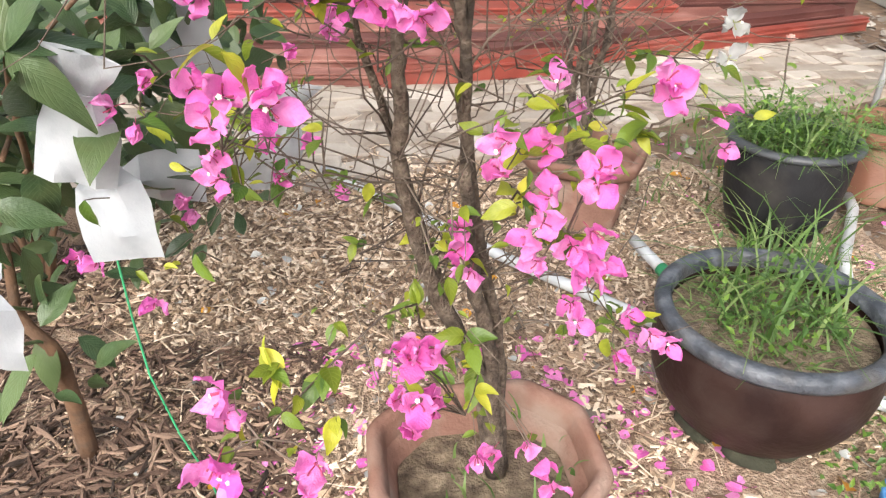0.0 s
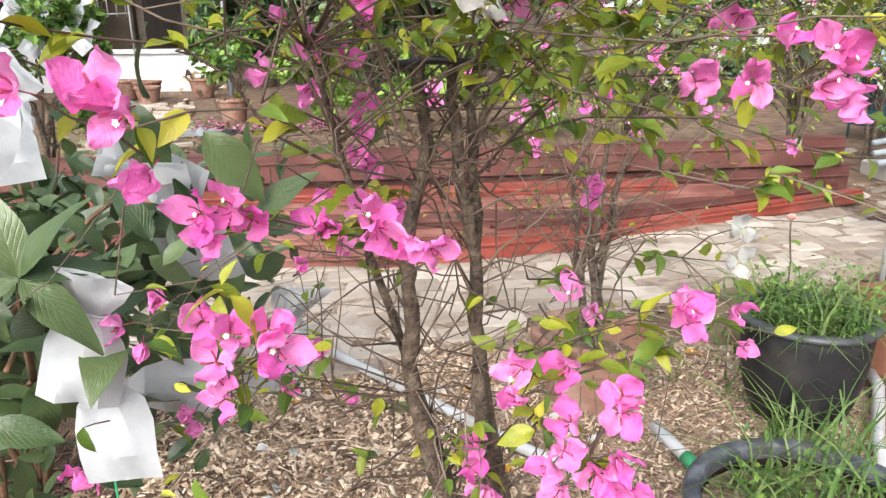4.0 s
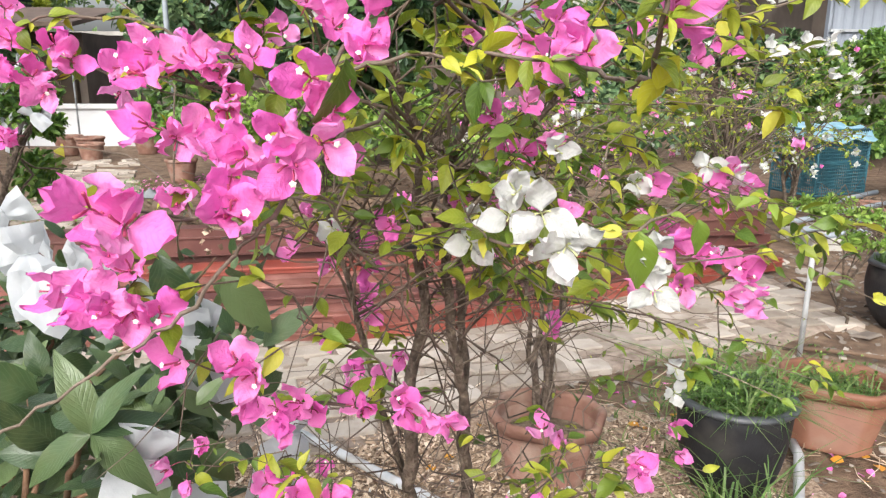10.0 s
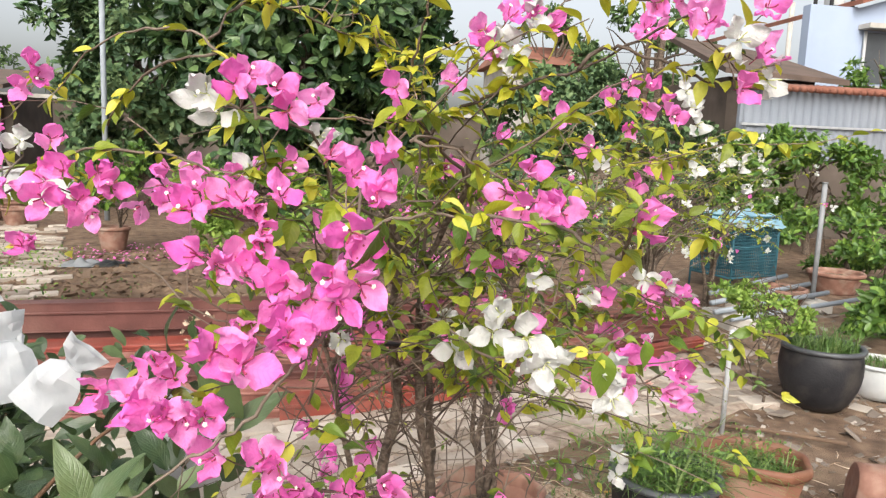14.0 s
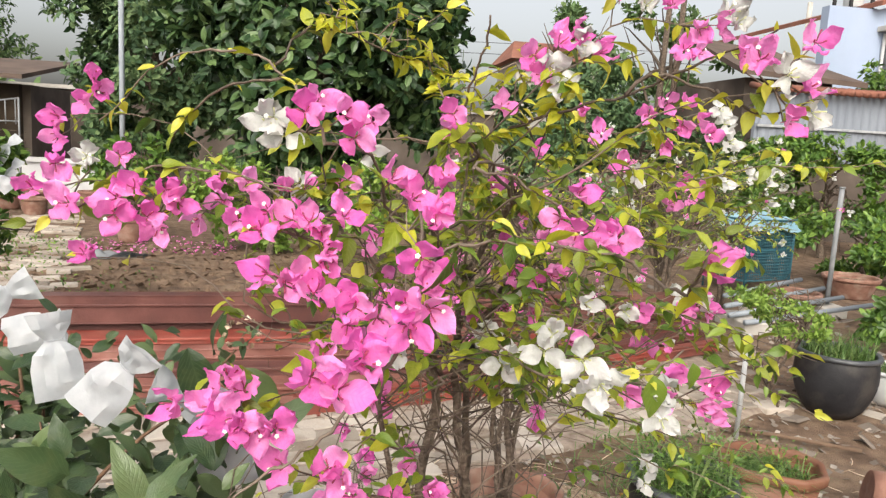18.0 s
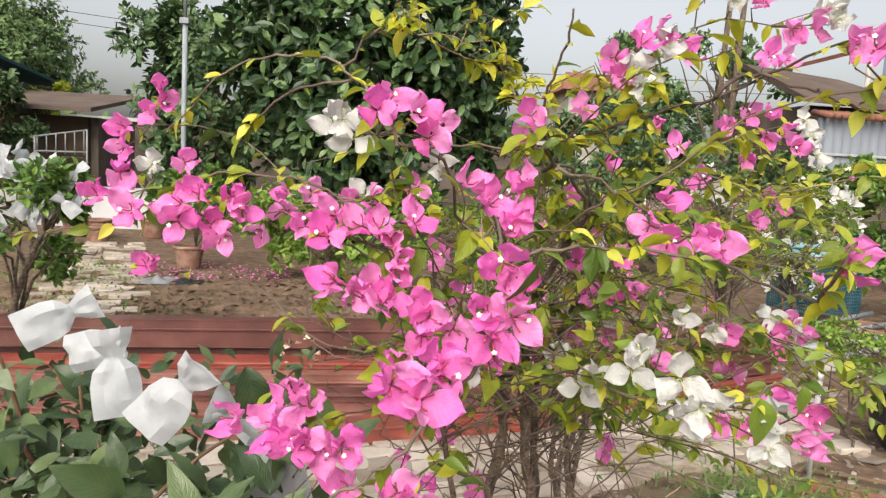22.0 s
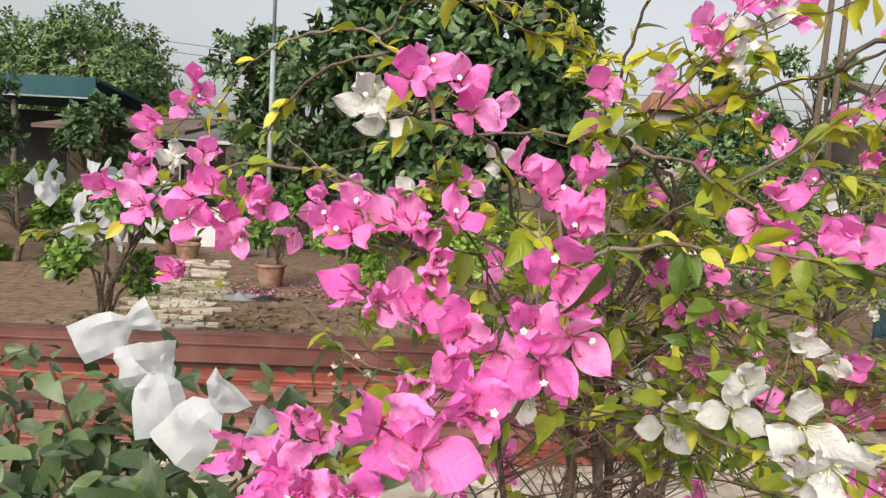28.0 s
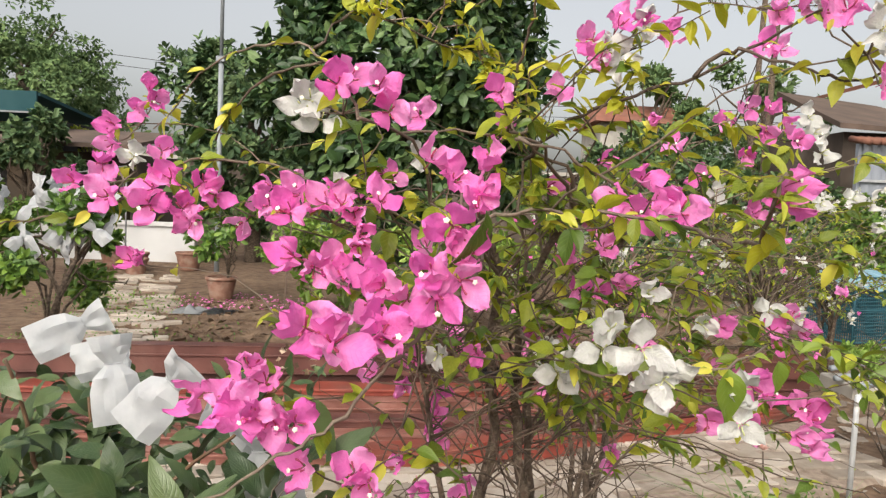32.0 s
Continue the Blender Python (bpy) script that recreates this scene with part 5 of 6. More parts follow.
# its lower side twig
shoot([V((-0.262, 0.53, 1.402)), V((-0.303, 0.56, 1.399)), V((-0.348, 0.6, 1.383)), V((-0.38, 0.63, 1.36)), V((-0.401, 0.65, 1.327))], 8)
# low level shoot
shoot([V((-0.22, 0.52, 1.256)), V((-0.246, 0.54, 1.269)), V((-0.282, 0.55, 1.288)), V((-0.323, 0.56, 1.301)), V((-0.368, 0.57, 1.301)), V((-0.407, 0.58, 1.302)), V((-0.438, 0.58, 1.288)), V((-0.465, 0.58, 1.266)), V((-0.498, 0.58, 1.244)), V((-0.538, 0.59, 1.233)), V((-0.591, 0.6, 1.227)), V((-0.627, 0.6, 1.219))], 26)
# leafy top shoot
shoot([V((-0.268, 0.53, 1.414)), V((-0.253, 0.55, 1.444)), V((-0.227, 0.57, 1.467)), V((-0.195, 0.6, 1.464)), V((-0.153, 0.62, 1.449)), V((-0.104, 0.63, 1.438))], 22)
# leafy inner shoot
shoot([V((-0.045, 0.62, 1.333)), V((-0.076, 0.6, 1.391)), V((-0.09, 0.62, 1.425)), V((-0.101, 0.63, 1.445))], 20)
# strong right limb
shoot([V((-0.036, 0.66, 1.319)), V((-0.016, 0.64, 1.342)), V((0.009, 0.62, 1.365)), V((0.047, 0.6, 1.382)), V((0.088, 0.58, 1.397)), V((0.133, 0.56, 1.411)), V((0.162, 0.54, 1.428)), V((0.191, 0.5, 1.448)), V((0.204, 0.46, 1.455)), V((0.211, 0.4, 1.469))], 22, 0.0025)
# outer right twig
shoot([V((0.208, 0.5, 1.416)), V((0.217, 0.47, 1.403)), V((0.231, 0.44, 1.391)), V((0.246, 0.42, 1.397)), V((0.273, 0.41, 1.409))], 12)
# dark upright twig
shoot([V((-0.063, 0.58, 1.346)), V((-0.066, 0.55, 1.37)), V((-0.065, 0.53, 1.397)), V((-0.063, 0.5, 1.421)), V((-0.057, 0.48, 1.445)), V((-0.058, 0.46, 1.471))], 7)
# level inner twig
shoot([V((-0.187, 0.6, 1.342)), V((-0.121, 0.6, 1.347)), V((-0.066, 0.6, 1.344)), V((-0.033, 0.6, 1.351)), V((0.009, 0.62, 1.365))], 18)
# near level shoot
shoot([V((-0.128, 0.36, 1.239)), V((-0.103, 0.345, 1.256)), V((-0.081, 0.335, 1.262)), V((-0.046, 0.33, 1.264)), V((-0.006, 0.32, 1.264)), V((0.029, 0.3, 1.262))], 16)
# slanting twig
shoot([V((-0.077, 0.4, 1.322)), V((-0.033, 0.42, 1.315)), V((0.004, 0.43, 1.293)), V((0.04, 0.44, 1.278)), V((0.074, 0.45, 1.264))], 8)
# shoot with the pale young leaves
shoot([V((0.041, 0.33, 1.257)), V((0.044, 0.25, 1.249)), V((0.038, 0.19, 1.249)), V((0.03, 0.16, 1.274)), V((0.033, 0.155, 1.289))], 4)
# near low branch
shoot([V((-0.122, 0.36, 1.204)), V((-0.139, 0.31, 1.186)), V((-0.16, 0.29, 1.162)), V((-0.178, 0.285, 1.147)), V((-0.201, 0.28, 1.116)), V((-0.222, 0.27, 1.104)), V((-0.244, 0.265, 1.09)), V((-0.277, 0.26, 1.069)), V((-0.309, 0.255, 1.049)), V((-0.344, 0.25, 1.029))], 5)
# white spray twig
shoot([V((-0.034, 0.6, 1.12)), V((-0.015, 0.5, 1.121)), V((0.006, 0.4, 1.122)), V((0.042, 0.34, 1.144)), V((0.084, 0.33, 1.149)), V((0.129, 0.36, 1.162))], 18)
# short leafy side twigs of the top shoots, against the dark tree
for k in range(15):
    q = k / 14
    a = V((-0.227, 0.57, 1.467)).lerp(V((-0.104, 0.63, 1.438)), q * 1.7) if q < 0.6 else V((-0.095, 0.62, 1.43)).lerp(V((-0.05, 0.62, 1.345)), (q - 0.6) * 2.5)
    c = a + V((rnd(-0.05, 0.10), rnd(-0.06, 0.06), rnd(-0.05, 0.05)))
    twig = bend(a, c, 0.01, 6, 0.03)
    bush.stem(twig, 0.0011, 0.0005, "twig", sides=4)
    bush.foliage(twig, 8, 0.52, 0.08, 0.2)
# from the stems to the feet of the long shoots
for a, c in ((V((-0.05, 0.74, 1.18)), V((-0.213, 0.44, 1.338))), (V((-0.05, 0.74, 1.18)), V((-0.22, 0.52, 1.256))), (V((-0.01, 0.77, 1.15)), V((-0.036, 0.66, 1.319))), (V((0.04, 0.70, 1.26)), V((-0.063, 0.58, 1.346))),
             (V((-0.10, 0.66, 1.28)), V((-0.128, 0.36, 1.239))), (V((-0.05, 0.74, 1.16)), V((-0.122, 0.36, 1.204))), (V((-0.01, 0.77, 1.05)), V((-0.034, 0.60, 1.12))), (V((0.04, 0.70, 1.26)), V((-0.077, 0.40, 1.322))), (V((0.128, 0.56, 1.41)), V((0.208, 0.5, 1.416)))):
    bush.stem(bend(a, c, 0.02, 8, 0.03), 0.0026, 0.0016, "branch", sides=6)
# leafy shoots in the body of the crown
for k in range(56):
    a = joint(rnd(1.10, 1.30))
    c = a + V((rnd(-0.20, 0.42), rnd(-0.32, 0.30), rnd(-0.06, 0.20)))
    if c.z > 1.44 or (c.x ** 2 + (c.y + 0.05) ** 2) < 0.38 ** 2 or (c.x < -0.1 and c.z > 1.34):
        continue
    twig = bend(a, c, 0.03, 8, 0.10)
    bush.stem(twig, 0.0014, 0.0005, "twig", sides=5)
    bush.foliage(twig, 25, 0.70, 0.35, 0.3)
# leafy shoots on the open side towards the paving
for k in range(44):
    a = joint(rnd(0.85, 1.15))
    c = V((rnd(0.04, 0.44), rnd(0.45, 0.95), rnd(0.86, 1.26)))
    twig = bend(a, c, 0.05, 8, 0.12)
    bush.stem(twig, 0.0014, 0.0005, "twig", sides=5)
    bush.foliage(twig, 18, 0.66, 0.5, 0.35)
# bare thorny twigs round the stems
for k in range(95):
    a = joint(rnd(0.45, 1.2))
    c = a + V((rnd(-0.32, 0.36), rnd(-0.22, 0.25), rnd(-0.16, 0.18)))
    twig = bend(a, c, rnd(-0.02, 0.05), 9, 0.16)
    bush.stem(twig, 0.0014, 0.0005, "twig", sides=4)
    if k % 3 == 0:
        bush.foliage(twig, 4, 0.65, 0.5)
# pale young leaves at the tip of the near shoot, and the low twigs' leaves
for c, n, s in ((V((0.033, 0.155, 1.280)), 7, 0.62), (V((0.037, 0.19, 1.250)), 4, 0.52), (V((-0.165, 0.45, 0.90)), 4, 0.85), (V((-0.147, 0.42, 0.64)), 8, 0.75), (V((-0.10, 0.41, 0.60)), 5, 0.75)):
    for k in range(n):
        bush.leaf(c + randvec() * 0.006, (randvec() + V((0, -0.1, 0.15))).normalized(), s * rnd(0.75, 1.1), 0.0 if s < 0.7 else 0.15)
bush.flower(V((0.036, 0.172, 1.280)), V((0.5, -0.6, 0.1)), True, 0.8)
# large dark leaves that hang among the white flowers
for p, w, s in (((0.083, 0.322, 1.150), (0.1, -0.1, -1), 0.95), ((0.140, 0.36, 1.150), (0.12, -0.1, -1), 0.8), ((-0.108, 0.30, 1.262), (-0.1, 0.05, -1), 1.1)):
    bush.leaf(V(p), w, s, 1.0, up=(0.3, -1, 0.2) if p[0] > 0 else (1.0, -0.35, 0.1))
# bare low twig that carries the outer leaves
shoot([V((0.094, 0.64, 0.735)), V((0.118, 0.62, 0.753)), V((0.146, 0.61, 0.767)), V((0.175, 0.605, 0.779)), V((0.193, 0.6, 0.793)), V((0.217, 0.6, 0.818))], 5)
# single large leaves on the low branches
for p, w, s, g in (((-0.256, 0.52, 0.875), (1, -0.2, 0.2), 0.85, 0), ((-0.197, 0.5, 0.885), (1, -0.2, -0.4), 1.05, 0), ((-0.371, 0.6, 0.704), (0.05, -0.1, -1), 0.9, 1),
               ((-0.303, 0.66, 0.718), (0.8, -0.2, -0.3), 0.55, 0), ((-0.317, 0.64, 0.773), (1, -0.2, -0.05), 0.8, 1), ((-0.347, 0.62, 0.608), (0.7, -0.3, -0.5), 0.85, 0),
               ((-0.315, 0.62, 0.615), (0.9, -0.3, 0.1), 0.75, 0), ((-0.286, 0.64, 0.618), (0.4, -0.3, -0.8), 1.1, 1), ((-0.257, 0.66, 0.744), (0.6, -0.2, -0.6), 0.7, 1),
               ((-0.279, 0.6, 0.824), (0.5, -0.3, 0.7), 0.6, 0), ((0.052, 0.56, 0.83), (0.9, -0.2, 0.2), 0.5, 0), ((0.069, 0.56, 0.831), (0.9, -0.2, -0.2), 0.5, 0),
               ((0.146, 0.58, 0.83), (0.3, -0.3, -0.9), 0.55, 1), ((0.152, 0.58, 0.806), (0.9, -0.2, 0.2), 0.5, 0), ((0.112, 0.56, 0.787), (0.9, -0.2, 0.1), 0.7, 0),
               ((0.14, 0.56, 0.79), (1, -0.2, -0.2), 0.75, 1), ((0.059, 0.55, 0.78), (0.9, -0.2, 0.3), 0.7, 0), ((0.065, 0.55, 0.766), (0, -0.3, -1), 0.8, 1),
               ((0.057, 0.55, 0.729), (-1, -0.2, -0.1), 0.7, 0), ((0.059, 0.55, 0.743), (0.2, -0.3, 1), 0.5, 0), ((0.15, 0.6, 0.807), (1, -0.2, -0.1), 0.9, 0),
               ((0.18, 0.6, 0.793), (-0.9, -0.2, -0.4), 0.9, 1), ((0.123, 0.58, 0.787), (-0.9, -0.2, 0.1), 0.8, 0), ((0.069, 0.58, 0.768), (-0.9, -0.2, -0.1), 0.8, 0),
               ((0.064, 0.6, 0.809), (0.9, -0.2, 0.1), 0.6, 0)):
    bush.leaf(V(p), w, s, g)
    part("twig", Build().tube([V(p) + V((rnd(-0.01, 0.01), 0.05, rnd(-0.04, 0))), V(p) + V((0, 0.02, -0.008)), V(p)], [0.0011, 0.0009, 0.0006], 4, cap=False), TWIG, bush.ob)
bush.finish()


# ---- the thin bush behind, in the second planter ----
thin = Bush("bougainvillea", "thin half-bare bougainvillea with few pink bracts by the paving", most=150)
base = V((0.38, 1.95, 0.17))
tops = []
for k in range(5):
    top = V((0.36 + rnd(-0.06, 0.16), 2.0 + rnd(-0.08, 0.08), rnd(0.62, 0.85)))
    pts = bend(base + randvec() * 0.02, top, 0.0, 9, 0.05)
    thin.stem(pts, 0.012, 0.006, mat=BARK)
    tops.append(pts)
for k in range(84):
    s = tops[k % 5]
    a = s[int(rnd(4, 9.9))]
    c = a + V((rnd(-0.55, 0.65), rnd(-0.35, 0.35), rnd(-0.18, 0.55)))
    twig = bend(a, c, rnd(-0.02, 0.08), 7, 0.14)
    thin.stem(twig, 0.0021, 0.0007, "twig", sides=4)
    thin.foliage(twig, 7 if c.z > 0.8 else 2, 0.62, 0.45, 0.4)
    if c.z > 0.75 and k % 2 == 0:
        thin.cluster(c, 2, 0.03, 0.12)
thin.finish()

# ---- pink and white bushes further back ----
for lab, cx, cy, w, hi, n, white, seed in (("bougainvillea with many white bracts behind the paving", 2.3, 4.9, 0.95, 1.50, 100, 0.85, 1), ("pink bougainvillea behind the beams", 1.15, 4.75, 0.75, 1.25, 80, 0.15, 2),
                                          ("low pink bougainvillea in the soil bed", 3.2, 5.6, 0.8, 1.25, 45, 0.9, 3)):
    far_bush = Bush("bougainvillea", lab, most=60)
    root = V((cx, cy, 0.0))
    for k in range(n):
        a = root + V((rnd(-0.05, 0.05), rnd(-0.05, 0.05), rnd(0.25, 0.6) * hi))
        c = V((cx + rnd(-w, w), cy + rnd(-0.5, 0.5), rnd(0.35, 1.0) * hi))
        twig = bend(a, c, 0.12, 6, 0.15)
        far_bush.stem(twig, 0.006, 0.0018, "branch", sides=4)
        far_bush.foliage(twig, 28, 0.95, 0.4, 0.3)
        if k % 2 == 0:
            far_bush.cluster(c, 2, 0.04, white, size=1.15)
    for k in range(4):
        far_bush.stem(bend(root + V((rnd(-0.04, 0.04), rnd(-0.04, 0.04), -0.02)), root + V((rnd(-0.1, 0.1), rnd(-0.1, 0.1), hi * 0.6)), 0, 7, 0.05), 0.02, 0.009, mat=BARK)
    far_bush.finish()

# ---- the guava tree with bagged fruit ----
guava = thing("guava_tree", "young guava tree with dark veined leaves and bagged fruit", "tree")
BOUGHS = [[V((-0.68, 0.93, -0.02)), V((-0.677, 0.93, 0.10)), V((-0.665, 0.92, 0.206)), V((-0.665, 0.90, 0.275)), V((-0.70, 0.90, 0.35)), V((-0.69, 0.92, 0.50)), V((-0.66, 0.92, 0.66)), V((-0.66, 0.95, 0.78))],
         [V((-0.69, 0.92, 0.48)), V((-0.76, 0.95, 0.58)), V((-0.88, 1.05, 0.66)), V((-0.96, 1.18, 0.76))],
         [V((-0.68, 0.92, 0.54)), V((-0.58, 0.86, 0.62)), V((-0.48, 0.82, 0.68)), V((-0.42, 0.82, 0.76))],
         [V((-0.66, 0.92, 0.60)), V((-0.68, 1.02, 0.63)), V((-0.72, 1.12, 0.67)), V((-0.78, 1.22, 0.74))],
         [V((-0.66, 0.92, 0.66)), V((-0.56, 0.95, 0.78)), V((-0.46, 0.98, 0.86)), V((-0.37, 1.01, 0.96))]]
for k, pts in enumerate(BOUGHS):
    fine = [pts[i].lerp(pts[i + 1], q) + randvec() * 0.004 for i in range(len(pts) - 1) for q in (0, 0.5)] + [pts[-1]]
    r0 = 0.019 if k == 0 else 0.0045
    part("trunk" if k == 0 else "limb", Build().tube(fine, [r0 + (0.002 - r0) * i / (len(fine) - 1) for i in range(len(fine))], 9), BROWNBARK, guava)
GUAVA_SHAPES = [leaf_shape(l, w, f, c, n=8, twist=t) for l, w, f, c, t in ((0.098, 0.047, 0.30, 0.25, 0.2), (0.110, 0.050, 0.20, 0.4, -0.3), (0.088, 0.041, 0.38, 0.15, 0.1), (0.115, 0.047, 0.25, 0.5, 0.4))]
GUAVA_ME = [Build().add(s[0], s[1], 0, s[2]).mesh("leaf", [GUAVA]) for s in GUAVA_SHAPES]
for k in range(250):
    pts = BOUGHS[k % 5]
    q = rnd(0.45 if k % 5 == 0 else 0.3, 1.0) * (len(pts) - 1)
    i = min(len(pts) - 2, int(q))
    p = pts[i].lerp(pts[i + 1], q - i) + randvec() * rnd(0.02, 0.13)
    if p.y > 0.92:
        p.z = min(p.z, rnd(0.66, 0.84))
    o = new("leaf", GUAVA_ME[k % 4])
    o.parent, o.matrix_basis = guava, aim(p, (randvec() + V((0, -0.25, 0.05))).normalized(), V((0, -0.4, 1)) + randvec() * 0.5, rnd(0.6, 1.0), rnd(-0.5, 0.5))
for p, w, s in (((-0.60, 0.86, 0.80), (-0.5, -0.5, 0.5), 1.2), ((-0.52, 0.74, 0.78), (-0.3, -0.6, 0.75), 1.1), ((-0.44, 0.95, 0.98), (0.3, -0.1, -1), 1.3), ((-0.36, 1.0, 0.93), (0.6, 0, -0.8), 1.3)):
    o = new("leaf", GUAVA_ME[0])
    o.parent, o.matrix_basis = guava, aim(V(p), w, (0, -1, 0.6), s)
# a whorl of large leaves round a budding tip
for w, up, size in (((-0.1, 0.0, 0.8), (0.7, -0.7, 0), 0.86), ((0.35, 0.0, 0.7), (-0.5, -0.8, 0.2), 0.8), ((0.75, -0.25, -0.5), (0.3, -0.7, 0.7), 0.86), ((-0.85, -0.3, -0.3), (0, -0.5, 0.8), 0.8),
                    ((0.8, 0.4, 0.2), (0.2, -0.6, 0.8), 0.8), ((0.2, 0.4, -0.8), (0.4, -0.9, 0), 0.7), ((-0.6, 0.4, 0.3), (0.2, -0.4, 0.7), 0.75)):
    o = new("leaf", GUAVA_ME[3])
    o.parent, o.matrix_basis = guava, aim(V((-0.442, 0.66, 0.836)), w, up, size)
part("limb", Build().tube(bend(V((-0.58, 0.86, 0.62)), V((-0.442, 0.66, 0.834)), 0.02, 6, 0.02), [0.005, 0.005, 0.0045, 0.004, 0.004, 0.0035, 0.003], 7), BROWNBARK, guava)
b = Build()
for k in range(16):
    c = V((-0.36, 1.02, 0.985)) + randvec() * 0.03
    b.add([c + randvec() * 0.007 for _ in range(6)], [(0, 1, 2), (0, 2, 3), (0, 3, 4), (1, 2, 5), (2, 3, 5)])
part("dry_blossom", b, CHIP, guava, "dry brown blossom")


def bag_mesh(seed):
    """A cloth pouch: straight-edged panels with crisp folds, gathered at the neck, the open hem fanned out above it."""
    b = Build()
    pick = random.Random(seed * 7 + 3)
    lean, skew = pick.uniform(-0.35, 0.35), pick.uniform(-0.4, 0.4)
    rows = ((0.062, 0.046), (0.030, 0.036), (0.0, 0.017), (-0.026, 0.043), (-0.055, 0.050), (-0.092, 0.050), (-0.128, 0.050))
    fine = 4
    for side in (1, -1):
        coarse = []
        for j, (z, w) in enumerate(rows):
            row = []
            for i in range(5):
                s = i / 2 - 1
                full = (0.014 if j in (3, 4) else 0.008 if j == 5 else 0.003) * (1 - s * s) + 0.001
                fold = pick.uniform(-0.010, 0.010) if j not in (2,) else pick.uniform(-0.003, 0.003)
                row.append(V((s * w + lean * z * 0.5 + (0.010 * skew if j == 0 else 0), side * full + fold + (0.10 * skew * z if z < 0 else -0.4 * z), z + skew * s * 0.02 * (1 if j in (0, 6) else 0.4))))
            coarse.append(row)
        if side == -1:
            for j in range(len(rows)):
                for i in (0, 4):
                    coarse[j][i] = front[j][i].copy()
        front = coarse
        nv, nu = (len(rows) - 1) * fine, 4 * fine
        v = []
        for j in range(nv + 1):
            jj = min(len(rows) - 2, j // fine)
            for i in range(nu + 1):
                ii = min(3, i // fine)
                p = coarse[jj][ii].lerp(coarse[jj][ii + 1], i / fine - ii).lerp(coarse[jj + 1][ii].lerp(coarse[jj + 1][ii + 1], i / fine - ii), j / fine - jj)
                p.y += 0.0009 * noise.noise((p.x * 70, p.z * 70, seed + side))
                v.append(p)
        w = nu + 1
        b.add(v, [(j * w + i, j * w + i + 1, (j + 1) * w + i + 1, (j + 1) * w + i) for j in range(nv) for i in range(nu)])
    me = b.mesh("fruit_bag", [CLOTH], True)
    me.set_sharp_from_angle(angle=radians(26))
    return me


BAGS = [bag_mesh(k) for k in range(6)]
# Each row: the tied neck, the way the bag leans, its turn and its size.
BAG_AT = [(-0.398, 0.7, 0.781, 22, 14, 0.86), (-0.417, 0.74, 0.68, -10, -14, 0.95), (-0.431, 0.82, 0.628, -84, 8, 0.76), (-0.270, 1.03, 0.635, 12, 20, 1.0), (-0.475, 0.56, 0.63, 20, 0, 0.75)]
BAG_FAR = [(-0.948, 1.5, 0.942, 62, 10, 0.95), (-0.767, 1.25, 0.928, 78, -8, 0.82), (-0.702, 1.09, 0.949, -8, 12, 0.85), (-0.490, 0.78, 1.000, 42, -10, 0.74), (-0.47, 1.01, 0.882, -62, 8, 0.8), (-0.405, 0.98, 0.838, -5, 0, 1.0)]


def fruit_bag(k, group, label, m):
    ob = thing("fruit_bag", label, "bag", group, m)
    part("cloth", BAGS[k % 6], CLOTH, ob)
    part("tie", Build().tube([(0.019 * math.cos(a), 0.008 * math.sin(a), 0.001) for a in [2 * math.pi * q / 12 for q in range(13)]], 0.0013, 5), CLOTH, ob, "thin white tie")


for k, (x, y, z, lean, turn, s) in enumerate(BAG_AT + BAG_FAR):
    fruit_bag(k, "bags on the guava tree", "white nonwoven bag tied round a guava fruit", pose(x, y, z, rnd(-10, 10), lean, turn + rnd(-10, 10)) @ Matrix.Scale(s, 4))

# second guava, further left and lower
guava2 = thing("guava_tree", "leafy guava tree beside the steel beams", "tree")
limbs2 = []
for k in range(7):
    pts = bend(V((-1.0, 1.45, -0.02)), V((-1.0 + rnd(-0.6, 0.45), 1.5 + rnd(-0.35, 0.4), rnd(0.6, 0.95))), 0.08, 8, 0.1)
    part("limb", Build().tube(pts, [0.009 - 0.0007 * i for i in range(9)], 7), BROWNBARK, guava2)
    limbs2.append(pts)
for k in range(280):
    pts = limbs2[k % 7]
    p = pts[int(rnd(3, 8.9))] + randvec() * rnd(0.02, 0.15)
    p.z = min(p.z, rnd(0.62, 0.88))
    o = new("leaf", GUAVA_ME[k % 4])
    o.parent, o.matrix_basis = guava2, aim(p, (randvec() + V((0, -0.2, 0.0))).normalized(), V((0, -0.3, 1)) + randvec() * 0.6, rnd(0.6, 1.0), rnd(-0.5, 0.5))

fr = []
for k in range(900):
    p = V((-1.02 + rnd(-0.6, 0.62), 1.45 + rnd(-0.45, 0.4), rnd(0.3, 0.80)))
    fr.append(aim(p, (randvec() + V((0, -0.2, 0.0))).normalized(), V((0, -0.3, 1)) + randvec() * 0.6, rnd(0.5, 0.9), rnd(-0.5, 0.5)))
tagged(part("leaves", scatter(GUAVA_SHAPES[2], fr), GUAVA, guava2), kind="stuff")
b = Build().tube([V((-0.462, 0.80, 0.585)), V((-0.460, 0.80, 0.53)), V((-0.452, 0.785, 0.42)), V((-0.440, 0.77, 0.33)), V((-0.415, 0.765, 0.22)), V((-0.38, 0.76, 0.12)), V((-0.37, 0.77, 0.0))], 0.0017, 6)
solid("green_string", b, GREENPVC, "green plastic string hanging from the guava tree", "string")
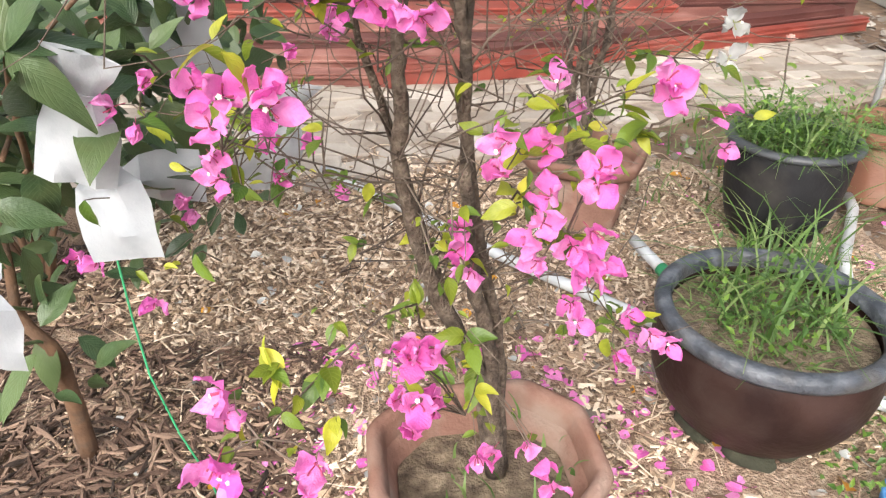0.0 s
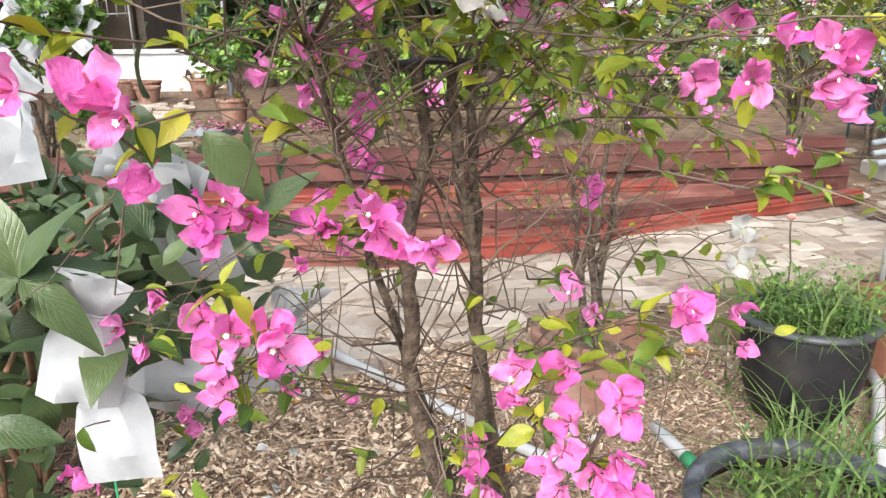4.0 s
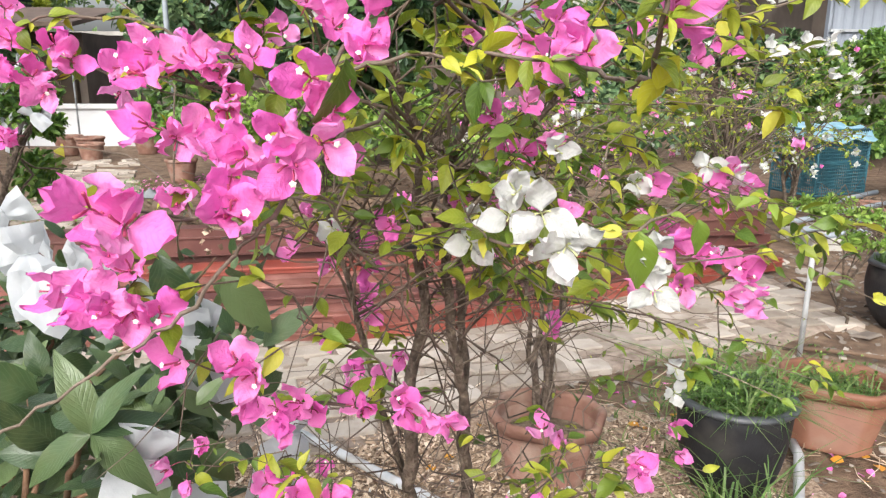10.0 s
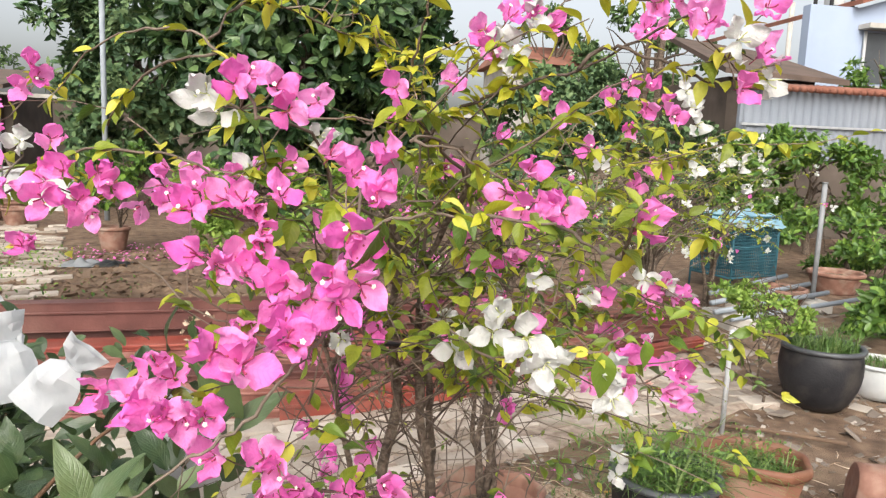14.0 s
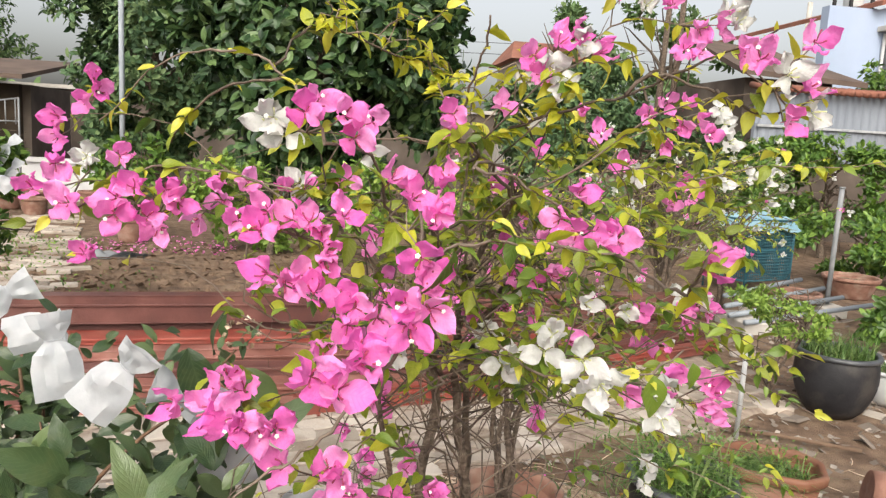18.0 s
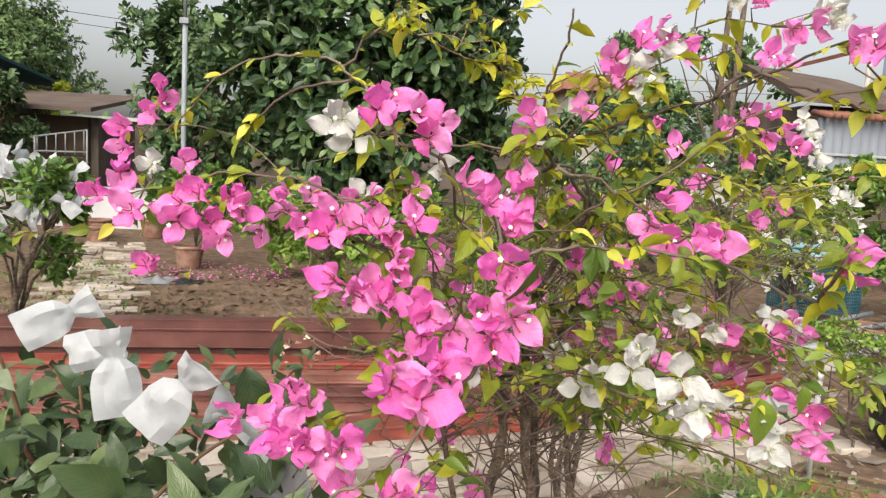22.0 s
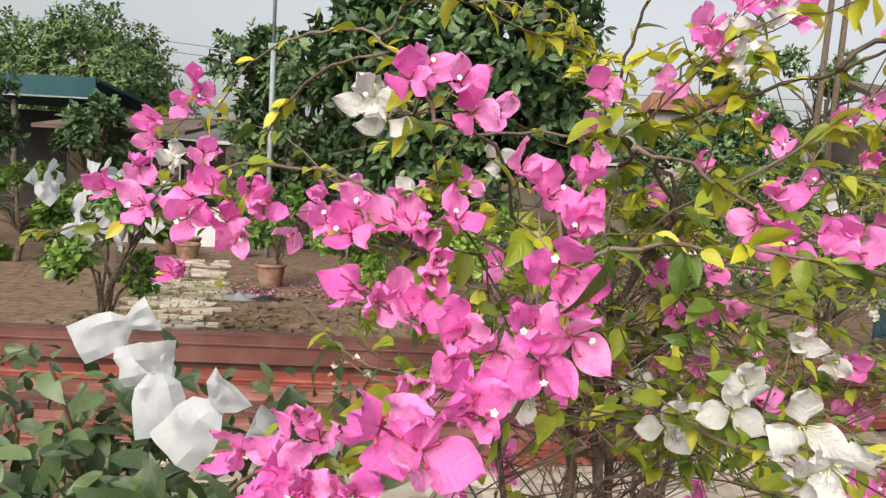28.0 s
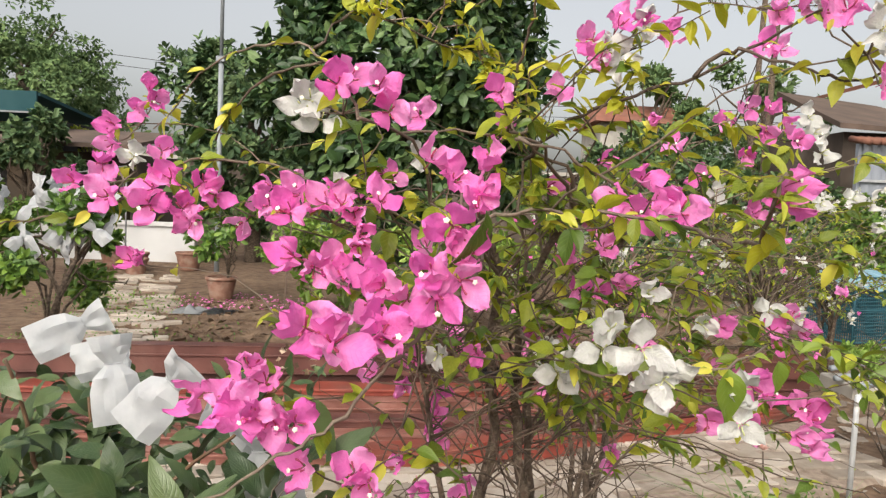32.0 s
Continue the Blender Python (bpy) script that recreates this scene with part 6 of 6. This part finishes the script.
# pale rose on a thin stem behind the black pot
rose = thing("rose_bush", "slender rose bush with one pale pink bloom", "shrub")
part("stem", Build().tube(bend(V((1.08, 2.24, 0.0)), V((1.054, 2.214, 0.45)), 0, 8, 0.05), 0.003, 6), TWIG, rose)
b = Build()
for k in range(14):
    a, q = k * 2.4, k / 13
    m = aim(V((1.054, 2.214, 0.455)), V((math.cos(a) * (0.25 + 0.75 * q), math.sin(a) * (0.25 + 0.75 * q), 1.25 - q)), V((math.cos(a), math.sin(a), 0)) * -1, 1.0)
    shape = leaf_shape(0.024, 0.024, 0.5, -0.3, n=5)
    b.add([m @ Vector(p) for p in shape[0]], shape[1])
part("bloom", b, ROSE, rose, "pale pink rose bloom")
for k in range(16):
    o = new("leaf", GREEN_ME[k % 5])
    o.parent, o.matrix_basis = rose, aim(V((1.07 + rnd(-0.06, 0.06), 2.23 + rnd(-0.06, 0.06), rnd(0.12, 0.4))), randvec(), (0, 0, 1), 0.9)

# ---- trees ----
def broad_leaf(long, wide, curl=0.22):
    v = [(0, 0, 0)]
    for y, w in ((0.25, 0.36), (0.55, 0.5), (0.82, 0.33)):
        z = -curl * long * y * y
        v += [(-wide * w, long * y, z + 0.10 * wide), (0, long * y, z), (wide * w, long * y, z + 0.10 * wide)]
    v.append((0, long, -curl * long))
    f = [(0, 2, 1), (0, 3, 2), (7, 8, 10), (8, 9, 10)] + [(a, a + 1, a + 4, a + 3) for a in (1, 2, 4, 5)]
    return v, f


def tree(label, x, y, height, wide, deep, low, clumps, per, leaf, mat, trunk=0.14, seed=1, name="tree", droop=0.0):
    """Trunk with limbs, and a crown of many leaves in tufts over an uneven hull."""
    ob = thing(name, label, "tree")
    root = V((x, y, hills(x, y) - 0.05))
    top = V((x + rnd(-0.2, 0.2), y, height * 0.75))
    pts = bend(root, top, 0, 9, 0.25)
    part("trunk", Build().tube(pts, [trunk * (1 - 0.08 * i) for i in range(10)], 10), BARK, ob)
    frames = []
    mid = V((x, y, (height + low) / 2))
    for k in range(14):
        s = pts[3 + k % 6]
        e = mid + V((rnd(-0.75, 0.75) * wide, rnd(-0.75, 0.75) * deep, rnd(-0.6, 0.85) * (height - low) / 2))
        part("limb", Build().tube(bend(s, e, 0.15, 6, 0.3), [trunk * 0.4, trunk * 0.33, trunk * 0.27, trunk * 0.2, trunk * 0.15, trunk * 0.1, trunk * 0.05], 6), BARK, ob)
    half = V((wide, deep, (height - low) / 2))
    boughs = []
    for k in range(max(9, clumps // 34)):
        d = randvec()
        q = (0.80 + 0.34 * noise.noise((d.x * 2.2 + seed, d.y * 2.2, d.z * 2.2))) * rnd(0.45, 1.0) ** 0.3
        boughs.append((d, q, rnd(0.14, 0.30)))
    for k in range(clumps):
        d, q, r = boughs[k % len(boughs)]
        e = randvec()
        spot = d * q + (e + d * 0.35) * r * rnd(0.2, 1.0) ** 0.5
        c = mid + V((spot.x * half.x, spot.y * half.y, spot.z * half.z))
        for j in range(per):
            way = (randvec() * 0.9 + (d + e) * 0.35 + V((0, 0, 0.1 - droop))).normalized()
            frames.append(aim(c + way * leaf * 0.1 + randvec() * leaf * 0.3, way, (d + e) * 0.6 + V((0, 0, 0.6)) + randvec() * 0.5, leaf * rnd(0.55, 1.15), rnd(-0.3, 0.3)))
    part("crown", scatter(broad_leaf(1.0, 0.50), frames), mat, ob, smooth=False)
    return ob


tree("large dense evergreen tree with glossy dark leaves", -0.50, 10.3, 5.7, 1.95, 1.8, 0.2, 3200, 9, 0.20, DARKLEAF, 0.16, 3)
tree("dark broad tree behind the pole", -3.35, 13.3, 4.35, 1.75, 1.6, 0.4, 1700, 9, 0.17, MIDLEAF, 0.15, 8)
tree("low leafy shrub at the foot of the large tree", -0.9, 7.6, 1.15, 0.9, 0.8, 0.05, 300, 8, 0.09, FRESH, 0.04, 5, "shrub")
tree("low leafy shrub behind the beams", 0.3, 7.2, 1.0, 0.9, 0.7, 0.05, 300, 8, 0.09, FRESH, 0.04, 6, "shrub")
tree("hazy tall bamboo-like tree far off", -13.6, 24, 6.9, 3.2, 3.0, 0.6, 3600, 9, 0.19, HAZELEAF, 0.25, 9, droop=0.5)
tree("round yellow-green shrub by the shed", -8.3, 17.2, 2.9, 0.9, 0.9, 1.2, 240, 9, 0.13, LIME, 0.08, 12, "shrub")
tree("leafy papaya-like tree beside the shed", -7.25, 13.2, 2.55, 0.80, 0.8, 1.2, 300, 8, 0.17, MIDLEAF, 0.08, 13)
tree("green tree at the edge of the garden", -8.5, 10.0, 3.4, 2.0, 1.8, 0.2, 700, 9, 0.15, DARKLEAF, 0.1, 14)
tree("broad green tree in front of the far house", 6.3, 20.5, 3.85, 2.5, 1.6, 0.3, 1100, 9, 0.20, MIDLEAF, 0.16, 28)
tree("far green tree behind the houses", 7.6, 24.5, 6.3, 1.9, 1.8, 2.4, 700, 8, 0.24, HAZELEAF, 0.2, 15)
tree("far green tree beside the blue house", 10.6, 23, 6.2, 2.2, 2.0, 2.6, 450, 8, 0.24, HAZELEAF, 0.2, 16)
tree("leafy tree in front of the blue house", 10.6, 12.6, 4.0, 0.9, 0.8, 1.6, 260, 8, 0.13, SHRUB, 0.08, 17)
tree("dense green shrubs along the sheet fence", 6.6, 9.0, 1.7, 1.7, 1.0, 0.05, 650, 9, 0.11, SHRUB, 0.05, 18, "shrub")
tree("green vegetable plants behind the post", 5.8, 7.0, 0.85, 1.3, 0.8, 0.02, 420, 9, 0.09, SHRUB, 0.03, 19, "shrub")
tree("leafy shrubs by the old outhouse", 4.2, 10.2, 2.0, 2.0, 1.3, 0.05, 900, 9, 0.12, MIDLEAF, 0.06, 20, "shrub")
tree("leafy shrub in front of the outhouse", 6.2, 10.0, 1.75, 1.1, 0.8, 0.05, 520, 9, 0.11, SHRUB, 0.06, 27)
tree("green leafy plants near the large grey pot", 4.3, 4.3, 0.85, 0.9, 0.6, 0.02, 330, 9, 0.08, SHRUB, 0.03, 21, "shrub")
tree("small slender tree with fine pale green leaves", 2.14, 3.12, 0.66, 0.34, 0.30, 0.46, 190, 9, 0.034, FRESH, 0.010, 22, "sapling")
tree("bushy fruit tree with wrapped fruit beside the path", -2.42, 4.36, 1.38, 0.62, 0.50, 0.35, 300, 9, 0.07, SHRUB, 0.03, 23)
tree("young tree in the red clay pot", -2.53, 8.35, 1.3, 0.45, 0.4, 0.4, 90, 9, 0.10, SHRUB, 0.02, 24)
tree("dense shrub by the white wall", -6.2, 9.2, 1.3, 1.3, 1.0, 0.05, 330, 9, 0.11, SHRUB, 0.05, 25, "shrub")
for k in range(22):
    x, y = -2.44 + rnd(-0.42, 0.42), 4.12 + rnd(-0.15, 0.22)
    fruit_bag(k, "bags on the garden tree", "white bag on a fruit of the garden tree", pose(x, y, rnd(0.92, 1.32), rnd(-30, 30), rnd(-60, 60), rnd(0, 180)) @ Matrix.Scale(rnd(0.75, 1.15), 4))
palm = thing("palm_trunks", "two bare grey palm trunks behind the outhouse", "tree")
for x in (6.40, 6.70):
    part("trunk", Build().tube([(x, 14.5, -0.1), (x + 0.05, 14.5, 3), (x + 0.15, 14.5, 6.5)], [0.10, 0.062, 0.05], 10), BARK, palm)
fr = []
for k in range(26):
    for j in range(14):
        a = k * 2.4
        q = j / 13
        p = V((6.75 + math.cos(a) * q * 1.3, 14.5 + math.sin(a) * q * 1.3, 6.5 + 0.7 * q - 1.3 * q * q))
        for s in (-1, 1):
            fr.append(aim(p, V((-math.sin(a) * s, math.cos(a) * s, -0.5)), V((0, 0, 1)), 0.4))
part("fronds", scatter(cheap_leaf(1.0, 0.08), fr), HAZELEAF, palm, smooth=False)


# Far woods, their haze painted in by the leaf colour.
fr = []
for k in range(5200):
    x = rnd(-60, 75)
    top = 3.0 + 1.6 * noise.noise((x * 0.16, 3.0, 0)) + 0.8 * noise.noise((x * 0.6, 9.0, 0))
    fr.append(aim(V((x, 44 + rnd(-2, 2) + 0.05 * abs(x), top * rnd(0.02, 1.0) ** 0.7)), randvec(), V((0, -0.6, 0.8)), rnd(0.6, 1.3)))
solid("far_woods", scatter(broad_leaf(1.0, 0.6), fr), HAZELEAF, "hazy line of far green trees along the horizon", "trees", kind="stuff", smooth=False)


# ---- grass in the pots and weeds ----
def blades(cx, cy, z, r, n, high, spread=0.6, wide=0.004):
    b = Build()
    for k in range(n):
        a, q = rnd(0, 6.283), r * math.sqrt(rnd(0, 1))
        p = V((cx + math.cos(a) * q, cy + math.sin(a) * q, z))
        h = high * (0.25 + 0.95 * rnd(0, 1) ** 1.8)
        d = V((rnd(-1, 1), rnd(-1, 1), 0)) * spread * h
        side = V((-d.y, d.x, 0)).normalized() * wide * rnd(0.6, 1.3)
        v = []
        for i in range(5):
            t = i / 4
            c = p + V((0, 0, h)) * (t - 0.35 * t * t * spread * 1.6) + d * t * t
            v += [c - side * (1 - t * 0.92), c + side * (1 - t * 0.92)]
        b.add(v, [(2 * i, 2 * i + 1, 2 * i + 3, 2 * i + 2) for i in range(4)])
    return b


for lab, cx, cy, z, r, n, h, sp in (("weedy grass growing in the glazed bowl", 0.61, 1.07, 0.205, 0.15, 300, 0.11, 1.2), ("long arching grass in the glazed bowl", 0.62, 1.10, 0.205, 0.13, 110, 0.34, 1.0),
                                    ("thick grass in the black pot", 0.955, 1.835, 0.25, 0.155, 330, 0.38, 1.3), ("long grass beside the black pot", 0.88, 1.62, 0.0, 0.12, 70, 0.42, 0.9),
                                    ("short grass in the orange planter", 1.43, 2.07, 0.17, 0.14, 480, 0.13, 1.1), ("fine grass in the large grey pot", 2.50, 3.16, 0.29, 0.18, 520, 0.24, 0.8),
                                    ("weeds in the white pot", 2.99, 3.30, 0.16, 0.15, 200, 0.14, 0.9), ("weeds round the second planter", 0.75, 2.2, 0.0, 0.35, 90, 0.12, 0.8),
                                    ("grass at the foot of the bowl", 0.85, 1.2, 0.0, 0.25, 60, 0.16, 0.7), ("thin weedy grass at the edge of the paving", 1.25, 2.45, 0.0, 0.42, 340, 0.13, 1.0), ("thin weeds in the front planter", 0.09, 0.78, 0.14, 0.12, 26, 0.12, 0.5)):
    solid("grass", blades(cx, cy, z, r, n, h, sp), GRASS, lab, "grass", kind="stuff")

# small leafy weeds among the grass of the pots
for lab, cx, cy, z, r, n in (("low leafy weeds covering the soil of the bowl", 0.615, 1.075, 0.215, 0.14, 520), ("feathery weeds in the black pot", 0.955, 1.835, 0.30, 0.18, 560), ("small weeds on the soil of the orange planter", 1.43, 2.07, 0.185, 0.13, 300),
                             ("young weeds between the pots", 0.9, 1.5, 0.01, 0.22, 160), ("low dark weeds beside the glazed bowl", 0.92, 0.86, 0.005, 0.24, 620), ("low weeds on the soil bed behind the beams", -2.5, 5.6, 0.02, 0.9, 700), ("weeds beside the path", -3.3, 7.2, 0.05, 0.8, 600), ("weeds at the foot of the paving", 1.5, 2.55, 0.01, 0.35, 420)):
    fr = []
    for k in range(n):
        a, q = rnd(0, 6.283), r * math.sqrt(rnd(0, 1))
        fr.append(aim(V((cx + math.cos(a) * q, cy + math.sin(a) * q, z + rnd(-0.02, 0.03) + 0.11 * rnd(0, 1) ** 3)), (randvec() + V((0, 0, 0.3))).normalized(), V((0, 0, 1)) + randvec() * 0.7, rnd(0.010, 0.026) * (1.9 if cy > 4 else 1.0)))
    solid("weeds", scatter(cheap_leaf(1.0, 0.5), fr), SHRUB, lab, "weeds", kind="stuff", smooth=False)

# ---- litter on the ground: chips, bark, stones, twigs, fallen bracts ----
chip = ([(-0.5, -0.12, 0), (0.5, -0.16, 0), (0.5, 0.14, 0.02), (-0.5, 0.10, 0), (-0.42, -0.10, 0.09), (0.44, -0.10, 0.1), (0.46, 0.08, 0.1), (-0.46, 0.07, 0.08)],
        [(3, 2, 1, 0), (4, 5, 6, 7), (0, 1, 5, 4), (1, 2, 6, 5), (2, 3, 7, 6), (3, 0, 4, 7)])

strip = Build().tube([(-0.5, 0, 0.03), (-0.2, 0.03, 0.05), (0.15, -0.02, 0.06), (0.5, 0.04, 0.03)], [0.03, 0.055, 0.05, 0.025], 5)
strip = (strip.v, strip.f)


def litter(n, x0, x1, y0, y1, s0, s1, squash=1.0, tilt=0.35, lift=0.004):
    fr = []
    for _ in range(n):
        x, y = rnd(x0, x1), rnd(y0, y1)
        a = rnd(0, 6.283)
        m = aim(V((x, y, hills(x, y) + lift)), V((math.cos(a), math.sin(a), rnd(-tilt, tilt))), V((rnd(-tilt, tilt), rnd(-tilt, tilt), 1)), rnd(s0, s1), rnd(-tilt, tilt))
        fr.append(m @ Matrix.Diagonal((1, squash, 1, 1)))
    return fr


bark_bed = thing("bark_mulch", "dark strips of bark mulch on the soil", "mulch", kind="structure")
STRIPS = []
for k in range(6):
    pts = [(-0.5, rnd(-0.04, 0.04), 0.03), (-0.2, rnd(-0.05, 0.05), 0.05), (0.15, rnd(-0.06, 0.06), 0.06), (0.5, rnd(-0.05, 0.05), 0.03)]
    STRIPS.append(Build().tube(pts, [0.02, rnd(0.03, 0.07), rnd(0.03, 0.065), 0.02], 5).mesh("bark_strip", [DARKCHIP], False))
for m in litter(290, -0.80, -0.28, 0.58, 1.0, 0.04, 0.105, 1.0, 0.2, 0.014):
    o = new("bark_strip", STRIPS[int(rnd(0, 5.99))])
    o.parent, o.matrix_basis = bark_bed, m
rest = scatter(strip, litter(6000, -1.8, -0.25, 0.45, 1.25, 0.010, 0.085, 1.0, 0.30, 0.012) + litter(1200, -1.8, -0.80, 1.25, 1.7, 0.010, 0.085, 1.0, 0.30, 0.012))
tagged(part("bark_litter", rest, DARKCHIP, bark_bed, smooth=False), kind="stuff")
chip_bed = thing("wood_chips", "tan wood chips covering the soil", "wood chips", kind="structure")
CHIPS = []
for k in range(6):
    v = [Vector(p) + Vector((rnd(-0.06, 0.06), rnd(-0.04, 0.04), rnd(0, 0.02))) for p in chip[0]]
    CHIPS.append(Build().add(v, chip[1]).mesh("wood_chip", [CHIP], False))
for m in litter(290, -0.30, 0.55, 0.68, 1.35, 0.018, 0.040, 1.3, lift=0.014):
    o = new("wood_chip", CHIPS[int(rnd(0, 5.99))])
    o.parent, o.matrix_basis = chip_bed, m
rest = scatter(chip, litter(12500, -0.75, 1.15, 0.92, 2.25, 0.005, 0.026, 1.3, 0.6, lift=0.014) + litter(3000, -0.32, 0.42, 0.6, 0.92, 0.005, 0.026, 1.3, 0.6, lift=0.014) + litter(4500, -0.95, 0.02, 1.32, 2.35, 0.008, 0.04, 1.3, 0.6, lift=0.014))
tagged(part("chip_litter", rest, CHIP, chip_bed, smooth=False), kind="stuff")
solid("gravel", scatter(chip, litter(3200, -0.3, 3.6, 0.7, 4.8, 0.008, 0.036, 4.0, 0.5)), STONE, "small stones and rubble on the soil", "gravel", kind="stuff", smooth=False)
solid("rubble", scatter(chip, litter(190, 1.6, 4.5, 2.6, 6.5, 0.04, 0.13, 3.0)), STONE, "broken pale blocks and stones on the ground", "rubble", kind="stuff", smooth=False)
solid("clods", scatter(chip, litter(3200, -3.6, 0.8, 4.4, 8.5, 0.012, 0.07, 3.0, 0.6)), SOIL, "clods of earth on the soil bed", "soil", kind="stuff", smooth=False)
b = Build()
for k in range(900):
    x, y, a, l = rnd(-1.3, 2.2), rnd(0.6, 2.6), rnd(0, 6.28), rnd(0.02, 0.16) if k > 60 else rnd(0.1, 0.3)
    p = V((x, y, hills(x, y) + 0.014))
    b.tube([p, p + V((math.cos(a) * l / 2, math.sin(a) * l / 2, rnd(0, 0.02))), p + V((math.cos(a + 0.2) * l, math.sin(a + 0.2) * l, rnd(0, 0.02)))], rnd(0.0008, 0.0022), 4)
solid("dry_twigs", b, CHIP, "dry straw and twigs lying on the soil", "twigs", kind="stuff")
petal = leaf_shape(1.0, 0.85, 0.4, 0.3, n=4)
fr = litter(300, -0.35, 0.55, 0.66, 1.3, 0.022, 0.036, lift=0.014) + litter(90, 0.4, 1.6, 1.0, 2.6, 0.022, 0.036, lift=0.012) + litter(260, -3.0, -1.3, 7.2, 8.9, 0.022, 0.04, lift=0.02)
solid("fallen_bracts", scatter(petal, fr), PINK, "fallen pink bracts on the soil", "petals", kind="stuff")
solid("dead_leaves", scatter(petal, litter(90, -0.7, 1.6, 0.7, 2.4, 0.02, 0.05, lift=0.012)), ORANGEDOT, "dry orange and brown leaves on the soil", "leaves", kind="stuff")
solid("fallen_white_bracts", scatter(petal, litter(110, -0.7, 0.9, 0.65, 2.0, 0.018, 0.042, lift=0.014)), WHITE, "faded white bracts on the soil", "petals", kind="stuff")
